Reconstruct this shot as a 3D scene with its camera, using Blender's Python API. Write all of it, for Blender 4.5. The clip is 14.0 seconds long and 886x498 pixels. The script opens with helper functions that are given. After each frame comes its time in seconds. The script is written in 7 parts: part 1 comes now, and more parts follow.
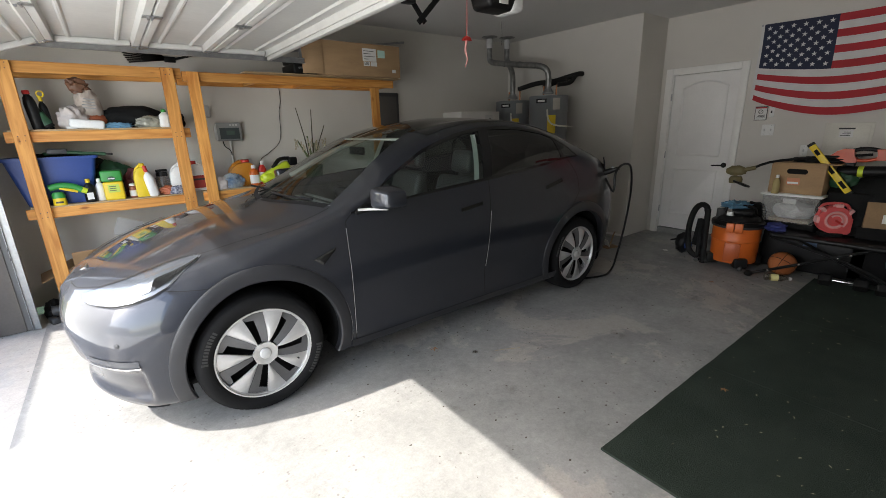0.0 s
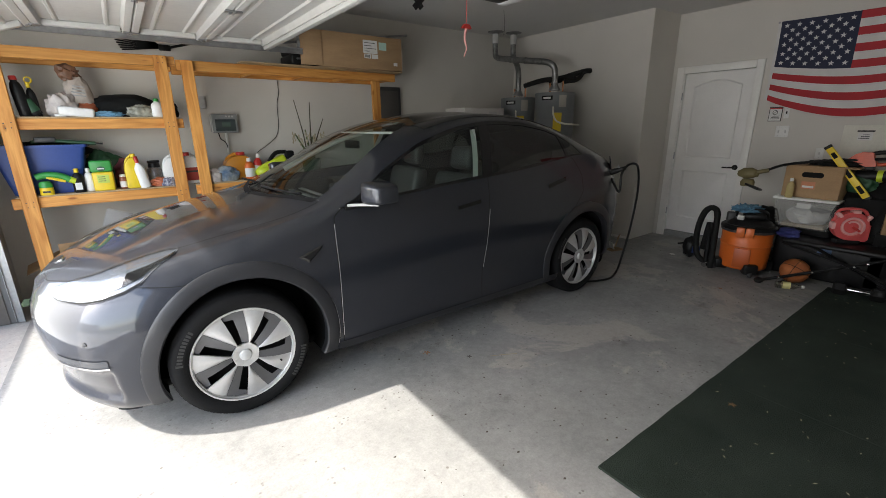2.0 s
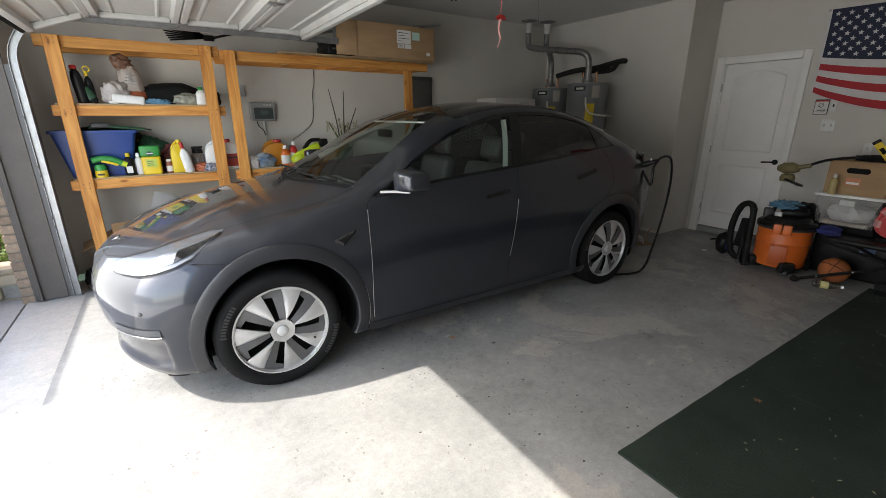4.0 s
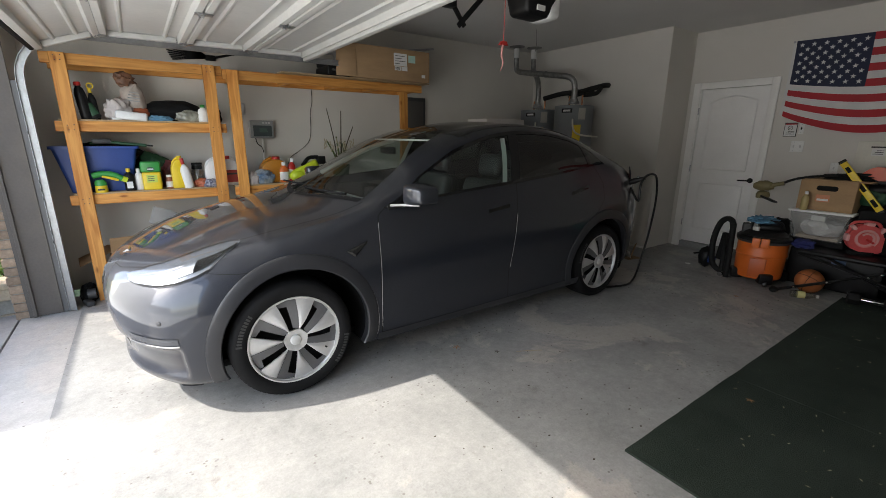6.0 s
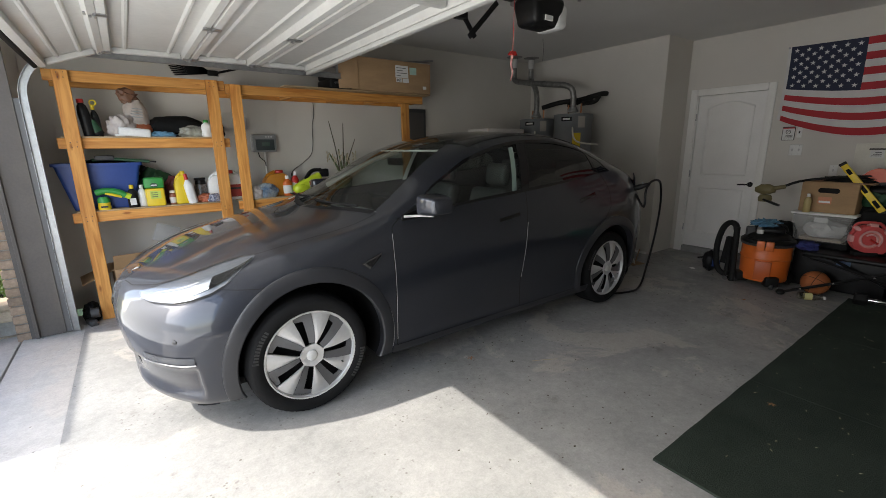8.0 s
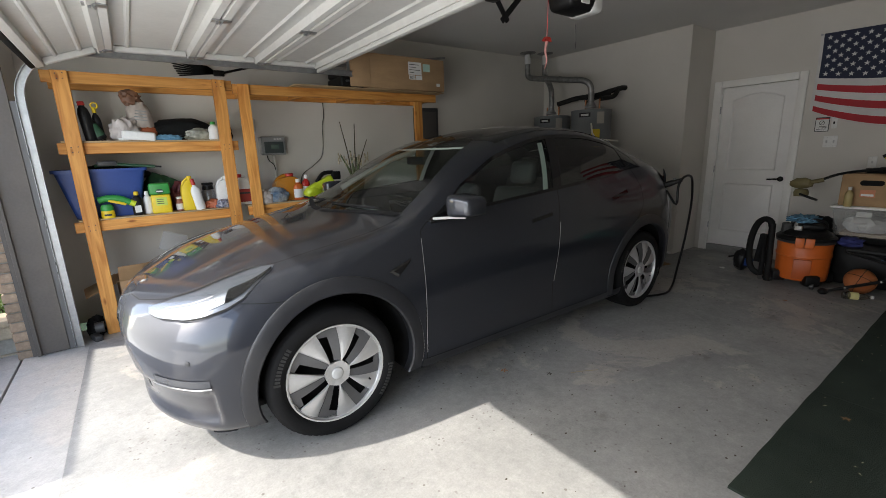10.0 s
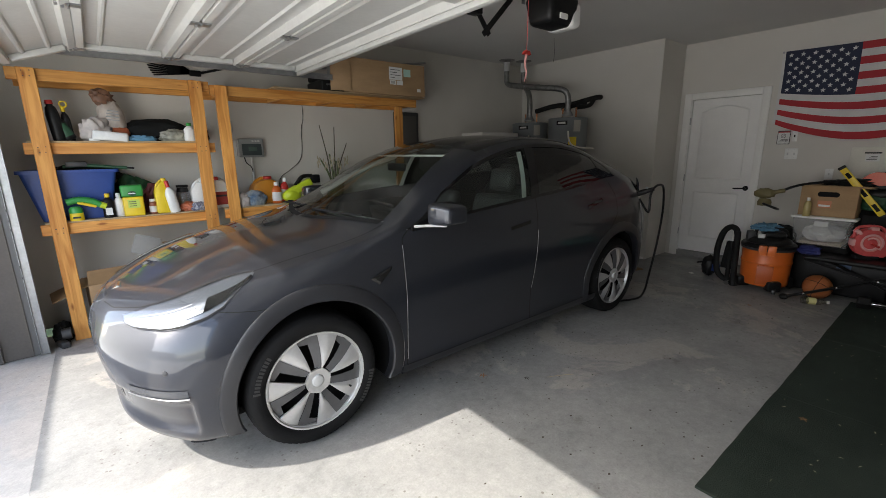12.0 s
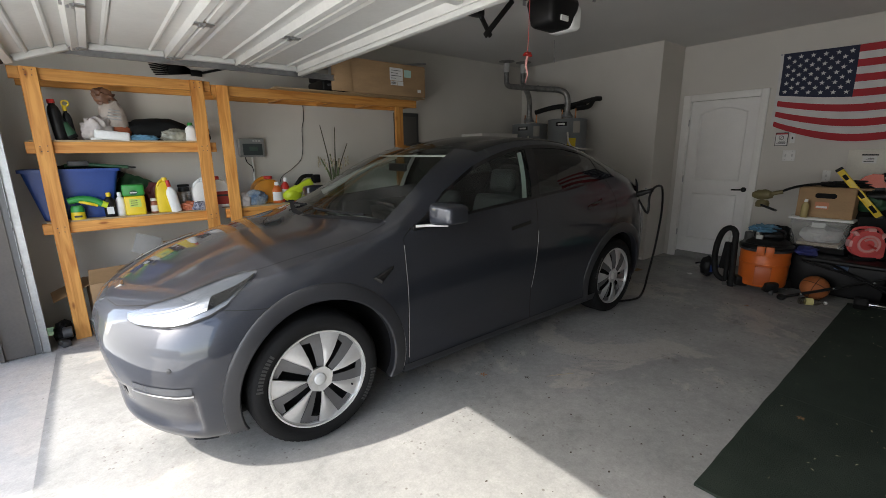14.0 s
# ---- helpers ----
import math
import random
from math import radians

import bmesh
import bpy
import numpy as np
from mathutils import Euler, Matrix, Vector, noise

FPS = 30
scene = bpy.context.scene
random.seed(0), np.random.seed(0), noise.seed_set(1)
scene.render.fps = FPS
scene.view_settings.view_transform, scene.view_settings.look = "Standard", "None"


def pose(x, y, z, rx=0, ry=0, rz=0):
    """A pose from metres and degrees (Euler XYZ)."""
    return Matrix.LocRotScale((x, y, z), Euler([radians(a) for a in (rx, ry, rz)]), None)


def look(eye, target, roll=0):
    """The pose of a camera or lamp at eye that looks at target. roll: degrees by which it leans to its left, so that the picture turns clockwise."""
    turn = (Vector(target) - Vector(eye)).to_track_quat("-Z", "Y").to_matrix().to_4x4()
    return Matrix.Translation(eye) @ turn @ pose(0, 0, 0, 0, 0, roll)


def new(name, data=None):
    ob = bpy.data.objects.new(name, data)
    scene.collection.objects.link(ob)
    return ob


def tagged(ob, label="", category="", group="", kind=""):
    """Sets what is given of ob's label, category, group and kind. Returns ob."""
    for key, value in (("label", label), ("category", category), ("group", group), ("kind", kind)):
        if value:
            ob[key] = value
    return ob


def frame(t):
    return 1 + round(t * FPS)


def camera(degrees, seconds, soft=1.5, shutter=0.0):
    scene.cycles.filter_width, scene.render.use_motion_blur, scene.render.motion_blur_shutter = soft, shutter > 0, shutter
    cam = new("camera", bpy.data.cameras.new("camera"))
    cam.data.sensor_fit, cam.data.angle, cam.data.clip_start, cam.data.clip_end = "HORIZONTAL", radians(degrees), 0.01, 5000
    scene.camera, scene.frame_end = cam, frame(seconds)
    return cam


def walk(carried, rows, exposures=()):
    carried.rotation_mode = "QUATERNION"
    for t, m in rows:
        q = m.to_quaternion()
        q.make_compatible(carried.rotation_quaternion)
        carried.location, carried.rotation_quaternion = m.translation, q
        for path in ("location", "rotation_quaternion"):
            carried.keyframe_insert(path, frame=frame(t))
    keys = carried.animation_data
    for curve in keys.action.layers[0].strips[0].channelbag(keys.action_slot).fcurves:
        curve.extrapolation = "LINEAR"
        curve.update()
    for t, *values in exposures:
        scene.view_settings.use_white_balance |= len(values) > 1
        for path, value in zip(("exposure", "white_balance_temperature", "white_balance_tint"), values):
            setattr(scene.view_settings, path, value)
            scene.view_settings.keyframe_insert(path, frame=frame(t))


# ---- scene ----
cam = camera(92.4, 14.0, soft=0.6)
PATH = [
    (0, (0.093, 0.051, 1.565), (1.251, 1.585, 1.009), -1.6),
    (0.5, (0.109, 0.039, 1.563), (1.267, 1.574, 1.01), -0.9),
    (1, (0.161, 0.014, 1.545), (1.319, 1.55, 0.998), -0.7),
    (1.5, (0.214, 0.058, 1.514), (1.367, 1.598, 0.967), -0.9),
    (2, (0.23, 0.118, 1.529), (1.368, 1.665, 0.968), -0.6),
    (2.5, (0.256, 0.145, 1.524), (1.389, 1.689, 0.947), -0.4),
    (3, (0.265, 0.065, 1.516), (1.329, 1.657, 0.938), 1.8),
    (3.2, (0.281, 0.055, 1.531), (1.301, 1.668, 0.934), 1.1),
    (5.3, (-0.054, 0.087, 1.518), (1.023, 1.671, 0.943), -2.1),
    (5.5, (-0.054, 0.078, 1.531), (1.031, 1.663, 0.974), -1.6),
    (6, (-0.027, 0.056, 1.508), (1.089, 1.635, 0.994), 0.4),
    (6.5, (-0.01, 0.049, 1.497), (1.132, 1.611, 0.991), 1.0),
    (7, (-0.051, 0.039, 1.511), (1.097, 1.601, 1.019), 0.3),
    (7.5, (-0.085, 0.096, 1.504), (1.058, 1.665, 1.023), -0.2),
    (8, (-0.12, 0.147, 1.505), (1.024, 1.719, 1.037), -0.7),
    (8.5, (-0.095, 0.291, 1.486), (1.051, 1.866, 1.031), -0.9),
    (9, (-0.085, 0.393, 1.464), (1.048, 1.977, 1.009), -1.7),
    (9.2, (-0.096, 0.42, 1.454), (1.031, 2.008, 0.998), -2.0),
    (11.5, (-0.151, 0.431, 1.509), (1.04, 1.973, 1.058), -0.9),
    (12, (-0.16, 0.418, 1.511), (1.059, 1.938, 1.06), -0.8),
    (12.5, (-0.158, 0.407, 1.512), (1.068, 1.922, 1.065), -0.9),
    (13, (-0.175, 0.404, 1.517), (1.054, 1.918, 1.071), -0.9),
    (13.5, (-0.186, 0.415, 1.506), (1.041, 1.931, 1.064), -0.8),
    (14, (-0.185, 0.414, 1.509), (1.04, 1.93, 1.061), -0.6),
]
# the clip's camera holds its picture brighter at first, then settles darker
EXPOSURES = [(0.0, 2.37, 6750, 9), (3.2, 2.33, 6750, 9), (5.3, 2.02, 6750, 9), (9.2, 2.01, 6750, 9), (14.0, 2.01, 6750, 9)]
walk(cam, [(t, look(eye, target, roll)) for t, eye, target, roll in PATH], EXPOSURES)

# ---- world, sun and exposure ----
SUN_WAY = Vector((0.94, -0.33, -1.0)).normalized()   # the way the sunlight travels
world = bpy.data.worlds.new("daylight")
scene.world = world
world.use_nodes = True
wt = world.node_tree
wt.nodes.clear()
w_out = wt.nodes.new("ShaderNodeOutputWorld")
w_bg = wt.nodes.new("ShaderNodeBackground")
w_sky = wt.nodes.new("ShaderNodeTexSky")
w_sky.sky_type = 'NISHITA'
w_sky.sun_disc = False
w_sky.sun_elevation = math.asin(-SUN_WAY.z)
w_sky.sun_rotation = math.atan2(-SUN_WAY.x, -SUN_WAY.y)
w_sky.air_density, w_sky.dust_density = 1.0, 2.0
w_bg.inputs["Strength"].default_value = 0.15
wt.links.new(w_sky.outputs[0], w_bg.inputs["Color"])
wt.links.new(w_bg.outputs[0], w_out.inputs["Surface"])
sun_data = bpy.data.lights.new("sun", 'SUN')
sun_data.energy, sun_data.angle, sun_data.color = 2.0, radians(0.53), (1.0, 0.96, 0.9)
sun = new("sun", sun_data)
sun.matrix_world = look((-12, 6, 14), Vector((-12, 6, 14)) + SUN_WAY)
# added fill lamp in the wide doorway, standing in for more open-sky light
sky_data = bpy.data.lights.new("sky_fill", 'AREA')
sky_data.shape, sky_data.size, sky_data.size_y, sky_data.energy, sky_data.color = 'RECTANGLE', 4.2, 2.1, 20.0, (0.97, 0.98, 1.0)
sky_lamp = new("sky_fill", sky_data)
sky_lamp.matrix_world = look((-1.12, 1.9, 1.28), (-1.12 + 1.0, 1.9, 1.28 + 0.10))



# ---- materials ----
def material(name, color, rough=0.6, metal=0.0, vary=0.12, scale=6.0, bump=0.1, fine=60.0, second=None, coat=0.0,
             stretch=(1, 1, 1), amount=0.5, alpha=1.0, trans=0.0, emit=0.0, island=0.0):
    """A procedural surface: base colour with coarse stains and fine grain, varied roughness and a little relief."""
    m = bpy.data.materials.new(name)
    m.use_nodes = True
    nt = m.node_tree
    b = nt.nodes["Principled BSDF"]
    b.inputs["Metallic"].default_value = metal
    b.inputs["Coat Weight"].default_value = coat
    b.inputs["Coat Roughness"].default_value = 0.03
    b.inputs["Transmission Weight"].default_value = trans
    b.inputs["Alpha"].default_value = alpha
    tc = nt.nodes.new("ShaderNodeTexCoord")
    mp = nt.nodes.new("ShaderNodeMapping")
    mp.inputs["Scale"].default_value = stretch
    nt.links.new(tc.outputs["Object"], mp.inputs["Vector"])
    n1 = nt.nodes.new("ShaderNodeTexNoise")
    n1.inputs["Scale"].default_value, n1.inputs["Detail"].default_value = scale, 6
    n2 = nt.nodes.new("ShaderNodeTexNoise")
    n2.inputs["Scale"].default_value, n2.inputs["Detail"].default_value = fine, 4
    for n in (n1, n2):
        nt.links.new(mp.outputs[0], n.inputs["Vector"])
    c = Vector(color)
    d = Vector(second) if second else c * (1 - 2.2 * vary)
    ramp = nt.nodes.new("ShaderNodeValToRGB")
    ramp.color_ramp.elements[0].position, ramp.color_ramp.elements[1].position = 0.5 - 0.22 * (amount / 0.5), 0.72
    ramp.color_ramp.elements[0].color = (*d, 1)
    ramp.color_ramp.elements[1].color = (*c, 1)
    nt.links.new(n1.outputs["Fac"], ramp.inputs[0])
    mix = nt.nodes.new("ShaderNodeMixRGB")
    mix.blend_type = 'MULTIPLY'
    mix.inputs["Fac"].default_value = 1.0
    r2 = nt.nodes.new("ShaderNodeValToRGB")
    low = 1 - vary
    r2.color_ramp.elements[0].color = (low, low, low, 1)
    r2.color_ramp.elements[0].position, r2.color_ramp.elements[1].position = 0.3, 0.65
    nt.links.new(n2.outputs["Fac"], r2.inputs[0])
    nt.links.new(ramp.outputs[0], mix.inputs[1])
    nt.links.new(r2.outputs[0], mix.inputs[2])
    out = mix.outputs[0]
    if island:
        info = nt.nodes.new("ShaderNodeObjectInfo")
        hsv = nt.nodes.new("ShaderNodeHueSaturation")
        ma = nt.nodes.new("ShaderNodeMapRange")
        ma.inputs["To Min"].default_value, ma.inputs["To Max"].default_value = 1 - island, 1 + island
        nt.links.new(info.outputs["Random"], ma.inputs["Value"])
        nt.links.new(ma.outputs[0], hsv.inputs["Value"])
        nt.links.new(out, hsv.inputs["Color"])
        out = hsv.outputs[0]
    nt.links.new(out, b.inputs["Base Color"])
    mr = nt.nodes.new("ShaderNodeMapRange")
    mr.inputs["To Min"].default_value, mr.inputs["To Max"].default_value = max(0.02, rough * 0.85), min(1, rough * 1.15)
    nt.links.new(n1.outputs["Fac"], mr.inputs["Value"])
    nt.links.new(mr.outputs[0], b.inputs["Roughness"])
    if bump:
        bp = nt.nodes.new("ShaderNodeBump")
        bp.inputs["Strength"].default_value = bump
        bp.inputs["Distance"].default_value = 0.01
        nt.links.new(n2.outputs["Fac"], bp.inputs["Height"])
        nt.links.new(bp.outputs[0], b.inputs["Normal"])
    if emit:
        b.inputs["Emission Color"].default_value = (*color, 1)
        b.inputs["Emission Strength"].default_value = emit
    return m


def plain(name, color, rough=0.5, metal=0.0, **kw):
    return material(name, color, rough, metal, vary=kw.pop("vary", 0.06), bump=kw.pop("bump", 0.03), **kw)


def concrete_material(name, light, dark, warm, stain, scale):
    """Troweled concrete: broad mottling, warm patches with ragged edges, small dark spots and fine pitting."""
    m = bpy.data.materials.new(name)
    m.use_nodes = True
    nt = m.node_tree
    b = nt.nodes["Principled BSDF"]
    tc = nt.nodes.new("ShaderNodeTexCoord")

    def tex(sc, detail, rough=0.55, dist=0.0):
        n = nt.nodes.new("ShaderNodeTexNoise")
        n.inputs["Scale"].default_value, n.inputs["Detail"].default_value = sc, detail
        n.inputs["Roughness"].default_value, n.inputs["Distortion"].default_value = rough, dist
        nt.links.new(tc.outputs["Object"], n.inputs["Vector"])
        return n.outputs["Fac"]

    def ramp(fac, a, b_, ca, cb):
        r = nt.nodes.new("ShaderNodeValToRGB")
        r.color_ramp.elements[0].position, r.color_ramp.elements[1].position = a, b_
        r.color_ramp.elements[0].color, r.color_ramp.elements[1].color = (*ca, 1), (*cb, 1)
        nt.links.new(fac, r.inputs[0])
        return r.outputs[0]

    def mix(kind, fac, a, c):
        x = nt.nodes.new("ShaderNodeMixRGB")
        x.blend_type = kind
        if isinstance(fac, float):
            x.inputs[0].default_value = fac
        else:
            nt.links.new(fac, x.inputs[0])
        for s, k in ((a, 1), (c, 2)):
            if isinstance(s, tuple):
                x.inputs[k].default_value = (*s, 1)
            else:
                nt.links.new(s, x.inputs[k])
        return x.outputs[0]

    base = ramp(tex(scale, 14, 0.72), 0.34, 0.66, dark, light)
    base = mix('MIX', ramp(tex(scale * 0.55, 12, 0.66, 0.5), 0.53, 0.56, (0, 0, 0), (0.65, 0.65, 0.65)), base, warm)
    blot = ramp(tex(scale * 2.7, 12, 0.72, 0.2), 0.60, 0.68, (0, 0, 0), (0.55, 0.55, 0.55))
    base = mix('MIX', blot, base, stain)
    spots = nt.nodes.new("ShaderNodeTexVoronoi")
    spots.inputs["Scale"].default_value = 7.0
    nt.links.new(tc.outputs["Object"], spots.inputs["Vector"])
    base = mix('MIX', ramp(spots.outputs["Distance"], 0.035, 0.06, (0.7, 0.7, 0.7), (0, 0, 0)), base, (0.09, 0.075, 0.06))
    fleck = nt.nodes.new("ShaderNodeTexVoronoi")
    fleck.inputs["Scale"].default_value = 26.0
    nt.links.new(tc.outputs["Object"], fleck.inputs["Vector"])
    some = ramp(tex(2.3, 6, 0.6), 0.50, 0.58, (0, 0, 0), (1, 1, 1))
    dots = mix('MULTIPLY', 1.0, ramp(fleck.outputs["Distance"], 0.12, 0.20, (0.85, 0.85, 0.85), (0, 0, 0)), some)
    base = mix('MIX', dots, base, stain)
    scuff = ramp(tex(scale * 4.3, 14, 0.78, 0.8), 0.585, 0.60, (0, 0, 0), (0.35, 0.35, 0.35))
    base = mix('MIX', scuff, base, light)
    base = mix('MULTIPLY', 1.0, base, ramp(tex(scale * 16, 10, 0.7), 0.36, 0.62, (0.92, 0.921, 0.922), (1.03, 1.03, 1.03)))
    grain = tex(90, 4)
    base = mix('MULTIPLY', 1.0, base, ramp(grain, 0.3, 0.7, (0.88, 0.88, 0.88), (1.04, 1.04, 1.04)))
    nt.links.new(base, b.inputs["Base Color"])
    r = ramp(tex(scale * 1.4, 6), 0.35, 0.7, (0.42, 0.42, 0.42), (0.78, 0.78, 0.78))
    nt.links.new(r, b.inputs["Roughness"])
    bp = nt.nodes.new("ShaderNodeBump")
    bp.inputs["Strength"].default_value, bp.inputs["Distance"].default_value = 0.18, 0.006
    nt.links.new(tex(140, 5), bp.inputs["Height"])
    nt.links.new(bp.outputs[0], b.inputs["Normal"])
    return m


def wood_material(name, light, dark):
    """Planed pine: long grain along the piece's longest axis, darker growth lines and a few knots."""
    m = bpy.data.materials.new(name)
    m.use_nodes = True
    nt = m.node_tree
    b = nt.nodes["Principled BSDF"]
    tc = nt.nodes.new("ShaderNodeTexCoord")
    mp = nt.nodes.new("ShaderNodeMapping")
    mp.inputs["Scale"].default_value = (1.2, 14, 14)
    nt.links.new(tc.outputs["UV"], mp.inputs["Vector"])
    info = nt.nodes.new("ShaderNodeObjectInfo")
    add = nt.nodes.new("ShaderNodeVectorMath")
    add.operation = 'ADD'
    mul = nt.nodes.new("ShaderNodeMath")
    mul.operation = 'MULTIPLY'
    mul.inputs[1].default_value = 37.0
    nt.links.new(info.outputs["Random"], mul.inputs[0])
    nt.links.new(mp.outputs[0], add.inputs[0])
    nt.links.new(mul.outputs[0], add.inputs[1])
    n = nt.nodes.new("ShaderNodeTexNoise")
    n.inputs["Scale"].default_value, n.inputs["Detail"].default_value, n.inputs["Distortion"].default_value = 1.6, 6, 1.2
    nt.links.new(add.outputs[0], n.inputs["Vector"])
    ramp = nt.nodes.new("ShaderNodeValToRGB")
    ramp.color_ramp.elements[0].position, ramp.color_ramp.elements[1].position = 0.32, 0.62
    ramp.color_ramp.elements[0].color, ramp.color_ramp.elements[1].color = (*dark, 1), (*light, 1)
    nt.links.new(n.outputs["Fac"], ramp.inputs[0])
    kn = nt.nodes.new("ShaderNodeTexVoronoi")
    kn.inputs["Scale"].default_value = 1.0
    km = nt.nodes.new("ShaderNodeMapping")
    km.inputs["Scale"].default_value = (3.0, 9, 9)
    nt.links.new(tc.outputs["UV"], km.inputs["Vector"])
    ka = nt.nodes.new("ShaderNodeVectorMath")
    ka.operation = 'ADD'
    nt.links.new(km.outputs[0], ka.inputs[0])
    nt.links.new(mul.outputs[0], ka.inputs[1])
    nt.links.new(ka.outputs[0], kn.inputs["Vector"])
    kr = nt.nodes.new("ShaderNodeValToRGB")
    kr.color_ramp.elements[0].position, kr.color_ramp.elements[1].position = 0.05, 0.13
    kr.color_ramp.elements[0].color, kr.color_ramp.elements[1].color = (0.45, 0.3, 0.2, 1), (1, 1, 1, 1)
    nt.links.new(kn.outputs["Distance"], kr.inputs[0])
    mix = nt.nodes.new("ShaderNodeMixRGB")
    mix.blend_type = 'MULTIPLY'
    mix.inputs[0].default_value = 1
    nt.links.new(ramp.outputs[0], mix.inputs[1])
    nt.links.new(kr.outputs[0], mix.inputs[2])
    hsv = nt.nodes.new("ShaderNodeHueSaturation")
    ma = nt.nodes.new("ShaderNodeMapRange")
    ma.inputs["To Min"].default_value, ma.inputs["To Max"].default_value = 0.82, 1.12
    nt.links.new(info.outputs["Random"], ma.inputs["Value"])
    nt.links.new(ma.outputs[0], hsv.inputs["Value"])
    nt.links.new(mix.outputs[0], hsv.inputs["Color"])
    nt.links.new(hsv.outputs[0], b.inputs["Base Color"])
    b.inputs["Roughness"].default_value = 0.62
    bp = nt.nodes.new("ShaderNodeBump")
    bp.inputs["Strength"].default_value, bp.inputs["Distance"].default_value = 0.15, 0.004
    nt.links.new(n.outputs["Fac"], bp.inputs["Height"])
    nt.links.new(bp.outputs[0], b.inputs["Normal"])
    return m


def glass_material(name, tint, rough=0.0, mirror=0.05):
    """Thin glass: a see-through tinted sheet that mirrors more towards grazing, alike from both sides."""
    m = bpy.data.materials.new(name)
    m.use_nodes = True
    nt = m.node_tree
    nt.nodes.clear()
    out = nt.nodes.new("ShaderNodeOutputMaterial")
    tr = nt.nodes.new("ShaderNodeBsdfTransparent")
    tr.inputs[0].default_value = (*tint, 1)
    gl = nt.nodes.new("ShaderNodeBsdfGlossy")
    gl.inputs["Roughness"].default_value = rough
    lw = nt.nodes.new("ShaderNodeLayerWeight")
    lw.inputs["Blend"].default_value = 0.5
    pw = nt.nodes.new("ShaderNodeMath")
    pw.operation = 'POWER'
    pw.inputs[1].default_value = 4.5
    ma = nt.nodes.new("ShaderNodeMapRange")
    ma.inputs["To Min"].default_value, ma.inputs["To Max"].default_value = mirror, 1.0
    nt.links.new(lw.outputs["Facing"], pw.inputs[0])
    nt.links.new(pw.outputs[0], ma.inputs["Value"])
    mx = nt.nodes.new("ShaderNodeMixShader")
    nt.links.new(ma.outputs[0], mx.inputs[0])
    nt.links.new(tr.outputs[0], mx.inputs[1])
    nt.links.new(gl.outputs[0], mx.inputs[2])
    nt.links.new(mx.outputs[0], out.inputs["Surface"])
    return m


CONCRETE = concrete_material("garage_concrete", (0.325, 0.323, 0.315), (0.205, 0.208, 0.205), (0.41, 0.378, 0.345), (0.145, 0.137, 0.126), 1.5)
DRIVE = concrete_material("driveway_concrete", (0.46, 0.45, 0.43), (0.36, 0.355, 0.34), (0.46, 0.43, 0.39), (0.3, 0.29, 0.27), 0.9)
WALL = material("wall_paint", (0.63, 0.605, 0.56), 0.75, vary=0.035, scale=2.0, bump=0.25, fine=160)
CEIL = material("ceiling_paint", (0.66, 0.65, 0.63), 0.85, vary=0.03, scale=2.0, bump=0.35, fine=140)
TRIM = material("trim_paint", (0.82, 0.81, 0.78), 0.4, vary=0.03, scale=5, bump=0.04)
DOORPAINT = material("door_paint", (0.82, 0.81, 0.79), 0.42, vary=0.03, scale=4, bump=0.05)
STEELWHITE = material("door_steel", (0.64, 0.64, 0.615), 0.45, vary=0.05, scale=4, bump=0.05, fine=30)
GALV = material("galvanised_steel", (0.46, 0.47, 0.48), 0.42, 0.85, vary=0.12, scale=14, bump=0.05)
BROWN = material("brown_casing", (0.135, 0.115, 0.10), 0.6, vary=0.1, scale=5, bump=0.08)
PINE = wood_material("pine", (0.72, 0.345, 0.085), (0.49, 0.185, 0.034))
PLY = material("plywood", (0.5, 0.36, 0.2), 0.7, vary=0.15, scale=4, stretch=(1, 8, 1))
CARDBOARD = material("cardboard", (0.40, 0.255, 0.135), 0.8, vary=0.1, scale=5, bump=0.1, stretch=(1, 1, 3))
CARDDARK = material("cardboard_inside", (0.27, 0.17, 0.09), 0.85, vary=0.12, scale=5)
RUBBER = material("black_rubber", (0.010, 0.010, 0.010), 0.62, vary=0.2, scale=10, bump=0.2)
MATRUBBER = material("mat_rubber", (0.020, 0.029, 0.022), 0.9, vary=0.3, scale=3, bump=0.6, fine=220, second=(0.031, 0.043, 0.034))
MATRUBBER.node_tree.nodes["Principled BSDF"].inputs["Specular IOR Level"].default_value = 0.2
lint_tree = MATRUBBER.node_tree
lint_base = lint_tree.nodes["Principled BSDF"].inputs["Base Color"]
lint_from = lint_base.links[0].from_socket
lint_dots = lint_tree.nodes.new("ShaderNodeTexVoronoi")
lint_dots.inputs["Scale"].default_value = 34.0
lint_ramp = lint_tree.nodes.new("ShaderNodeValToRGB")
lint_ramp.color_ramp.elements[0].position, lint_ramp.color_ramp.elements[1].position = 0.05, 0.12
lint_ramp.color_ramp.elements[0].color, lint_ramp.color_ramp.elements[1].color = (0.55, 0.55, 0.55, 1), (0, 0, 0, 1)
lint_mix = lint_tree.nodes.new("ShaderNodeMixRGB")
lint_mix.inputs[2].default_value = (0.10, 0.115, 0.095, 1)
lint_where = [n for n in lint_tree.nodes if n.type == 'TEX_COORD'][0]
lint_tree.links.new(lint_where.outputs["Object"], lint_dots.inputs["Vector"])
lint_tree.links.new(lint_dots.outputs["Distance"], lint_ramp.inputs[0])
lint_tree.links.new(lint_ramp.outputs[0], lint_mix.inputs[0])
lint_tree.links.new(lint_from, lint_mix.inputs[1])
lint_tree.links.new(lint_mix.outputs[0], lint_base)
BLACK = plain("black_plastic", (0.008, 0.008, 0.0085), 0.42)
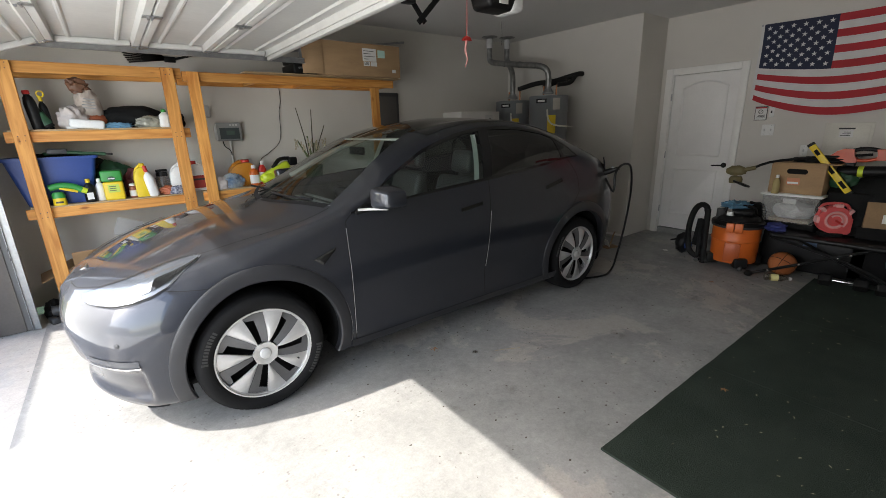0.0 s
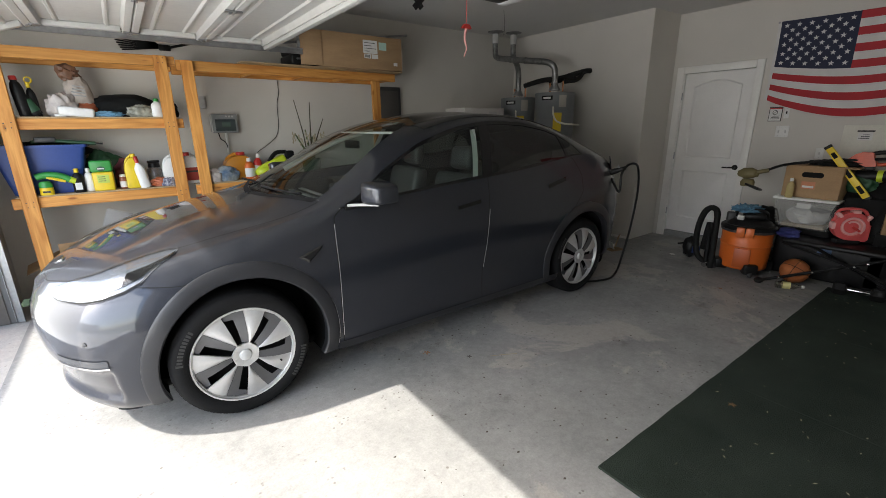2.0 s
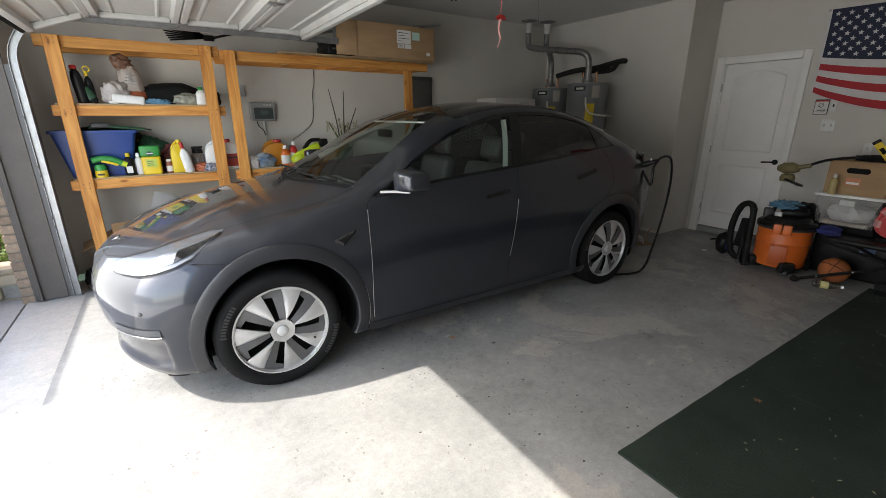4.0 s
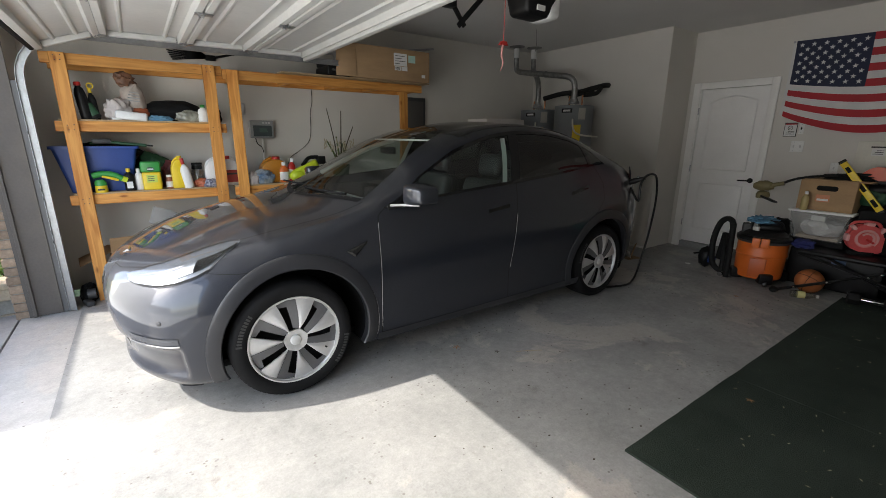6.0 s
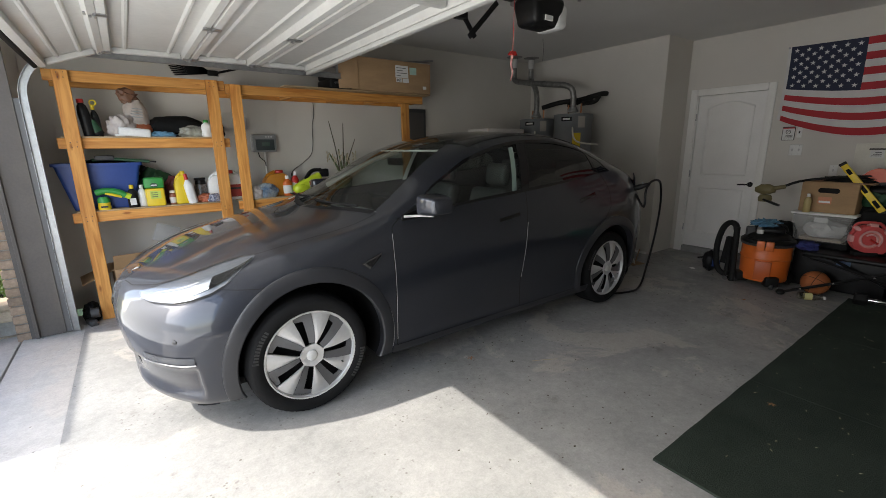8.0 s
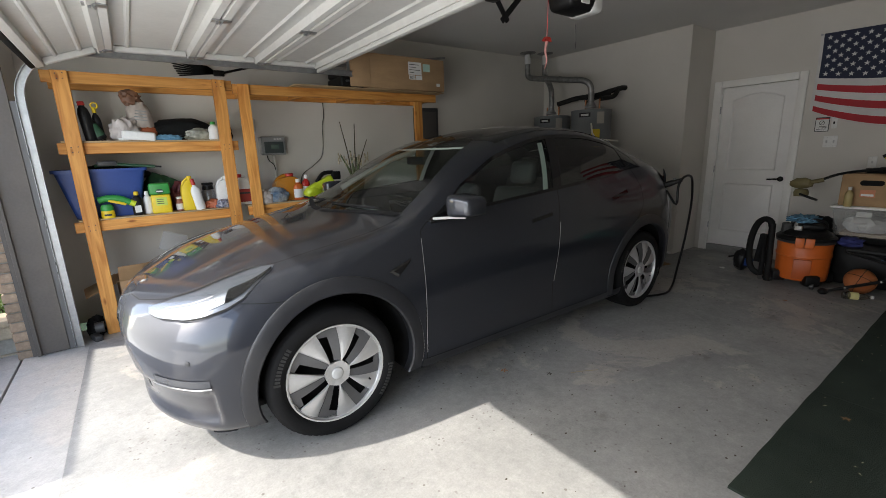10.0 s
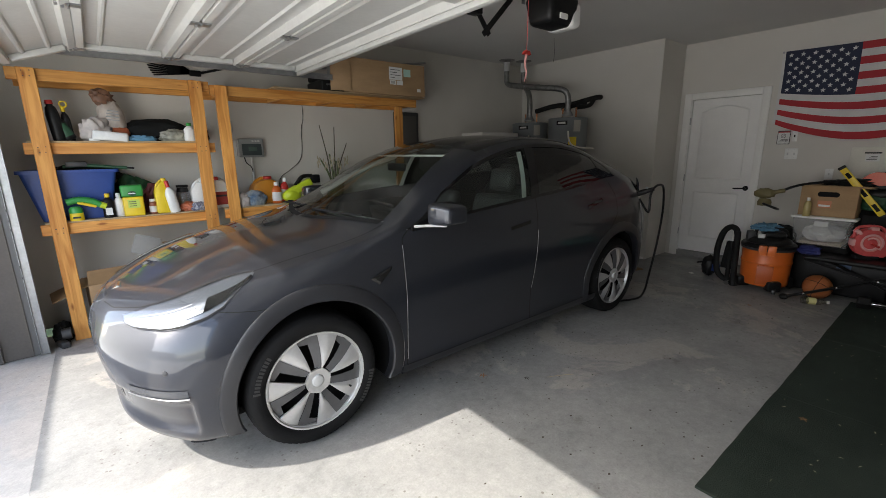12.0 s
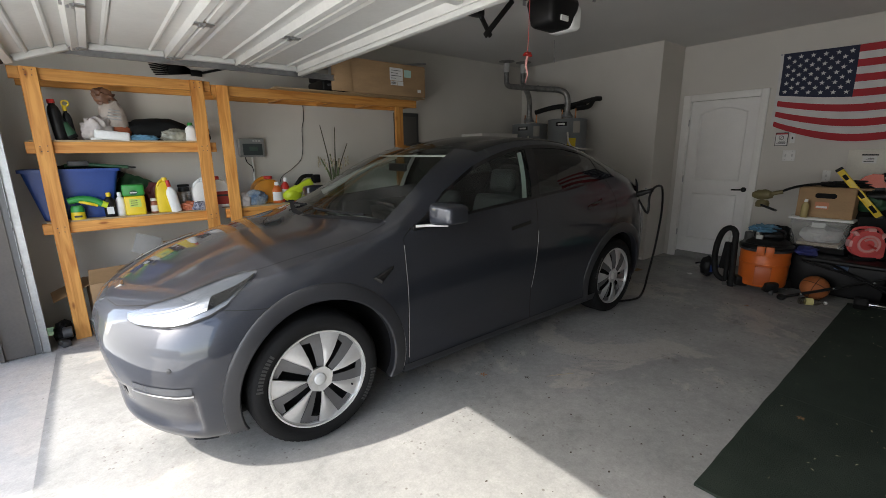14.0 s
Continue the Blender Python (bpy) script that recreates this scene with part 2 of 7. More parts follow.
BLACKMATT = plain("black_matt", (0.008, 0.008, 0.0085), 0.85)
DARKGREY = plain("dark_grey_plastic", (0.045, 0.045, 0.047), 0.5)
GREY = plain("grey_plastic", (0.30, 0.31, 0.31), 0.5)
LIGHTGREY = plain("light_grey_plastic", (0.56, 0.56, 0.55), 0.5)
WHITE = plain("white_plastic", (0.78, 0.78, 0.76), 0.4)
CREAM = plain("cream_plastic", (0.72, 0.70, 0.62), 0.45)
PAPER = plain("white_paper", (0.75, 0.75, 0.73), 0.8)
INK = plain("dark_ink", (0.05, 0.05, 0.05), 0.7)
ORANGE = plain("orange_plastic", (0.62, 0.13, 0.018), 0.42, scale=8)
RED = plain("red_plastic", (0.5, 0.025, 0.02), 0.4)
PINKRED = plain("faded_red_plastic", (0.62, 0.09, 0.09), 0.42)
YELLOW = plain("yellow_plastic", (0.78, 0.56, 0.02), 0.4)
LIME = plain("lime_plastic", (0.55, 0.68, 0.03), 0.42)
GREEN = plain("green_plastic", (0.03, 0.28, 0.05), 0.4)
DKGREEN = plain("dark_green_plastic", (0.015, 0.07, 0.03), 0.55)
BLUE = plain("blue_plastic", (0.02, 0.06, 0.26), 0.42)
SKYBLUE = plain("light_blue_cloth", (0.12, 0.28, 0.42), 0.8)
TEAL = plain("teal_rubber", (0.03, 0.34, 0.27), 0.45)
BASKET = material("basketball_rubber", (0.42, 0.13, 0.035), 0.6, vary=0.1, scale=12, bump=0.5, fine=420)
BAGCLOTH = material("black_cloth", (0.009, 0.0095, 0.010), 0.75, vary=0.25, scale=8, bump=0.3)
SACK = material("printed_sack", (0.52, 0.45, 0.40), 0.42, vary=0.12, scale=9, bump=0.35, fine=14)
SACKRED = plain("sack_red_print", (0.45, 0.12, 0.05), 0.45)
BAGWHITE = material("white_bag", (0.56, 0.50, 0.47), 0.4, vary=0.1, scale=12, bump=0.5, fine=20)
OLIVE = plain("olive_plastic", (0.17, 0.14, 0.06), 0.55)
CHROME = plain("chrome", (0.75, 0.76, 0.77), 0.12, 1.0, vary=0.02)
BRICK = material("brick", (0.46, 0.33, 0.23), 0.85, vary=0.15, scale=14, bump=0.4, island=0.18)
MORTAR = material("mortar", (0.42, 0.39, 0.34), 0.9, vary=0.12, scale=20, bump=0.3)
LEAF = material("leaf_green", (0.22, 0.32, 0.05), 0.55, vary=0.2, scale=3, island=0.0)
GRASS = material("grass", (0.09, 0.14, 0.035), 0.8, vary=0.25, scale=0.8, bump=0.4)
ASPHALT = material("asphalt", (0.055, 0.055, 0.056), 0.85, vary=0.2, scale=3, bump=0.4)
HEATER = plain("grey_enamel", (0.22, 0.235, 0.245), 0.42, scale=3)
FOAM = material("black_foam", (0.012, 0.012, 0.012), 0.8, vary=0.2, scale=14, bump=0.4)
CLEARPLASTIC = glass_material("clear_plastic", (0.80, 0.81, 0.81), 0.12, 0.14)
BOTTLECLEAR = glass_material("clear_bottle", (0.80, 0.80, 0.76), 0.08, 0.20)


# ---- building helpers ----
def mesh_object(name, bm, mat, smooth=True, angle=40):
    me = bpy.data.meshes.new(name)
    bmesh.ops.recalc_face_normals(bm, faces=bm.faces[:])
    if smooth:
        lim = radians(angle)
        for f in bm.faces:
            f.smooth = True
        for e in bm.edges:
            if len(e.link_faces) == 2 and e.calc_face_angle(0) > lim:
                e.smooth = False
    bm.to_mesh(me)
    bm.free()
    mats = mat if isinstance(mat, (list, tuple)) else [mat]
    for x in mats:
        me.materials.append(x)
    return new(name, me)


def part(name, bm, mat, parent, label="", smooth=True, angle=40):
    ob = mesh_object(name, bm, mat, smooth, angle)
    ob.parent = parent
    return tagged(ob, label)


def thing(name, label, category, m=None, group="", kind=""):
    ob = new(name)
    ob.empty_display_size = 0.1
    if m is not None:
        ob.matrix_basis = m
    return tagged(ob, label, category, group, kind)


def solid(name, bm, mat, label, category, m=None, group="", kind="", smooth=True, angle=40):
    ob = mesh_object(name, bm, mat, smooth, angle)
    if m is not None:
        ob.matrix_basis = m
    return tagged(ob, label, category, group, kind)


def box(x0, x1, y0, y1, z0, z1, bevel=0.0, seg=2, bm=None):
    """A box between the given limits, with its edges rounded."""
    bm = bm or bmesh.new()
    r = bmesh.ops.create_cube(bm, size=1.0)
    vs = r["verts"]
    for v in vs:
        v.co = Vector(((x0 + x1) / 2 + v.co.x * (x1 - x0), (y0 + y1) / 2 + v.co.y * (y1 - y0), (z0 + z1) / 2 + v.co.z * (z1 - z0)))
    if bevel:
        es = list({e for v in vs for e in v.link_edges})
        bmesh.ops.bevel(bm, geom=es, offset=bevel, segments=seg, affect='EDGES', profile=0.5)
    return bm


def lathe(profile, n=32, bm=None, at=(0, 0, 0), axis='z', squash=1.0):
    """A turned body from (radius, height) pairs; radius 0 closes it."""
    bm = bm or bmesh.new()
    rings = []
    at = Vector(at)

    def place(r, h, a):
        c, s = r * math.cos(a), r * math.sin(a) * squash
        p = {'z': (c, s, h), 'y': (c, h, s), 'x': (h, c, s)}[axis]
        return at + Vector(p)
    for r, h in profile:
        rings.append([bm.verts.new(place(r, h, 0))] if r < 1e-6 else [bm.verts.new(place(r, h, 2 * math.pi * i / n)) for i in range(n)])
    for a, b in zip(rings, rings[1:]):
        if len(a) == 1 and len(b) == 1:
            continue
        for i in range(n):
            j = (i + 1) % n
            if len(a) == 1:
                bm.faces.new((a[0], b[i], b[j]))
            elif len(b) == 1:
                bm.faces.new((a[i], a[j], b[0]))
            else:
                bm.faces.new((a[i], a[j], b[j], b[i]))
    return bm


def tube(points, radius, n=10, bm=None, smooth=4, taper=None):
    """A round tube along a smoothed path, with closed ends."""
    bm = bm or bmesh.new()
    pts = [Vector(p) for p in points]
    if smooth > 1 and len(pts) > 2:
        ext = [2 * pts[0] - pts[1]] + pts + [2 * pts[-1] - pts[-2]]
        fine = []
        for i in range(1, len(ext) - 2):
            p0, p1, p2, p3 = ext[i - 1:i + 3]
            for k in range(smooth):
                t = k / smooth
                fine.append(0.5 * ((2 * p1) + (p2 - p0) * t + (2 * p0 - 5 * p1 + 4 * p2 - p3) * t * t + (3 * p1 - p0 - 3 * p2 + p3) * t ** 3))
        fine.append(pts[-1])
        pts = fine
    up = Vector((0.13, 0.21, 0.97)).normalized()
    rings = []
    for i, p in enumerate(pts):
        d = (pts[min(i + 1, len(pts) - 1)] - pts[max(i - 1, 0)]).normalized()
        if abs(d.dot(up)) > 0.98:
            up = Vector((1, 0.1, 0)).normalized()
        a = d.cross(up).normalized()
        b = d.cross(a).normalized()
        up = -b if (-b).dot(up) > 0 else b
        r = radius * (taper[0] + (taper[1] - taper[0]) * i / (len(pts) - 1) if taper else 1)
        rings.append([bm.verts.new(p + r * (math.cos(2 * math.pi * k / n) * a + math.sin(2 * math.pi * k / n) * b)) for k in range(n)])
    for r0, r1 in zip(rings, rings[1:]):
        for k in range(n):
            bm.faces.new((r0[k], r0[(k + 1) % n], r1[(k + 1) % n], r1[k]))
    bm.faces.new(rings[0])
    bm.faces.new(rings[-1][::-1])
    return bm


def prism(outline, y0, y1, bm=None, axis='y'):
    """An outline (a, b) pushed out between y0 and y1 along an axis."""
    bm = bm or bmesh.new()

    def p(a, b, h):
        return {'y': (a, h, b), 'x': (h, a, b), 'z': (a, b, h)}[axis]
    v0 = [bm.verts.new(p(a, b, y0)) for a, b in outline]
    v1 = [bm.verts.new(p(a, b, y1)) for a, b in outline]
    n = len(outline)
    bm.faces.new(v0)
    bm.faces.new(v1[::-1])
    for i in range(n):
        bm.faces.new((v0[i], v1[i], v1[(i + 1) % n], v0[(i + 1) % n]))
    return bm


def lump(size, at=(0, 0, 0), rough=0.15, seed=0, sub=3, freq=2.2, flat=0.0, bm=None):
    """A soft, uneven body such as a bag or a heap of cloth; flat cuts its underside level."""
    bm = bm or bmesh.new()
    r = bmesh.ops.create_icosphere(bm, subdivisions=sub, radius=1.0)
    off = Vector((seed * 7.3, seed * 3.1, seed * 5.7))
    for v in r["verts"]:
        d = v.co.normalized()
        k = 1 + rough * (noise.noise(d * freq + off) + 0.5 * noise.noise(d * freq * 2.7 + off))
        c = d * k
        if flat and c.z < -1 + flat:
            c.z = -1 + flat
        v.co = Vector(at) + Vector((c.x * size[0], c.y * size[1], c.z * size[2]))
    return bm


def moved(bm, m):
    bmesh.ops.transform(bm, matrix=m, verts=bm.verts[:])
    return bm


def lumber(name, x0, x1, y0, y1, z0, z1, parent, label=""):
    """A planed board with eased edges; its grain follows the longest side."""
    bm = box(x0, x1, y0, y1, z0, z1, 0.003, 1)
    size = (x1 - x0, y1 - y0, z1 - z0)
    k = size.index(max(size))
    uv = bm.loops.layers.uv.new("grain")
    for f in bm.faces:
        n = f.normal
        other = [i for i in range(3) if i != k]
        for lp in f.loops:
            c = lp.vert.co
            across = c[other[0]] + c[other[1]] * 1.0
            lp[uv].uv = (c[k], across)
    return part(name, bm, PINE, parent, label)


# dark plastics and rubber have a weak sheen
for dull in (BLACK, BLACKMATT, RUBBER, BAGCLOTH):
    dull.node_tree.nodes["Principled BSDF"].inputs["Specular IOR Level"].default_value = 0.22

# ---- the garage ----
X_FRONT, X_OUT = -0.745, -0.96        # inner and outer face of the front wall
X_BUMP, X_BACK = 5.605, 6.225         # the two back walls
Y_SHELF, Y_SOUTH, Y_STEP = 5.42, -1.75, 3.13
CEILING = 2.835
JAMB_FAR, JAMB_NEAR, HEAD = 4.79, -0.19, 2.49


def setting(name, bm, mat, label, smooth=False):
    return tagged(mesh_object(name, bm, mat, smooth), label, name.split("_")[0], kind="structure")


def wall_box(name, label, mat, *lims):
    return setting(name, box(*lims), mat, label)


wall_box("floor", "grey troweled concrete garage floor with stains", CONCRETE, -0.62, 6.40, Y_SOUTH - 0.15, 5.57, -0.12, 0.0)
wall_box("ceiling", "off-white textured garage ceiling", CEIL, X_OUT, 6.40, Y_SOUTH - 0.15, 5.57, CEILING, CEILING + 0.12)
wall_box("wall_north", "pale grey painted garage wall behind shelves", WALL, X_FRONT, 6.40, Y_SHELF, Y_SHELF + 0.15, 0, CEILING)
wall_box("wall_south", "pale grey painted garage side wall", WALL, X_FRONT, 6.40, Y_SOUTH - 0.15, Y_SOUTH, 0, CEILING)
wall_box("wall_bump", "pale grey wall standing forward beside the door", WALL, X_BUMP, 6.40, Y_STEP, Y_SHELF, 0, CEILING)
D0, D1, DTOP = 2.175, 2.995, 2.135       # door opening
bm = box(X_BACK, 6.40, D1, Y_STEP, 0, CEILING)
box(X_BACK, 6.40, D0, D1, DTOP, CEILING, bm=bm)
box(X_BACK, 6.40, Y_SOUTH, D0, 0, CEILING, bm=bm)
setting("wall_east", bm, WALL, "pale grey painted wall with a white door")
bm = box(X_OUT + 0.06, X_FRONT, JAMB_FAR, 5.57, 0, CEILING)
box(X_OUT + 0.06, X_FRONT, JAMB_NEAR, JAMB_FAR, HEAD, CEILING, bm=bm)
box(X_OUT + 0.06, X_FRONT, Y_SOUTH - 0.15, JAMB_NEAR, 0, CEILING, bm=bm)
setting("wall_west", bm, WALL, "front garage wall round the wide opening")
bm = box(X_OUT, X_FRONT + 0.006, JAMB_FAR - 0.02, JAMB_FAR + 0.005, 0, HEAD - 0.02, 0.003)
box(X_OUT + 0.03, X_OUT + 0.055, JAMB_FAR - 0.045, JAMB_FAR - 0.021, 0, HEAD - 0.022, 0.004, bm=bm)
box(X_OUT, X_FRONT + 0.006, JAMB_NEAR, JAMB_NEAR + 0.02, 0, HEAD - 0.02, 0.003, bm=bm)
box(X_OUT, X_FRONT + 0.006, JAMB_NEAR, JAMB_FAR - 0.021, HEAD - 0.021, HEAD, 0.003, bm=bm)
setting("trim_jamb", bm, BROWN, "brown painted wooden casing of the garage opening")
# the closed end behind the door
wall_box("wall_hall", "dark hall wall behind the closed door", WALL, 6.60, 6.70, 1.5, 3.6, 0, CEILING)

# door to the house
bm = box(X_BACK - 0.022, X_BACK, D1 - 0.012, D1 + 0.075, 0, DTOP + 0.07, 0.006)
box(X_BACK - 0.022, X_BACK, D0 - 0.068, D0 + 0.012, 0, DTOP + 0.07, 0.006, bm=bm)
box(X_BACK - 0.022, X_BACK, D0 + 0.013, D1 - 0.013, DTOP - 0.012, DTOP + 0.07, 0.006, bm=bm)
for y0, y1 in ((D1 - 0.02, D1), (D0, D0 + 0.02)):
    box(X_BACK, X_BACK + 0.12, y0, y1, 0, DTOP, bm=bm)
setting("trim_door", bm, TRIM, "white painted door casing", True)
bm = box(X_BACK + 0.001, X_BACK + 0.14, D0 + 0.021, D1 - 0.021, 0.0, 0.075)
setting("trim_threshold", bm, CONCRETE, "dark door threshold step")
door = thing("door_1", "white two-panel house door, closed, with black lever", "door", kind="structure")
L0, L1, LB, LT = D0 + 0.022, D1 - 0.022, 0.085, DTOP - 0.014
bm = bmesh.new()


def framed(bm, x, y0, y1, z0, z1, arch):
    """A raised panel with a sunk moulding round it; arch rounds its head."""
    for k, (ins, dep) in enumerate(((0.0, 0.0), (0.014, 0.014), (0.03, 0.014), (0.055, 0.003))):
        pts = []
        n = 14
        ys0, ys1, zs0, zs1 = y0 + ins, y1 - ins, z0 + ins, z1 - ins
        pts += [(ys0, zs0), (ys1, zs0)]
        for i in range(n + 1):
            t = i / n
            pts.append((ys1 + (ys0 - ys1) * t, zs1 - arch * (1 - math.sin(math.pi * t))))
        ring = [bm.verts.new((x + dep, p[0], p[1])) for p in pts]
        if k:
            m = len(ring)
            for i in range(m):
                bm.faces.new((prev[i], prev[(i + 1) % m], ring[(i + 1) % m], ring[i]))
        else:
            first = ring
        prev = ring
    bm.faces.new(prev)
    return first


xf = X_BACK + 0.035
pan = [(L0 + 0.115, L1 - 0.115, 1.09, LT - 0.09, 0.07), (L0 + 0.115, L1 - 0.115, LB + 0.2, 0.915, 0.0)]
rings = [framed(bm, xf, *p) for p in pan]
rim = [bm.verts.new((xf, y, z)) for y, z in ((L0, LB), (L1, LB), (L1, LT), (L0, LT))]
mid = [bm.verts.new((xf, y, 1.0)) for y in (L0, L1)]
up, low = rings
bm.faces.new((mid[0], mid[1], up[1], up[0]))
bm.faces.new((mid[1], rim[2], up[2], up[1]))
bm.faces.new((rim[3], mid[0], up[0], up[-1]))
bm.faces.new((rim[2], rim[3], *up[:1:-1]))
bm.faces.new((rim[0], rim[1], low[1], low[0]))
bm.faces.new((rim[1], mid[1], low[2], low[1]))
bm.faces.new((mid[0], rim[0], low[0], low[-1]))
bm.faces.new((mid[1], mid[0], *low[:1:-1]))
back = [bm.verts.new((xf + 0.035, v.co.y, v.co.z)) for v in rim]
bm.faces.new(back)
for i in range(4):
    j = (i + 1) % 4
    if i in (1, 3):
        m_ = mid[1] if i == 1 else mid[0]
        bm.faces.new((rim[i], m_, rim[j], back[j], back[i]))
    else:
        bm.faces.new((rim[i], rim[j], back[j], back[i]))
part("leaf", bm, DOORPAINT, door, angle=25)
bm = lathe([(0, -0.006), (0.03, -0.006), (0.032, 0.0), (0.032, 0.004)], 20, at=(xf, D0 + 0.07, 0.99), axis='x')
tube([(xf - 0.005, D0 + 0.07, 0.99), (xf - 0.055, D0 + 0.07, 0.99), (xf - 0.06, D0 + 0.10, 0.99), (xf - 0.057, D0 + 0.19, 0.985)], 0.0095, 10, bm=bm)
part("lever", bm, BLACK, door, "black lever handle")
for hz in (0.35, 1.1, 1.85):
    part("hinge", lathe([(0, -0.045), (0.008, -0.045), (0.008, 0.045), (0, 0.045)], 8, at=(X_BACK + 0.004, L1 + 0.008, hz)), GALV, door)
bm = box(X_BUMP - 0.012, X_BUMP, Y_STEP + 0.02, Y_SHELF, 0.0, 0.03, 0.003)
setting("baseboard", bm, TRIM, "low pale strip along the wall foot")

# low concrete curb along the house wall
bm = box(6.12, X_BACK - 0.002, Y_SOUTH, D0 - 0.07, 0.0, 0.10, 0.01)
setting("trim_curb", bm, CONCRETE, "low concrete curb below the wall")

# ---- outdoors ----
bm = bmesh.new()
ring = [bm.verts.new((x, y, -0.14)) for x, y in ((-400, -400), (400, -400), (400, 400), (-400, 400))]
bm.faces.new(ring)
setting("ground", bm, GRASS, "green lawn reaching the horizon")
drive = setting("pavement", box(-1.02, -0.62, -2.0, 5.2, -0.13, -0.004, 0.004), DRIVE, "pale concrete apron and driveway slabs")
for x0, x1 in ((-4.2, -1.035), (-7.5, -4.215)):
    for y0, y1 in ((-2.0, 1.55), (1.565, 4.95)):
        part("slab", box(x0, x1, y0, y1, -0.13, -0.006, 0.006), DRIVE, drive)
setting("road", box(-16.5, -9.5, -200, 200, -0.139, -0.11), ASPHALT, "grey asphalt street beyond the driveway")
bm = box(-9.5, -9.3, -200, -3.5, -0.139, -0.02, 0.02)
box(-9.5, -9.3, 6.2, 200, -0.139, -0.02, 0.02, bm=bm)
setting("kerb", bm, DRIVE, "pale concrete kerb along the street")
part("slab", box(-9.5, -7.515, -2.4, 5.3, -0.139, -0.03, 0.006), DRIVE, drive)

# brick pier beside the opening, courses laid one by one
pier = setting("wall_pier", box(X_OUT - 0.075, X_OUT + 0.055, JAMB_FAR + 0.02, 5.62, -0.1, 2.95), MORTAR, "tan brick pier beside the garage opening")
brick_mesh = bpy.data.meshes.new("brick")
bm = box(-0.1, 0.1, -0.05, 0.05, -0.0335, 0.0335, 0.004, 1)
bm.to_mesh(brick_mesh)
bm.free()
brick_mesh.materials.append(BRICK)
half_mesh = bpy.data.meshes.new("brick_end")
bm = box(-0.05, 0.05, -0.05, 0.05, -0.0335, 0.0335, 0.004, 1)
bm.to_mesh(half_mesh)
bm.free()
half_mesh.materials.append(BRICK)


def lay(parent, data, x, y, z, turn=0.0):
    ob = new("brick", data)
    ob.matrix_basis = pose(x + random.uniform(-1, 1) * 0.0015, y + random.uniform(-1, 1) * 0.0015, z, 0, 0, turn)
    ob.parent = parent
    return ob


for row in range(37):
    z = -0.06 + row * 0.0775
    lay(pier, half_mesh, X_OUT - 0.038, JAMB_FAR + 0.055, z)
    for k in range(3):
        lay(pier, brick_mesh, X_OUT - 0.038, JAMB_FAR + (0.215 if row % 2 else 0.32) + k * 0.21, z, 90)

# planter wall of pale stone in front of the shrubs
planter = thing("planter_wall", "low tan stone planter wall with cap, on the lawn edge", "planter")
part("core", box(-4.0, -1.06, 5.0, 5.16, -0.14, 0.225), MORTAR, planter)
stone_mesh = bpy.data.meshes.new("stone")
bm = box(-0.145, 0.145, -0.03, 0.03, -0.052, 0.052, 0.012, 2)
bm.to_mesh(stone_mesh)
bm.free()
STONE = material("tan_stone", (0.56, 0.46, 0.33), 0.85, vary=0.15, scale=12, bump=0.4, island=0.15)
stone_mesh.materials.append(STONE)
for row in range(3):
    for k in range(10):
        ob = new("stone", stone_mesh)
        ob.matrix_basis = pose(-1.20 - k * 0.3 - (0.15 if row % 2 else 0), 4.99, -0.055 + row * 0.115)
        ob.parent = planter
for k in range(7):
    part("cap_stone", box(-1.45 - k * 0.41, -1.05 - k * 0.41, 4.93, 5.2, 0.23, 0.285, 0.012), STONE, planter)


def shrub(name, label, x, y, z, w, h, count, seed):
    """A bush: short woody stems and a crown of many small separate leaves."""
    rnd = random.Random(seed)
    ob = thing(name, label, "shrub", pose(x, y, z))
    bm = bmesh.new()
    for k in range(7):
        a = rnd.uniform(0, 6.28)
        tube([(0, 0, 0), (0.2 * w * math.cos(a), 0.2 * w * math.sin(a), h * 0.4), (0.38 * w * math.cos(a), 0.38 * w * math.sin(a), h * 0.8)], 0.008, 5, bm=bm, smooth=2)
    part("stem", bm, material("stem_bark", (0.12, 0.08, 0.05), 0.9), ob)
    verts, faces = [], []
    for k in range(count):
        a, r = rnd.uniform(0, 6.28), w * 0.5 * math.sqrt(rnd.random())
        hh = h * (0.25 + 0.75 * rnd.random()) * (1 - 0.55 * (r / (w * 0.5)) ** 2)
        c = Vector((r * math.cos(a), r * math.sin(a), hh))
        d = Vector((rnd.gauss(0, 1), rnd.gauss(0, 1), rnd.gauss(0.5, 0.8))).normalized()
        e = d.cross(Vector((rnd.gauss(0, 1), rnd.gauss(0, 1), rnd.gauss(0, 1)))).normalized()
        ln, wd = rnd.uniform(0.035, 0.06), rnd.uniform(0.012, 0.022)
        i = len(verts)
        verts += [c, c + d * ln * 0.5 + e * wd, c + d * ln, c + d * ln * 0.5 - e * wd]
        faces.append((i, i + 1, i + 2, i + 3))
    me = bpy.data.meshes.new("leaves")
    me.from_pydata([tuple(v) for v in verts], [], faces)
    me.materials.append(LEAF)
    lv = new("leaves", me)
    lv.parent = ob
    return ob


for i, (x, y, w, h) in enumerate(((-1.40, 5.72, 1.0, 0.85), (-1.30, 6.3, 0.9, 0.8), (-2.2, 5.95, 1.1, 0.85), (-3.2, 5.8, 1.1, 0.8), (-1.75, 6.7, 1.2, 0.8))):
    shrub("shrub", "sunlit green garden shrub behind the planter wall", x, y, -0.14, w, h + 0.14, 1500, i)

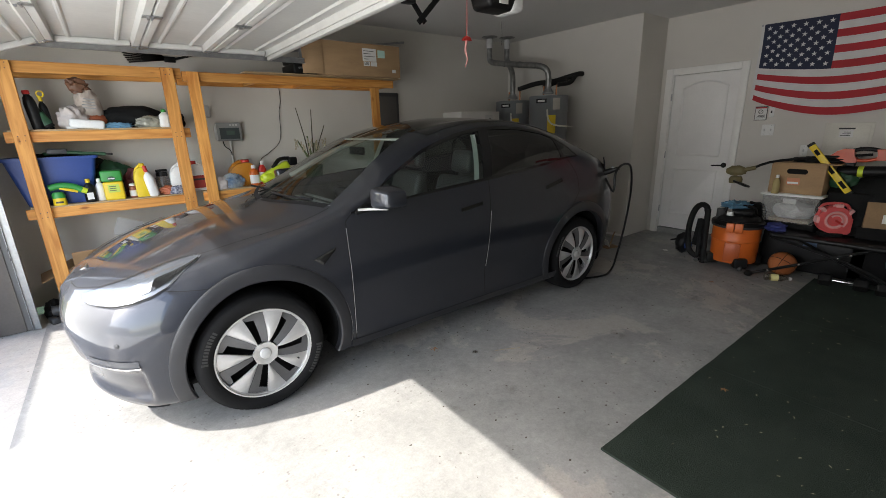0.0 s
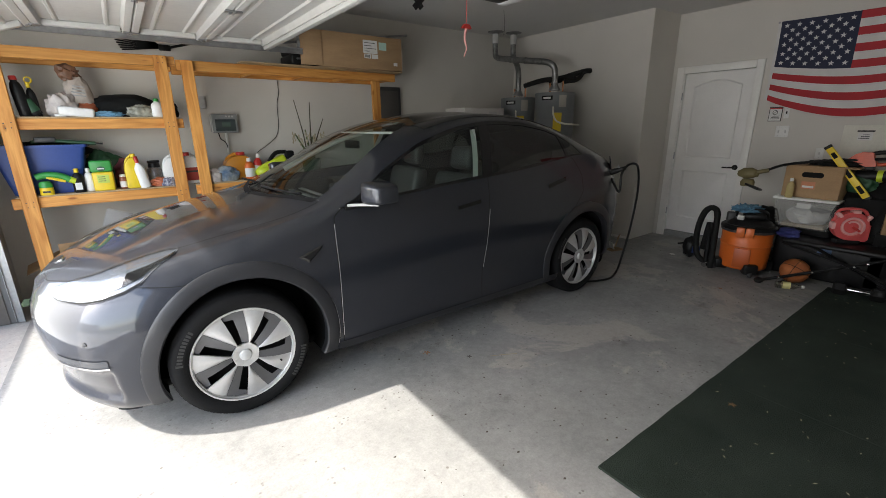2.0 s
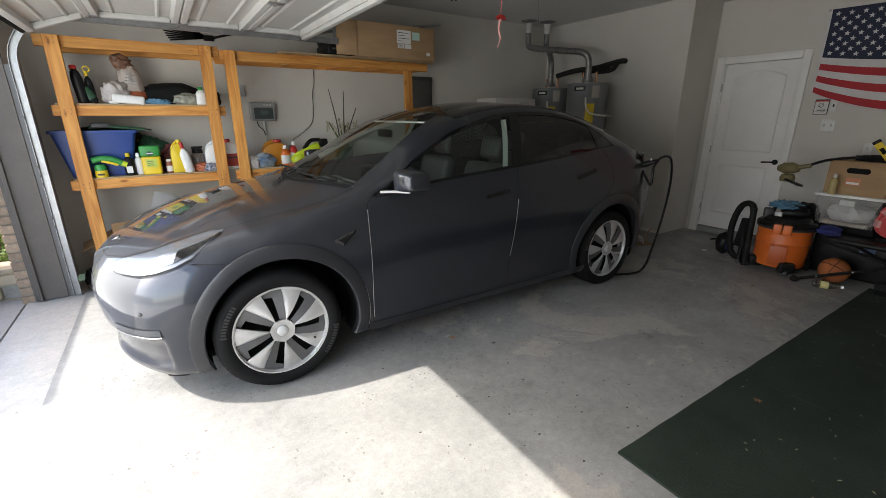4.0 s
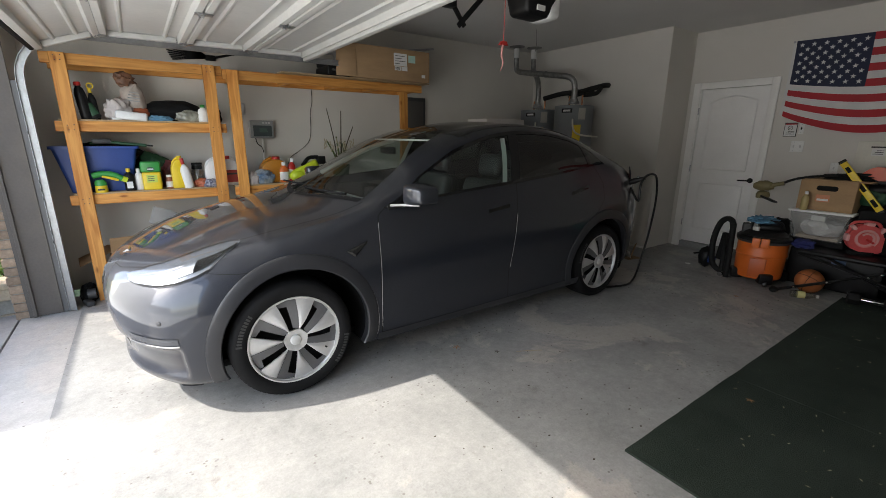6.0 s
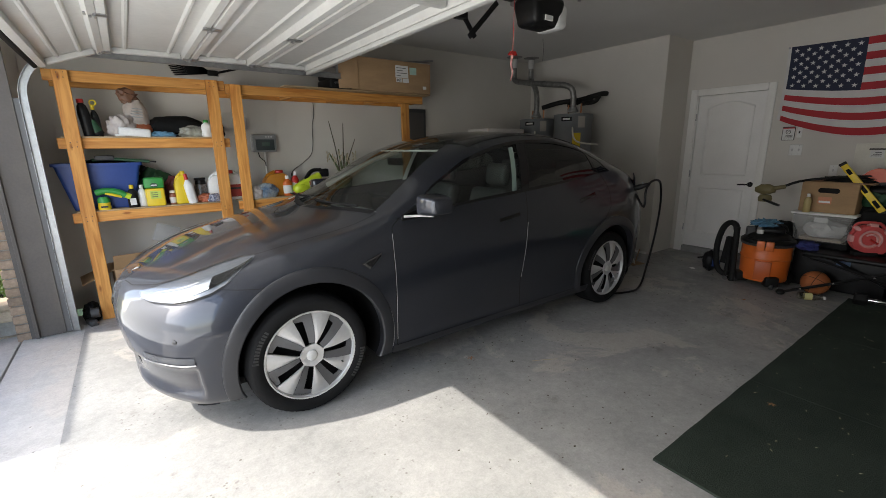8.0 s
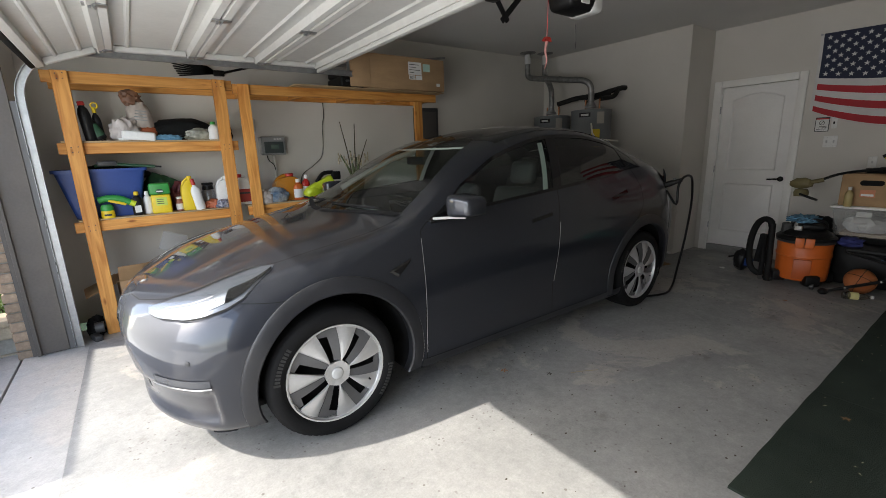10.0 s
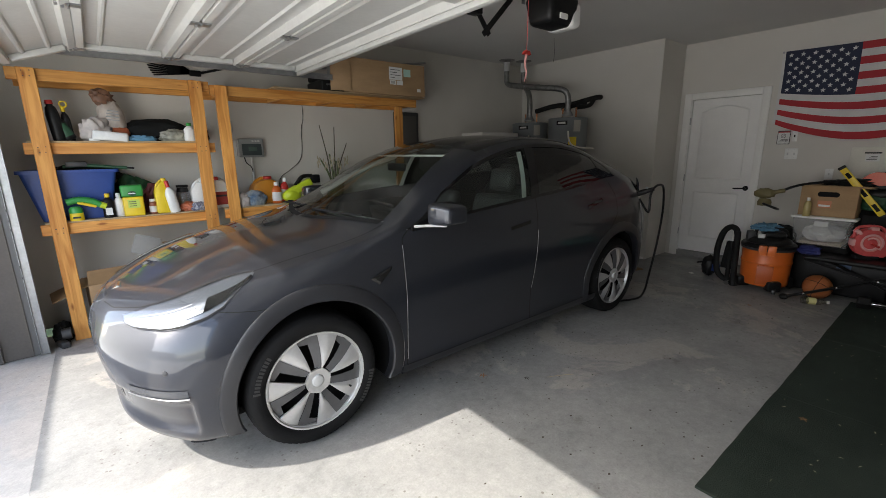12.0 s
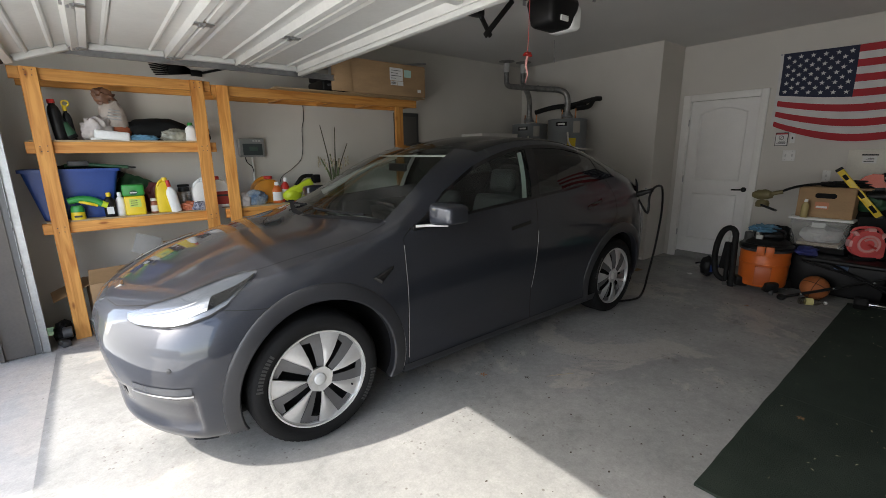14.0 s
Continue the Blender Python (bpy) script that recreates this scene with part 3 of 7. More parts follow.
# neighbouring house across the lawn, and an unseen wall added to shade the drive
house = thing("neighbour_house", "tan brick neighbouring house with pale stone base", "house")
HB = material("far_brick", (0.42, 0.30, 0.22), 0.85, vary=0.2, scale=18, stretch=(1, 1, 3))
ROOFM = material("shingle", (0.10, 0.09, 0.085), 0.9, vary=0.2, scale=6)
part("wall", box(-13, -2.2, 22, 31, -0.14, 3.0), HB, house)
part("stone_base", box(-13.04, -2.16, 21.93, 22.0, -0.14, 0.9), STONE, house)
part("roof", prism([(21.4, 2.95), (31.6, 2.95), (26.5, 5.4)], -13.6, -1.7, axis='x'), ROOFM, house)
WINGLASS = plain("dark_glass", (0.03, 0.035, 0.04), 0.08)
for wx in (-4.6, -7.4, -10.4):
    w = part("window", box(wx - 0.55, wx + 0.55, 21.95, 22.02, 1.0, 2.3, 0.01), TRIM, house)
    part("pane", box(wx - 0.47, wx + 0.47, 21.93, 21.945, 1.08, 2.22), WINGLASS, w)
opp = thing("opposite_house", "brick house across the street with grey roof", "house")
part("wall", box(-34, -24, -14, 16, -0.14, 3.0), HB, opp)
part("roof", prism([(-34.6, 2.95), (-23.4, 2.95), (-29, 6.0)], -14.6, 16.6, axis='y'), ROOFM, opp)
for wy in (-10, -5.5, 0, 9, 13):
    w = part("window", box(-24.0, -23.95, wy - 0.7, wy + 0.7, 0.9, 2.3, 0.01), TRIM, opp)
    part("pane", box(-23.94, -23.93, wy - 0.6, wy + 0.6, 1.0, 2.2), WINGLASS, w)
part("garage_door", box(-24.0, -23.94, 3.0, 7.6, -0.1, 2.2, 0.01), TRIM, opp)
# added out of view, sized so its shadow ends at the slab edge
wall_box("wall_wing", "unseen tan brick wall added to cast shade on the drive", HB, -6.2, -2.69, 3.66, 5.6, -0.14, 2.245)

# ---- sectional overhead door, drawn up under the ceiling ----
overhead = thing("overhead_door", "white sectional steel garage door, rolled open overhead", "garage door")
YD0, YD1 = -0.12, 4.72
sections = [((1.535, 2.315), (0.995, 2.315)), ((0.985, 2.315), (0.465, 2.315)), ((0.455, 2.315), (-0.135, 2.312)), ((-0.145, 2.310), (-0.56, 2.165))]
for (xa, za), (xb, zb) in sections:
    a, b = Vector((xa, 0, za)), Vector((xb, 0, zb))
    d = (b - a)
    ln = d.length
    d.normalize()
    m = Matrix(((d.x, 0, -d.z, a.x), (0, 1, 0, 0), (d.z, 0, d.x, a.z), (0, 0, 0, 1)))
    if m.to_3x3()[2][2] < 0:
        m = Matrix(((d.x, 0, d.z, a.x), (0, 1, 0, 0), (d.z, 0, -d.x, a.z), (0, 0, 0, 1)))
    # skin with an embossed field, and rounded rails folded along both long edges
    bm = bmesh.new()
    prof = [(0.0, -0.040), (0.005, -0.047), (0.045, -0.047), (0.05, -0.040), (0.052, -0.008), (0.058, 0.0), (0.125, 0.0), (0.137, -0.013), (0.150, -0.013), (0.162, 0.0)]
    prof += [(ln * 0.5, 0.0)]
    prof += [(ln - p, q) for p, q in reversed(prof[:10])]
    full = prof + [(ln, 0.012), (0.0, 0.012)]
    ny = 18
    cols = []
    for j in range(ny + 1):
        y = YD0 + (YD1 - YD0) * j / ny
        cols.append([bm.verts.new((p, y, q + (0.003 * math.sin(j * 2.1 + p * 9) if 0.17 < p < ln - 0.17 and q == 0.0 else 0))) for p, q in full])
    for c0, c1 in zip(cols, cols[1:]):
        k = len(c0)
        for i in range(k):
            bm.faces.new((c0[i], c0[(i + 1) % k], c1[(i + 1) % k], c1[i]))
    bm.faces.new(cols[0])
    bm.faces.new(cols[-1][::-1])
    sec = part("panel", moved(bm, m), STEELWHITE, overhead)
    for y in (YD0 + 0.03, 2.3, YD1 - 0.03):
        wd = 0.028
        part("stile", moved(box(0.06, ln - 0.06, y - wd, y + wd, -0.042, -0.001, 0.006), m), STEELWHITE, sec)
for xh in (0.99, 0.46, -0.14):
    for y in (1.05, 2.25, 3.47, 4.64):
        bm = box(xh - 0.055, xh + 0.055, y - 0.03, y + 0.03, 2.258, 2.2655, 0.002)
        tube([(xh, y - 0.033, 2.254), (xh, y + 0.033, 2.254)], 0.0075, 8, bm=bm)
        box(xh - 0.03, xh - 0.015, y - 0.012, y + 0.012, 2.245, 2.26, bm=bm)
        part("hinge", bm, GALV, overhead, "galvanised hinge")
part("strut", box(1.50, 1.548, YD0, YD1, 2.235, 2.268, 0.006), STEELWHITE, overhead)
part("seal", moved(box(-0.02, 0.012, YD0, YD1, -0.05, 0.004, 0.01), pose(-0.575, 0, 2.165, 0, -19)), BLACKMATT, overhead, "black rubber bottom seal")
for y in (YD1 + 0.035,):
    for xr in (1.5, 0.99, 0.46, -0.14):
        bm = lathe([(0, -0.012), (0.022, -0.012), (0.022, 0.012), (0, 0.012)], 14, at=(xr, y, 2.285), axis='y')
        tube([(xr, y - 0.1, 2.285), (xr, y, 2.285)], 0.006, 6, bm=bm)
        part("roller", bm, GALV, overhead)


def track(name, label, y, side):
    """A galvanised guide rail: upright with slots, a bend, and a level run under the ceiling."""
    ob = thing(name, label, "rail")
    path = [(-0.675, 0.0), (-0.675, 1.0), (-0.675, 1.88)]
    path += [(-0.675 + 0.36 * (1 - math.cos(a)), 1.90 + 0.36 * math.sin(a)) for a in [math.pi / 2 * k / 10 for k in range(1, 11)]]
    path += [(0.5, 2.262), (1.9, 2.262)]
    bm = bmesh.new()
    sec = [(0.0, -0.026), (side * 0.028, -0.026), (side * 0.028, 0.026), (0.0, 0.026), (0.0, 0.023), (side * 0.025, 0.023), (side * 0.025, -0.023), (0.0, -0.023)]
    cols = []
    for i, (x, z) in enumerate(path):
        x0, z0 = path[max(i - 1, 0)]
        x1, z1 = path[min(i + 1, len(path) - 1)]
        t = Vector((x1 - x0, 0, z1 - z0)).normalized()
        nrm = Vector((-t.z, 0, t.x))
        cols.append([bm.verts.new(Vector((x, y + p, z)) + nrm * q) for p, q in sec])
    for c0, c1 in zip(cols, cols[1:]):
        for i in range(8):
            bm.faces.new((c0[i], c0[(i + 1) % 8], c1[(i + 1) % 8], c1[i]))
    part("rail", bm, GALV, ob)
    bm = box(-0.742, -0.70, y + side * 0.029, y + side * 0.033, 0.0, 1.9, 0.001)
    part("back_angle", bm, plain("dull_zinc", (0.16, 0.155, 0.15), 0.7), ob)
    for z in (0.62, 0.70, 0.98, 1.05, 1.12, 1.5):
        part("slot", box(-0.701, -0.6995, y - 0.012, y + 0.006, z, z + 0.022), BLACKMATT, ob)
    for xh in (0.9, 1.85):
        part("hanger", box(xh, xh + 0.03, y + side * 0.03, y + side * 0.034, 2.24, CEILING - 0.001), GALV, ob, "punched steel hanger")
    return ob


track("door_track", "galvanised steel garage door track on the jamb", YD1 + 0.03, 1)
track("door_track", "galvanised steel garage door track on the jamb", YD0 - 0.03, -1)

# ---- door opener ----
opener = thing("door_opener", "black garage door opener hung from the ceiling", "door opener")
OY = 2.29
part("rail", box(-0.70, 2.12, OY - 0.03, OY + 0.03, 2.44, 2.475, 0.004), GALV, opener)
bm = box(2.11, 2.40, OY - 0.115, OY + 0.115, 2.272, 2.455, 0.045, 4)
for v in bm.verts:
    if v.co.z < 2.32:
        v.co.x = 2.31 + (v.co.x - 2.31) * 0.9
        v.co.y = OY + (v.co.y - OY) * 0.86
part("housing", bm, BLACK, opener)
part("lamp_cover", box(2.32, 2.435, OY - 0.105, OY + 0.105, 2.268, 2.42, 0.035, 4), plain("lamp_lens", (0.75, 0.76, 0.75), 0.3), opener, "white lamp lens")
part("button_label", box(2.20, 2.27, OY - 0.113, OY - 0.103, 2.295, 2.325), PAPER, opener)
for x, y in ((2.15, OY - 0.16), (2.45, OY - 0.16), (2.15, OY + 0.16), (2.45, OY + 0.16)):
    part("strap", box(x, x + 0.03, y - 0.002, y + 0.002, 2.43, CEILING - 0.001), GALV, opener)
part("trolley", box(1.93, 2.03, OY - 0.035, OY + 0.035, 2.40, 2.44, 0.006), BLACK, opener)
bm = moved(box(-0.02, 0.30, -0.004, 0.004, -0.016, 0.016, 0.003), pose(1.66, OY - 0.006, 2.155, 0, -45))
part("arm", bm, BLACK, opener, "black bent lift arm")
bm = moved(box(-0.02, 0.16, -0.004, 0.004, -0.016, 0.016, 0.003), pose(1.60, OY + 0.004, 2.27, 0, 50))
part("arm", bm, BLACK, opener)
part("arm_bracket", box(1.552, 1.62, OY - 0.03, OY + 0.03, 2.235, 2.30, 0.004), BLACK, opener)
part("cord", tube([(2.005, OY - 0.02, 2.40), (2.004, OY - 0.02, 2.2), (2.0, OY - 0.02, 2.09)], 0.0022, 6), PINKRED, opener, "red emergency cord")
bm = prism([(1.965, 2.075), (2.035, 2.075), (2.02, 2.098), (1.985, 2.098)], OY - 0.03, OY - 0.01)
part("handle", bm, RED, opener)
part("cord_tail", tube([(2.0, OY - 0.02, 2.075), (1.99, OY - 0.02, 2.02), (2.005, OY - 0.02, 1.97), (1.985, OY - 0.02, 1.92)], 0.006, 6, taper=(1.4, 0.5)), plain("pink_cord", (0.6, 0.28, 0.26), 0.6), opener)
part("wire", tube([(2.42, OY + 0.1, 2.25), (2.43, OY + 0.1, 2.16), (2.425, OY + 0.1, 2.10)], 0.0015, 5), DARKGREY, opener)

# ---- the car ----
def paint_material():
    """Dark metallic car paint under clear coat, with a little dust."""
    m = bpy.data.materials.new("metallic_paint")
    m.use_nodes = True
    nt = m.node_tree
    b = nt.nodes["Principled BSDF"]
    b.inputs["Metallic"].default_value = 0.6
    b.inputs["Coat Weight"].default_value = 1.0
    b.inputs["Coat Roughness"].default_value = 0.012
    b.inputs["Coat IOR"].default_value = 1.5
    tc = nt.nodes.new("ShaderNodeTexCoord")
    n = nt.nodes.new("ShaderNodeTexNoise")
    n.inputs["Scale"].default_value, n.inputs["Detail"].default_value = 3.0, 8
    nt.links.new(tc.outputs["Object"], n.inputs["Vector"])
    r = nt.nodes.new("ShaderNodeMapRange")
    r.inputs["To Min"].default_value, r.inputs["To Max"].default_value = 0.42, 0.48
    nt.links.new(n.outputs["Fac"], r.inputs["Value"])
    nt.links.new(r.outputs[0], b.inputs["Roughness"])
    fl = nt.nodes.new("ShaderNodeTexNoise")
    fl.inputs["Scale"].default_value = 900
    nt.links.new(tc.outputs["Object"], fl.inputs["Vector"])
    ra = nt.nodes.new("ShaderNodeValToRGB")
    ra.color_ramp.elements[0].color, ra.color_ramp.elements[1].color = (0.0165, 0.0190, 0.0265, 1), (0.0345, 0.0390, 0.0520, 1)
    ra.color_ramp.elements[0].position, ra.color_ramp.elements[1].position = 0.35, 0.65
    nt.links.new(fl.outputs["Fac"], ra.inputs[0])
    nt.links.new(ra.outputs[0], b.inputs["Base Color"])
    return m


PAINT = paint_material()
CLAD = plain("grey_cladding", (0.020, 0.021, 0.025), 0.4, coat=0.2)
GLOSSBLACK = plain("gloss_black", (0.008, 0.008, 0.009), 0.06, bump=0.0)
ROOFGLASS = plain("roof_glass", (0.01, 0.011, 0.012), 0.04, bump=0.0)
WINDSHIELD = glass_material("windshield_glass", (0.74, 0.80, 0.76), mirror=0.06)
SIDEGLASS = glass_material("side_glass", (0.62, 0.72, 0.68), mirror=0.08)
REARGLASS = glass_material("privacy_glass", (0.13, 0.15, 0.145), mirror=0.10)
LAMPGLASS = glass_material("lamp_glass", (0.92, 0.94, 0.95))
LAMPIN = plain("lamp_silver", (0.17, 0.185, 0.215), 0.35, 0.6)
# pale colour for beads that paint in glints on door and arch edges
EDGE_GLINT = plain("edge_glint", (0.5, 0.5, 0.52), 0.3, 0.6)
GAP = plain("panel_gap", (0.004, 0.004, 0.004), 0.9)
TYRE = material("tyre_rubber", (0.009, 0.009, 0.0095), 0.8, vary=0.15, scale=20, bump=0.15, fine=120)
TYRE.node_tree.nodes["Principled BSDF"].inputs["Specular IOR Level"].default_value = 0.2
ALLOY = plain("silver_alloy", (0.60, 0.60, 0.60), 0.33, 0.55)
ALLOYDARK = plain("dark_alloy", (0.13, 0.13, 0.135), 0.4, 0.4)
INTERIOR = plain("interior_black", (0.022, 0.022, 0.023), 0.6)
HEADLINER = plain("headliner", (0.74, 0.76, 0.74), 0.8)
SEATSKIN = plain("black_seat", (0.05, 0.05, 0.052), 0.5)

AXLE_F, AXLE_R, R_TYRE = 0.0, 2.89, 0.352
car = thing("car", "dark grey metallic electric crossover car, parked and charging", "car", pose(0.58, 3.31, 0, 0, 0, 0))

# lengthwise lines of the body: x, half width, height from the middle of the nose to the middle of the tail
L_FLOOR = [(-0.76, 0, 0.22), (-0.73, 0.38, 0.21), (-0.58, 0.66, 0.20), (-0.44, 0.78, 0.20), (0, 0.80, 0.20), (0.40, 0.80, 0.19), (0.70, 0.80, 0.18), (1.2, 0.80, 0.18),
           (1.75, 0.80, 0.18), (2.3, 0.80, 0.18), (2.89, 0.80, 0.20), (3.3, 0.76, 0.25), (3.58, 0.62, 0.30), (3.68, 0.36, 0.30), (3.70, 0, 0.30)]
L_SILL = [(-0.83, 0, 0.235), (-0.79, 0.42, 0.225), (-0.64, 0.73, 0.215), (-0.46, 0.865, 0.215), (0, 0.90, 0.22), (0.40, 0.90, 0.21), (0.70, 0.895, 0.20), (1.2, 0.89, 0.20),
          (1.75, 0.89, 0.20), (2.3, 0.895, 0.20), (2.89, 0.91, 0.22), (3.3, 0.885, 0.27), (3.62, 0.70, 0.32), (3.74, 0.4, 0.32), (3.76, 0, 0.32)]
L_MID = [(-0.865, 0, 0.42), (-0.825, 0.43, 0.42), (-0.68, 0.765, 0.42), (-0.48, 0.900, 0.42), (0, 0.930, 0.44), (0.40, 0.93, 0.42), (0.70, 0.915, 0.41), (1.2, 0.905, 0.40),
         (1.75, 0.905, 0.41), (2.3, 0.915, 0.43), (2.89, 0.945, 0.46), (3.3, 0.92, 0.48), (3.66, 0.74, 0.5), (3.80, 0.4, 0.5), (3.83, 0, 0.5)]
L_WAIST = [(-0.895, 0, 0.60), (-0.85, 0.42, 0.61), (-0.685, 0.765, 0.64), (-0.47, 0.895, 0.67), (0, 0.935, 0.72), (0.40, 0.93, 0.74), (0.70, 0.925, 0.75), (1.2, 0.92, 0.77),
           (1.75, 0.925, 0.79), (2.3, 0.935, 0.81), (2.89, 0.95, 0.83), (3.3, 0.915, 0.86), (3.66, 0.75, 0.86), (3.80, 0.4, 0.86), (3.83, 0, 0.86)]
L_BELT = [(-0.875, 0, 0.70), (-0.82, 0.39, 0.715), (-0.62, 0.72, 0.775), (-0.40, 0.825, 0.85), (0, 0.862, 0.935), (0.40, 0.872, 1.01), (0.70, 0.875, 1.065), (1.2, 0.868, 1.10),
          (1.75, 0.862, 1.135), (2.3, 0.842, 1.18), (2.89, 0.798, 1.245), (3.3, 0.765, 1.225), (3.60, 0.65, 1.15), (3.74, 0.36, 1.12), (3.77, 0, 1.12)]
L_RAIL = [(-0.868, 0, 0.715), (-0.78, 0.345, 0.765), (-0.565, 0.625, 0.835), (-0.36, 0.715, 0.895), (0, 0.742, 0.975), (0.40, 0.758, 1.055), (0.76, 0.735, 1.20), (1.22, 0.685, 1.415),
          (1.72, 0.680, 1.542), (2.3, 0.664, 1.545), (2.85, 0.622, 1.455), (3.3, 0.605, 1.295), (3.56, 0.50, 1.155), (3.70, 0.28, 1.14), (3.72, 0, 1.14)]
L_QUARTER = [(-0.864, 0, 0.722), (-0.775, 0.18, 0.785), (-0.56, 0.34, 0.868), (-0.34, 0.40, 0.935), (0, 0.42, 1.02), (0.36, 0.44, 1.085), (0.68, 0.43, 1.235), (1.15, 0.40, 1.475),
             (1.72, 0.37, 1.600), (2.3, 0.36, 1.603), (2.85, 0.34, 1.505), (3.3, 0.33, 1.335), (3.54, 0.28, 1.175), (3.68, 0.15, 1.15), (3.70, 0, 1.15)]
L_CREST = [(-0.862, 0, 0.726), (-0.77, 0, 0.79), (-0.555, 0, 0.878), (-0.34, 0, 0.945), (0, 0, 1.03), (0.33, 0, 1.095), (0.62, 0, 1.245), (1.10, 0, 1.49),
           (1.72, 0, 1.622), (2.3, 0, 1.622), (2.85, 0, 1.522), (3.3, 0, 1.35), (3.53, 0, 1.18), (3.68, 0, 1.152), (3.70, 0, 1.15)]
LINES = np.array([L_FLOOR, L_SILL, L_MID, L_WAIST, L_BELT, L_RAIL, L_QUARTER, L_CREST])   # 8 x 15 x 3


def spline_at(pts, t, mirror_end=False):
    """Catmull-Rom through pts at the running number t."""
    n = len(pts)
    i = int(min(max(math.floor(t), 0), n - 2))
    f = t - i
    p1, p2 = pts[i], pts[i + 1]
    p0 = pts[i - 1] if i > 0 else (2 * p1 - p2)
    if i + 2 < n:
        p3 = pts[i + 2]
    else:
        p3 = p1 * np.array([1, -1, 1]) if mirror_end else 2 * p2 - p1
    return 0.5 * (2 * p1 + (p2 - p0) * f + (2 * p0 - 5 * p1 + 4 * p2 - p3) * f * f + (3 * p1 - p0 - 3 * p2 + p3) * f ** 3)


def smooth_step(a, b, x):
    t = min(max((x - a) / (b - a), 0.0), 1.0)
    return t * t * (3 - 2 * t)


def skin(u, v, lift=0.0):
    """A point of the near half of the body: u along the car (0 nose to 14 tail), v from floor (0) to crest (7)."""
    def raw(a, b):
        rows = np.array([spline_at(LINES[k], a) for k in range(8)])
        p = spline_at(rows, b, True)
        if 4 < b < 5 and a > 5.4:
            # side glass: nearly flat between belt and roof rail, with a slight bow
            f = b - 4
            bow = 0.018 * math.sin(math.pi * f) * smooth_step(5.4, 6.6, a) * (1 - smooth_step(11.0, 12.0, a))
            flat = rows[4] * (1 - f) + rows[5] * f + np.array([0, bow, 0.5 * bow])
            w = smooth_step(5.4, 6.2, a) * (1 - smooth_step(11.0, 12.0, a))
            p = p * (1 - w) + flat * w
        if a < 2.8 and 1.1 < b < 2.2:
            # recess below the fog lamps, ending in a lip along the bottom
            d = 0.03 * (1 - smooth_step(2.55, 2.75, a)) * smooth_step(1.15, 1.5, b) * (1 - smooth_step(1.98, 2.12, b))
            p = p + np.array([d, -0.8 * d * p[1], 0])
        return p
    p = raw(u, v)
    if lift:
        e = 0.02
        du = raw(min(u + e, 14), v) - raw(max(u - e, 0), v)
        dv = raw(u, min(v + e, 7)) - raw(u, max(v - e, 0))
        n = np.cross(du, dv)
        ln = np.linalg.norm(n)
        if ln > 1e-9:
            p = p + n / ln * lift * (1 if n[1] * 1 + n[2] * 0.5 > 0 or abs(n[1]) < 1e-6 else -1)
    return p


def patch(fn, nu, nv, sides=(1, -1), lift=0.0, bm=None, keep=None):
    """A piece of the body's skin over s, t in 0..1; fn gives (u, v). Near side is -y."""
    bm = bm or bmesh.new()
    pts = [[skin(*fn(i / nu, j / nv), lift) for j in range(nv + 1)] for i in range(nu + 1)]
    for sd in sides:
        vs = [[bm.verts.new((p[0], -sd * p[1], p[2])) for p in row] for row in pts]
        for i in range(nu):
            for j in range(nv):
                q = (vs[i][j], vs[i + 1][j], vs[i + 1][j + 1], vs[i][j + 1])
                if keep and not keep(sum((a.co for a in q), Vector()) / 4):
                    continue
                bm.faces.new(q if sd > 0 else q[::-1])
    loose = [v for v in bm.verts if not v.link_faces]
    bmesh.ops.delete(bm, geom=loose, context='VERTS')
    bmesh.ops.remove_doubles(bm, verts=bm.verts[:], dist=0.0006)
    return bm


R_ARCH = 0.45
ARCH_F, ARCH_R = 0.035, 2.89                # middles of the wheel openings


def off_arch(c):
    return min(math.hypot(c.x - ARCH_F, c.z - R_TYRE), math.hypot(c.x - ARCH_R, c.z - R_TYRE)) > R_ARCH


def trim_arches(bm):
    """Draws the ragged edge of the cut onto the round arch."""
    for v in bm.verts:
        if any(len(e.link_faces) == 1 for e in v.link_edges):
            for ax in (ARCH_F, ARCH_R):
                d = Vector((v.co.x - ax, v.co.z - R_TYRE))
                if d.length < R_ARCH + 0.04 and v.co.z > 0.23:
                    d = d.normalized() * R_ARCH
                    v.co.x, v.co.z = ax + d.x, R_TYRE + d.y
    return bm


def top_edge(u):
    """Upper limit of the side windows, in v."""
    return float(np.interp(u, (5.8, 6.0, 6.2, 6.45, 7.1, 7.8, 8.35, 9.0, 9.5, 9.8, 10.0, 10.12, 10.2),
                           (4.10, 4.22, 4.45, 4.70, 4.88, 4.93, 4.95, 4.94, 4.88, 4.76, 4.56, 4.30, 4.10)))


def glass_edge(u):
    """Outer limit of the windshield, in v: the inner edge of the front pillar."""
    return float(np.interp(u, (5.3, 6.3, 6.95, 7.25, 7.4), (5.08, 5.42, 5.60, 5.78, 5.95)))


COWL = [(4.1, 5.75), (5.0, 5.40), (5.75, 5.28), (6.55, 5.06), (7.0, 5.0)]


def cowl(v):
    return float(np.interp(v, [c[0] for c in COWL], [c[1] for c in COWL]))


# body shell
bm = patch(lambda s, t: (14 * s, 4.08 * t), 230, 44, keep=off_arch)
part("body", trim_arches(bm), PAINT, car, angle=60)
bm = patch(lambda s, t: (cowl(4.08 + 2.92 * t) * s, 4.08 + 2.92 * t), 60, 26)
part("hood", bm, PAINT, car, angle=60)
def rail_top(u):
    return glass_edge(u) + 0.02 if u < 7.42 else 5.22


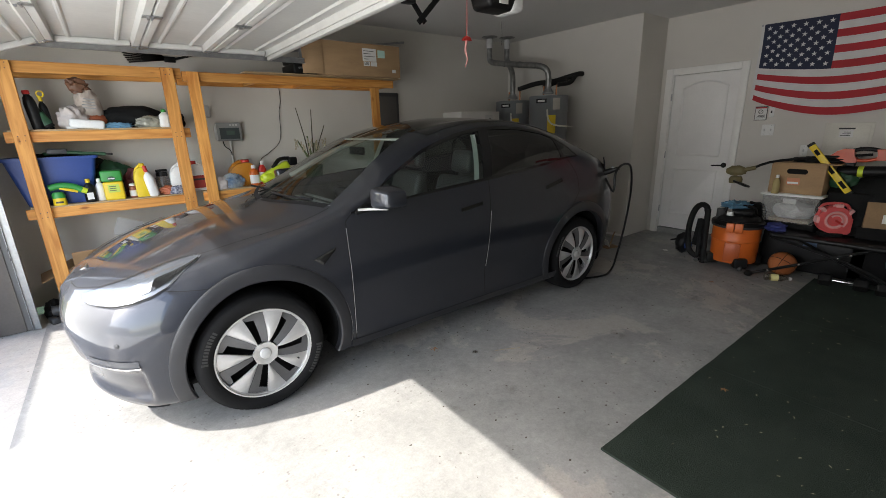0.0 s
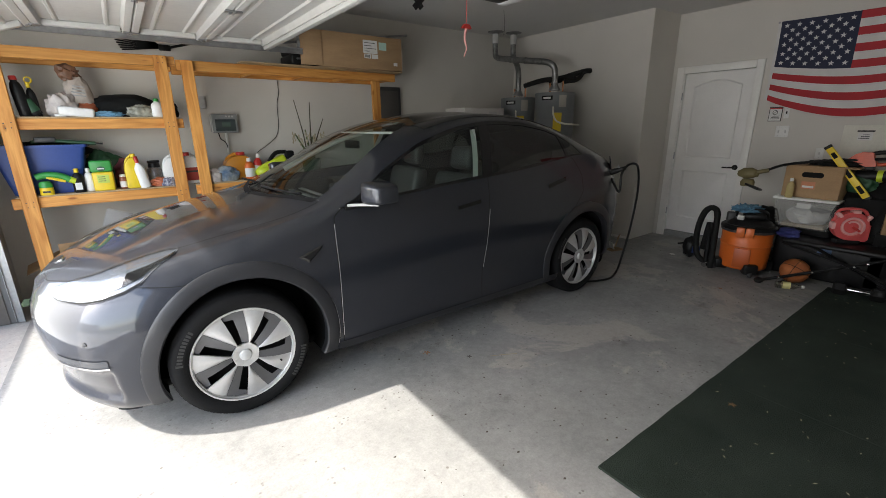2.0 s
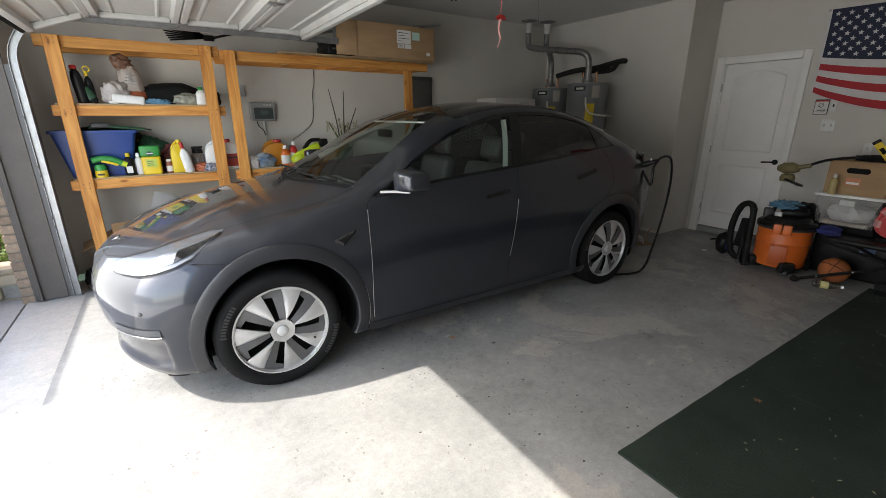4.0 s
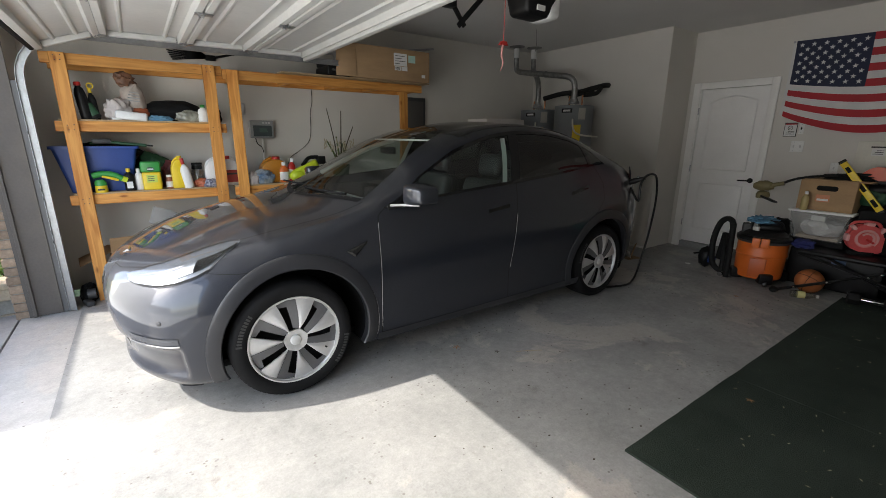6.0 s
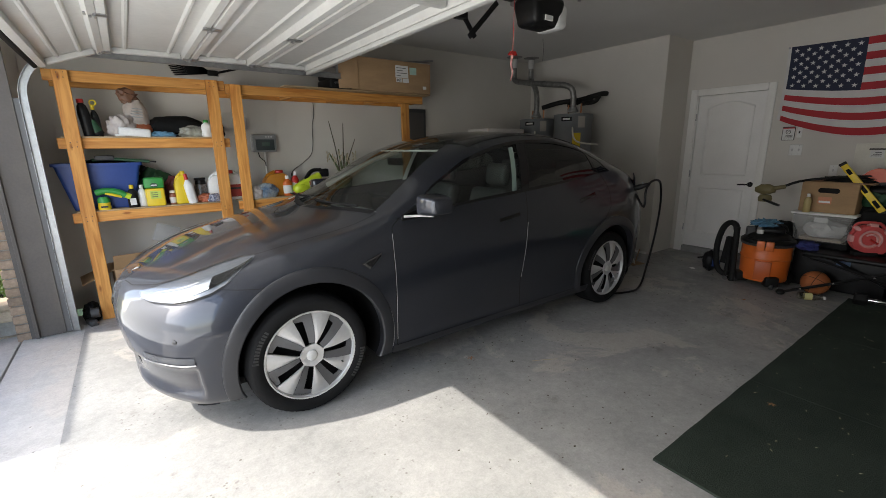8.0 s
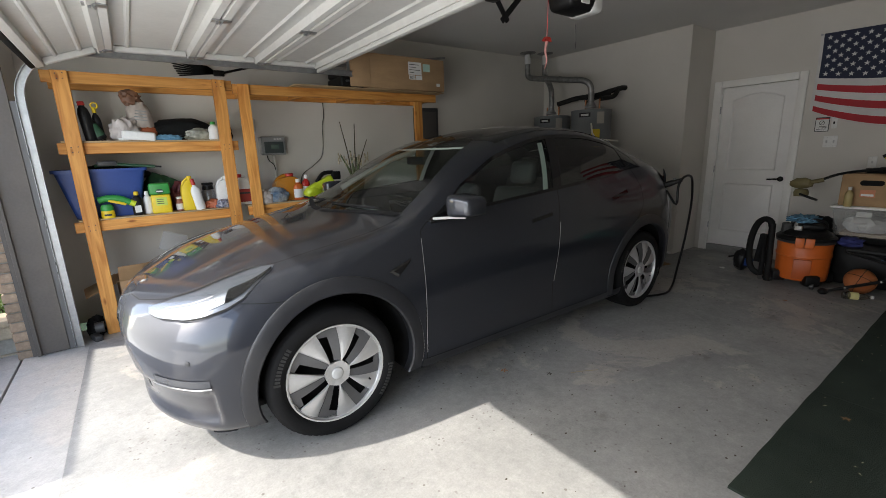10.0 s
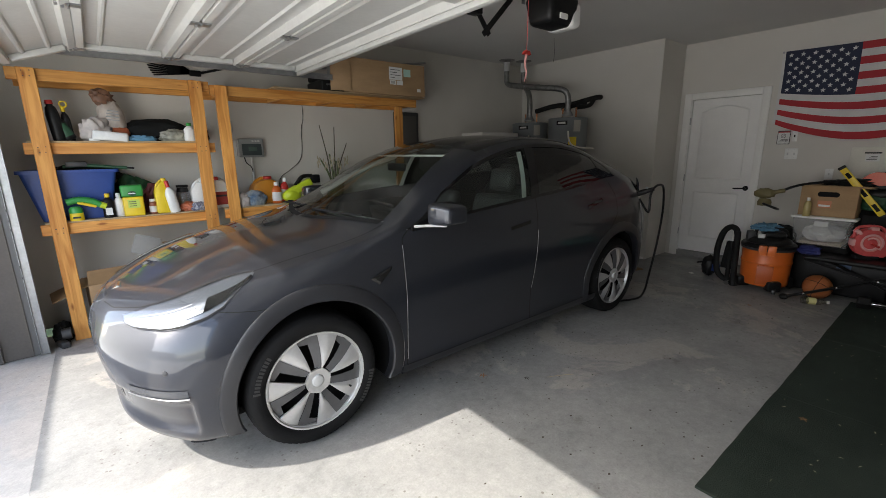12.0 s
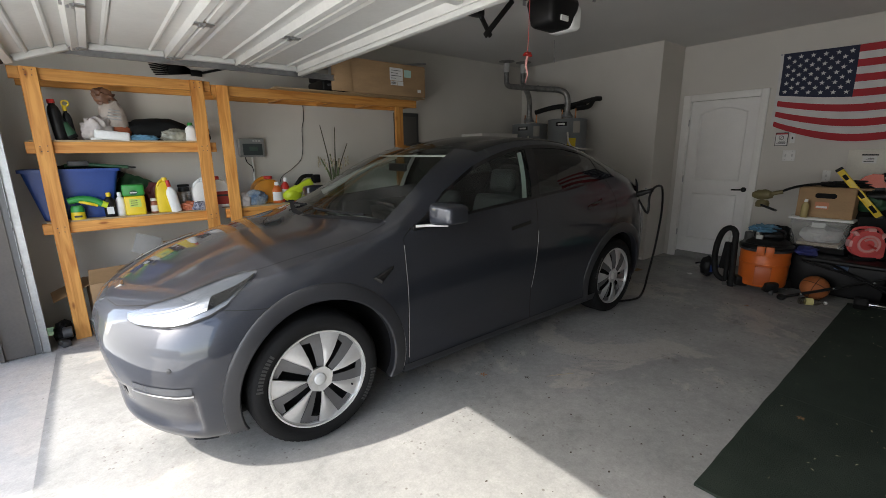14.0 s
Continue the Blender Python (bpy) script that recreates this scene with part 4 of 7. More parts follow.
def strip(u0, u1, lo, hi, nu, nv, lift=0.0, sides=(1, -1)):
    """A piece of skin between two limits in v that change along the car."""
    def at(s, t):
        u = u0 + (u1 - u0) * s
        return u, lo(u) + max(0.0, hi(u) - lo(u)) * t
    return patch(at, nu, nv, sides=sides, lift=lift)


for sd in (1, -1):
    one = (sd,)
    part("roof_rail", strip(5.4, 12.1, lambda u: top_edge(u) if u < 10.2 else 4.08, rail_top, 110, 10, sides=one), PAINT, car, angle=60)
    part("front_side_window", strip(6.0, 8.04, lambda u: 4.07, lambda u: top_edge(u) - 0.02, 40, 12, 0.003, one), SIDEGLASS, car, "tinted front door glass")
    part("rear_side_window", strip(8.1, 10.18, lambda u: 4.07, lambda u: top_edge(u) - 0.02, 44, 12, 0.003, one), REARGLASS, car, "dark privacy glass")
    part("b_pillar", patch(lambda s, t: (7.97 + 0.20 * t + 0.17 * s, 4.07 + 0.89 * t), 3, 14, sides=one, lift=0.006), GLOSSBLACK, car, "gloss black pillar")
    part("pillar_trim", patch(lambda s, t: (7.86 + 0.20 * t + 0.09 * s, 4.10 + 0.80 * t), 3, 14, sides=one, lift=-0.03), HEADLINER, car, "pale inner pillar trim")
    part("window_divider", strip(9.72, 9.79, lambda u: 4.07, top_edge, 2, 10, 0.006, one), GLOSSBLACK, car)
    part("window_trim", strip(5.85, 10.2, lambda u: top_edge(u) - 0.035, lambda u: top_edge(u) + 0.03, 120, 2, 0.007, one), GLOSSBLACK, car, "black window surround")
    part("belt_trim", patch(lambda s, t: (5.75 + 4.45 * s, 4.045 + 0.05 * t), 80, 2, sides=one, lift=0.008), GLOSSBLACK, car, "black belt strip")
    part("mirror_triangle", strip(5.78, 6.2, lambda u: 4.07, lambda u: top_edge(u) - 0.01, 8, 4, 0.005, one), GLOSSBLACK, car)
    part("sill", patch(lambda s, t: (5.45 + 4.2 * s, 0.55 + 0.75 * t), 60, 5, sides=one, lift=0.006), CLAD, car, "dark grey sill")
bm = patch(lambda s, t: (11.6 + 2.4 * s, 4.08 + 2.92 * t), 24, 20)
part("tailgate", bm, PAINT, car, angle=60)


def screen_at(s, t):
    u0 = 5.35 + 2.05 * s
    v = glass_edge(u0) + (7 - glass_edge(u0)) * t
    return cowl(v) + (7.40 - cowl(v)) * s, v


part("windshield", patch(screen_at, 34, 18, lift=0.004), WINDSHIELD, car, "clear windshield")
part("roof", patch(lambda s, t: (7.33 + 3.05 * s, 5.18 + 1.82 * t), 40, 16, lift=0.003), ROOFGLASS, car, "black glass roof")
part("rear_window", patch(lambda s, t: (10.4 + 1.2 * s, 5.2 + 1.8 * t), 14, 14, lift=0.003), REARGLASS, car)
part("cowl_panel", patch(lambda s, t: ((lambda v: cowl(v) - 0.10 + 0.13 * s)(5.1 + 1.9 * t), 5.1 + 1.9 * t), 3, 20, lift=0.004), BLACKMATT, car)

# panel gaps
def gap(fn, n, width=0.003, lift=0.0016, sides=(1, -1)):
    for sd in sides:
        bm = bmesh.new()
        pts = [Vector(skin(*fn(i / n), lift)) for i in range(n + 1)]
        left, right = [], []
        for i, p in enumerate(pts):
            d = (pts[min(i + 1, n)] - pts[max(i - 1, 0)]).normalized()
            u, v = fn(i / n)
            a = Vector(skin(min(u + 0.05, 14), v)) - Vector(skin(max(u - 0.05, 0), v))
            b = Vector(skin(u, min(v + 0.05, 7))) - Vector(skin(u, max(v - 0.05, 0)))
            nr = a.cross(b)
            w = d.cross(nr).normalized() * width
            for lst, q in ((left, p + w), (right, p - w)):
                lst.append(bm.verts.new((q.x, -sd * q.y, q.z)))
        for i in range(n):
            bm.faces.new((left[i], left[i + 1], right[i + 1], right[i]))
        part("panel_gap", bm, GAP, car, smooth=False)


def through_points(us, vs):
    n = len(us) - 1
    return lambda s: (float(np.interp(s * n, range(n + 1), us)), float(np.interp(s * n, range(n + 1), vs)))


gap(through_points((5.78, 5.60, 5.55, 5.55, 5.56), (4.06, 3.9, 3.3, 2.35, 1.3)), 30)
gap(through_points((8.06, 8.0, 7.95, 7.90, 7.92), (4.06, 3.4, 2.8, 2.25, 1.3)), 30)
gap(through_points((9.85, 10.0, 9.95, 9.62, 9.45), (4.06, 3.6, 3.3, 2.95, 2.5)), 22)
# added beads: the light caught by the door edges, put in as colour
for sd in (1, -1):
    for us, vs in (((5.585, 5.565, 5.565, 5.57), (3.75, 3.3, 2.35, 1.5)), ((8.02, 7.965, 7.915), (3.4, 2.8, 2.25))):
        fn = through_points(us, vs)
        pts = [skin(*fn(k / 24), 0.0015) for k in range(25)]
        part("door_edge", tube([(p[0], -sd * p[1], p[2]) for p in pts], 0.0018, 6, smooth=1), EDGE_GLINT, car, "pale bead standing in for the glint along the door edge")
gap(lambda s: (5.56 + 3.8 * s, 1.29), 20)
gap(through_points((0.60, 0.72, 1.02, 1.55, 2.45, 3.05, 3.55, 4.2, 5.35), (7.0, 6.1, 5.30, 5.06, 5.26, 5.30, 5.10, 5.02, 4.98)), 70)
gap(through_points((3.05, 3.25, 3.45, 3.6), (3.72, 3.58, 3.46, 3.40)), 14, 0.002)

# wheel-arch lips, sill and lower bumper cladding follow the side of the body
side_cloud = np.array([skin(a, b) for a in np.linspace(1.6, 12.2, 240) for b in np.linspace(0.6, 4.1, 70)])


def side_y(x, z):
    d = (side_cloud[:, 0] - x) ** 2 + (side_cloud[:, 2] - z) ** 2
    k = np.argpartition(d, 4)[:4]
    w = 1 / (d[k] + 1e-5)
    return float((side_cloud[k, 1] * w).sum() / w.sum())


for ax in (ARCH_F, ARCH_R):
    for sd in (1, -1):
        bm = bmesh.new()
        cols = []
        n = 48
        for i in range(n + 1):
            a = radians(-22 + 224 * i / n)
            c, s = math.cos(a), math.sin(a)
            grow = 0.012 * max(0.0, s)
            sec = []
            for r, o in ((0.426, -0.05), (0.422, 0.004), (0.430, 0.012), (0.487 + grow, 0.011), (0.497 + grow, 0.006), (0.499 + grow, -0.012)):
                x, z = ax + r * c, R_TYRE + r * s
                y0 = side_y(ax + max(r, 0.462) * c, max(R_TYRE + max(r, 0.462) * s, 0.215))
                sec.append(bm.verts.new((x, -sd * (y0 + o), max(z, 0.205))))
            cols.append(sec)
        for c0, c1 in zip(cols, cols[1:]):
            for k in range(5):
                bm.faces.new((c0[k], c0[k + 1], c1[k + 1], c1[k]))
        arch = part("wheel_arch", bm, CLAD, car, "dark grey wheel-arch cladding")
        # pale bead in place of the glint round the arch lip
        edge = [(ax + 0.50 * math.cos(radians(a)), -sd * (side_y(ax + 0.50 * math.cos(radians(a)), max(0.22, R_TYRE + 0.51 * math.sin(radians(a)))) + 0.003), max(0.22, R_TYRE + 0.507 * math.sin(radians(a)))) for a in range(-12, 106, 6)]
        part("arch_edge", tube(edge, 0.0016, 6, smooth=2), EDGE_GLINT, arch)
        bm = bmesh.new()
        r0 = []
        for y in (0.955, 0.45):
            r0.append([bm.verts.new((ax + 0.44 * math.cos(radians(-25 + 230 * i / 24)), -sd * (y if y < 0.9 else 0.88), max(0.2, R_TYRE + 0.44 * math.sin(radians(-25 + 230 * i / 24))))) for i in range(25)])
        for i in range(24):
            bm.faces.new((r0[0][i], r0[0][i + 1], r0[1][i + 1], r0[1][i]))
        bm.faces.new(r0[1])
        part("wheel_liner", bm, BLACKMATT, car, smooth=True)
bm = patch(lambda s, t: (2.9 * s, 0.3 + 0.55 * t), 40, 5, lift=0.006)
part("lower_bumper", bm, CLAD, car)
part("underbody", box(-0.42, 3.4, -0.70, 0.70, 0.19, 0.24, 0.01), BLACKMATT, car)

# lower grille, fog lamps, sensors
bm = patch(lambda s, t: (0.85 * s, 1.5 + 0.35 * t), 16, 4, lift=0.004)
part("air_intake", bm, BLACKMATT, car)
for sd in (1, -1):
    bm = patch(lambda s, t: (1.52 + 1.16 * s, 2.14 + 0.02 * s + (0.22 - 0.04 * s) * t), 16, 5, sides=(sd,), lift=0.004)
    fog = part("fog_lamp", bm, plain("fog_dark", (0.10, 0.105, 0.115), 0.25, 0.5), car, "chrome-edged fog lamp")
    bm = patch(lambda s, t: (1.50 + 1.20 * s, 2.16 + 0.035 * t), 16, 2, sides=(sd,), lift=0.009)
    part("fog_trim", bm, CHROME, fog)
    for u, v in ((2.3, 2.7), (3.2, 2.6)):
        p = skin(u, v, 0.003)
        q = Vector(skin(u, v, 0.02)) - Vector(p)
        bm = lathe([(0, 0), (0.009, 0), (0.0105, -0.001), (0.012, -0.001), (0.0125, -0.004)], 16)
        rot = Vector((0, 0, 1)).rotation_difference(Vector((q.x, -sd * q.y, q.z)).normalized()).to_matrix().to_4x4()
        part("parking_sensor", moved(bm, Matrix.Translation((p[0], -sd * p[1], p[2])) @ rot), CLAD, car)

    # headlamp: a glossy bowl with light bars under a clear cover
    def lampshape(s, t):
        u = 1.32 + 2.15 * s
        lo = float(np.interp(u, (1.32, 1.42, 1.62, 2.1, 2.55, 2.9, 3.1, 3.25, 3.47), (4.62, 4.22, 3.98, 3.76, 3.67, 3.68, 3.80, 4.20, 5.04)))
        hi = float(np.interp(u, (1.32, 1.7, 2.45, 3.05, 3.3, 3.47), (4.66, 5.02, 5.19, 5.24, 5.20, 5.06)))
        return u, lo + max(hi - lo, 0.004) * t
    lamp = part("headlight", patch(lampshape, 40, 10, sides=(sd,), lift=0.003), LAMPIN, car, "clear swept-back headlight")

    part("lens", patch(lampshape, 40, 10, sides=(sd,), lift=0.012), LAMPGLASS, lamp)
    bm = patch(lambda s, t: (lambda q: (q[0], q[1]))(lampshape(0.10 + 0.6 * s, 0.12 + 0.05 * t)), 20, 2, sides=(sd,), lift=0.007)
    patch(lambda s, t: lampshape(0.12 + 0.5 * s, 0.30 + 0.035 * t), 20, 2, sides=(sd,), lift=0.007, bm=bm)
    patch(lambda s, t: lampshape(0.15 + 0.42 * s, 0.48 + 0.03 * t), 20, 2, sides=(sd,), lift=0.007, bm=bm)
    part("light_bar", bm, WHITE, lamp)
    part("dark_bezel", patch(lambda s, t: lampshape(0.70 + 0.28 * s, 0.12 + 0.38 * t), 14, 6, sides=(sd,), lift=0.0065), GLOSSBLACK, lamp)
    bm = patch(lambda s, t: lampshape(s, -0.02 + 0.03 * t), 40, 1, sides=(sd,), lift=0.0125)
    patch(lambda s, t: lampshape(s, 0.985 + 0.03 * t), 40, 1, sides=(sd,), lift=0.0125, bm=bm)
    part("lamp_edge", bm, GAP, lamp)
    # tail lamp
    part("tail_lamp", patch(lambda s, t: (11.4 + 1.6 * s, 3.55 + 0.3 * t), 14, 4, sides=(sd,), lift=0.004), plain("tail_red", (0.25, 0.01, 0.01), 0.1), car)
    # door handles sit flush, with a finger recess
    for uh in (7.68, 9.4):
        part("door_handle", patch(lambda s, t: (uh - 0.19 + 0.38 * s, 3.53 + 0.075 * t + 0.05 * s), 10, 3, sides=(sd,), lift=0.006), GLOSSBLACK, car, "dark flush door handle")
    # side camera badge
    c = skin(4.98, 3.33, 0.008)
    bm = bmesh.new()
    pts = [(-0.06, -0.005), (0.085, 0.045), (0.078, 0.025), (-0.005, -0.045)]
    ins = [(-0.035, -0.006), (0.065, 0.032), (0.06, 0.02), (-0.003, -0.03)]
    a = [bm.verts.new((c[0] + p, -sd * (side_y(c[0] + p, c[2] + q) + 0.006), c[2] + q)) for p, q in pts]
    b = [bm.verts.new((c[0] + p, -sd * (side_y(c[0] + p, c[2] + q) + 0.016), c[2] + q)) for p, q in ins]
    for i in range(4):
        bm.faces.new((a[i], a[(i + 1) % 4], b[(i + 1) % 4], b[i]))
    bm.faces.new(b)
    part("fender_camera", bm, GLOSSBLACK, car, "gloss black fender camera", smooth=False)
    # mirror
    mir = bmesh.new()
    bmesh.ops.create_uvsphere(mir, u_segments=28, v_segments=16, radius=1.0)
    for v in mir.verts:
        k = v.co
        sx = math.copysign(abs(k.x) ** 0.45, k.x)
        sz = math.copysign(abs(k.z) ** 0.35, k.z)
        sy = math.copysign(abs(k.y) ** 0.4, k.y)
        taper_ = 1 - 0.16 * sy
        v.co = Vector((0.085 * sx * taper_ + (0.02 if sx > 0 else 0), 0.095 * sy, 0.062 * sz * taper_))
        if v.co.x > 0.07:
            v.co.x = 0.07
    mirror = part("mirror", moved(mir, Matrix.Translation((0.815, -sd * 1.0, 1.15)) @ Matrix.Diagonal((1, sd * -1, 1, 1))), PAINT, car, "grey door mirror")
    part("mirror_glass", box(0.872, 0.888, -sd * 1.0 - 0.055, -sd * 1.0 + 0.055, 1.115, 1.185, 0.004), CHROME, mirror)
    # foot coloured pale to give the glint under the mirror
    part("mirror_foot", tube([(0.66, -sd * 0.88, 1.082), (0.73, -sd * 0.93, 1.084), (0.79, -sd * 1.02, 1.088)], 0.008, 8), LIGHTGREY, mirror, "mirror foot, pale grey to paint in its lower-edge glint")
    part("mirror_base", moved(box(-0.10, 0.10, -0.012, 0.012, -0.014, 0.014, 0.008), pose(0.74, -sd * 0.872, 1.072, 0, -4)), GLOSSBLACK, mirror)

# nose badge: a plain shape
p = skin(1.12, 6.9)
bm = prism([(-0.045, 0.018), (0.045, 0.018), (0.045, 0.008), (0.01, 0.004), (0.0, -0.045), (-0.01, 0.004), (-0.045, 0.008)], 0, 0.004, axis='z')
part("nose_badge", moved(bm, Matrix.Translation((p[0] + 0.01, 0, p[2] + 0.006)) @ Matrix(((0, 0.82, -0.57, 0), (-1, 0, 0, 0), (0, 0.57, 0.82, 0), (0, 0, 0, 1)))), CHROME, car)

# wipers
for y0, y1 in ((0.62, 0.02), (0.05, -0.55)):
    part("wiper", tube([(0.50, -y0 * 0.9, 1.13), (0.42, -(y0 + y1) / 2, 1.135), (0.40, -y1, 1.132)], 0.008, 6), BLACKMATT, car)

# inside
bm = box(0.62, 0.98, -0.70, 0.70, 0.78, 0.985, 0.05, 3)
part("dash_top", bm, INTERIOR, car)
# grey bars standing in for the door ribs mirrored low in the windshield
for k in range(4):
    part("dash_rib", box(0.60 + k * 0.085, 0.645 + k * 0.085, -0.62, 0.62, 0.986 + 0.004 * k, 0.992 + 0.004 * k, 0.003), GREY, car)
part("dash_trim", box(0.97, 1.0, -0.68, 0.68, 0.90, 0.925, 0.008), plain("white_dash", (0.62, 0.62, 0.60), 0.5), car, "pale dashboard strip")
part("screen", moved(box(-0.006, 0.006, -0.19, 0.19, -0.11, 0.11, 0.004), pose(0.98, 0, 1.02, 0, -12)), GLOSSBLACK, car)
bm = bmesh.new()
tube([(0.19 * math.cos(2 * math.pi * i / 20), 0.19 * math.sin(2 * math.pi * i / 20), 0) for i in range(21)], 0.016, 8, bm=bm, smooth=2)
box(-0.19, 0.19, -0.025, 0.025, -0.012, 0.012, 0.008, bm=bm)
part("steering_wheel", moved(bm, pose(1.06, -0.38, 0.97, 0, -64, 0)), INTERIOR, car)
for x, yy, wd in ((1.45, -0.38, 0.25), (1.45, 0.38, 0.25), (2.38, -0.40, 0.28), (2.38, 0.40, 0.28)):
    seat = part("seat", box(x - 0.25, x + 0.28, yy - wd, yy + wd, 0.46, 0.62, 0.06, 3), SEATSKIN, car, "black upholstered seat")
    part("backrest", moved(box(-0.07, 0.07, -wd, wd, 0, 0.62, 0.06, 3), pose(x + 0.27, yy, 0.55, 0, 16)), SEATSKIN, seat)
    part("headrest", moved(box(-0.05, 0.05, -0.13, 0.13, 0, 0.19, 0.045, 3), pose(x + 0.47, yy, 1.17, 0, 10)), SEATSKIN, seat)
    part("seat_base", box(x - 0.2, x + 0.2, yy - wd + 0.05, yy + wd - 0.05, 0.24, 0.46), INTERIOR, seat)
part("cabin_floor", box(0.5, 3.4, -0.74, 0.74, 0.241, 0.27), INTERIOR, car)
for sd in (1, -1):
    part("door_card", box(0.72, 2.7, sd * 0.77, sd * 0.80, 0.28, 1.06, 0.01), INTERIOR, car)
    bm = tube([(0.78, sd * 0.70, 1.17), (1.2, sd * 0.645, 1.37), (1.5, sd * 0.60, 1.465)], 0.022, 8)
    part("pillar_trim", bm, HEADLINER, car)
part("headliner", box(1.24, 1.42, -0.48, 0.48, 1.468, 1.482, 0.006), HEADLINER, car, "pale headliner")
part("rear_view_mirror", moved(box(-0.012, 0.012, -0.12, 0.12, -0.03, 0.03, 0.01), pose(1.12, 0, 1.39)), BLACK, car)
for i in range(3):
    part("sticker", moved(box(-0.05, 0.05, -0.035, 0.035, 0, 0.001), pose(0.66 + 0.05 * i, -0.34 - 0.12 * i, 1.0 + 0.002, 0, 0, 20 * i)), PAPER, car)


# wheels
def wheel(ax, sd):
    """Tyre, silver rim ring, seven broad silver blades with dark slots, hub cap, brake behind."""
    m = pose(ax, -sd * 0.80, R_TYRE, 0, 0, 0) @ Matrix.Diagonal((1, sd, 1, 1))
    w = thing("wheel", "black tyre on silver seven-blade wheel", "")
    w.parent = car
    R, hw = R_TYRE, 0.125
    prof = [(0.262, 0.10), (0.260, -0.105), (0.268, -0.118), (0.298, -hw - 0.004), (0.322, -hw), (0.340, -0.112), (0.349, -0.095), (R, -0.06), (R + 0.001, 0), (R, 0.06), (0.345, 0.1), (0.31, hw), (0.275, 0.118), (0.262, 0.10)]
    bm = lathe(prof, 72, axis='y')
    tyre = part("tyre", moved(bm, m), TYRE, w)
    for k, (off, cnt) in enumerate(((-0.082, 64), (0.05, 64))):
        tb = bmesh.new()
        for i in range(cnt):
            a = 2 * math.pi * i / cnt
            grid = []
            for y, rr in ((-0.112, 0.3415), (-0.095, 0.3505), (-0.075, 0.3525), (-0.06, R + 0.0012)) if not k else ((0.0, R + 0.002), (0.03, R + 0.0018), (0.06, R + 0.001)):
                skew = (y + 0.085) * (5.0 if not k else 0.0)
                grid.append([tb.verts.new((rr * math.cos(a + skew * 0.4 + s), y, rr * math.sin(a + skew * 0.4 + s))) for s in (-0.032, 0.032)])
            for g0, g1 in zip(grid, grid[1:]):
                tb.faces.new((g0[0], g0[1], g1[1], g1[0]))
        part("tread_block", moved(tb, m), TYRE, tyre)
    # sidewall lettering as plain raised bars
    for start, cnt in ((188, 11), (8, 11)):
        tb = bmesh.new()
        for i in range(cnt):
            a = radians(start + i * 3.3)
            q = bmesh.ops.create_cube(tb, size=1.0)["verts"]
            t_ = pose(0, 0, 0, 0, math.degrees(a), 0) @ Matrix.Translation((0.308, -hw - 0.0025, 0)) @ Matrix.Diagonal((0.024 if i else 0.032, 0.003, 0.011, 1))
            for v in q:
                v.co = t_ @ v.co
        part("sidewall_bar", moved(tb, m), plain("raised_rubber", (0.03, 0.03, 0.03), 0.6), tyre)
    bm = lathe([(0.253, -0.10), (0.257, -0.118), (0.264, -0.119), (0.266, -0.112), (0.263, 0.09), (0.250, 0.09), (0.250, -0.08), (0.253, -0.10)], 64, axis='y')
    part("rim", moved(bm, m), ALLOY, w)
    bm = lathe([(0, -0.02), (0.21, -0.02), (0.251, -0.05), (0.251, 0.02), (0, 0.02)], 40, axis='y')
    part("barrel", moved(bm, m), BLACKMATT, w)
    N = 7
    pitch = 2 * math.pi / N
    for i in range(N):
        bm = bmesh.new()
        bd = bmesh.new()
        rows = []
        rowd = []
        for r in (0.028, 0.05, 0.066, 0.071, 0.10, 0.14, 0.18, 0.21, 0.222, 0.249, 0.2515, 0.254):
            slot = 0.0285 + 0.15 * (r - 0.07) if 0.07 < r < 0.2505 else 0.0
            half = math.asin(min(0.9, slot / r))
            lean = 0.30 * (r - 0.1) + radians(-7)
            a0, a1 = i * pitch + half + lean, (i + 1) * pitch - half + lean
            dep = -0.104 - 0.020 * math.sin(math.pi * min(1, r / 0.254))
            col = []
            for k in range(9):
                f = k / 8
                a = a0 + (a1 - a0) * f
                ridge = (0.006 * math.sin(math.pi * f) - (0.008 * f if slot else 0.003 * f)) * min(1.0, max(0.0, (r - 0.04) / 0.06))
                col.append(bm.verts.new((r * math.cos(a), dep - ridge, r * math.sin(a))))
            rows.append(col)
            if slot:
                q0, q1 = a0 - half * 2, a0 - half * (0.9 if r < 0.215 else 0.05)
                rowd.append([bd.verts.new((r * math.cos(q0 + (q1 - q0) * f), dep + 0.004 + 0.012 * f, r * math.sin(q0 + (q1 - q0) * f))) for f in (0, 0.5, 1)])
        for c0, c1 in zip(rows, rows[1:]):
            for k in range(8):
                bm.faces.new((c0[k], c0[k + 1], c1[k + 1], c1[k]))
        ext = bmesh.ops.extrude_face_region(bm, geom=bm.faces[:])
        for v in [g for g in ext["geom"] if isinstance(g, bmesh.types.BMVert)]:
            v.co.y += 0.012
        for c0, c1 in zip(rowd, rowd[1:]):
            for k in range(2):
                bd.faces.new((c0[k], c0[k + 1], c1[k + 1], c1[k]))
        spoke = part("blade", moved(bm, m), ALLOY, w, angle=35)
        part("slot_ramp", moved(bd, m), ALLOYDARK, spoke)
    bm = lathe([(0, -0.125), (0.026, -0.124), (0.031, -0.120), (0.033, -0.11)], 32, axis='y')
    part("hub_cap", moved(bm, m), LIGHTGREY, w)
    part("valve", moved(tube([(0.17, -0.112, -0.09), (0.175, -0.128, -0.092)], 0.005, 6), m), BLACK, w)
    return w


for ax in (AXLE_F, AXLE_R):
    for sd in (1, -1):
        wheel(ax, sd)

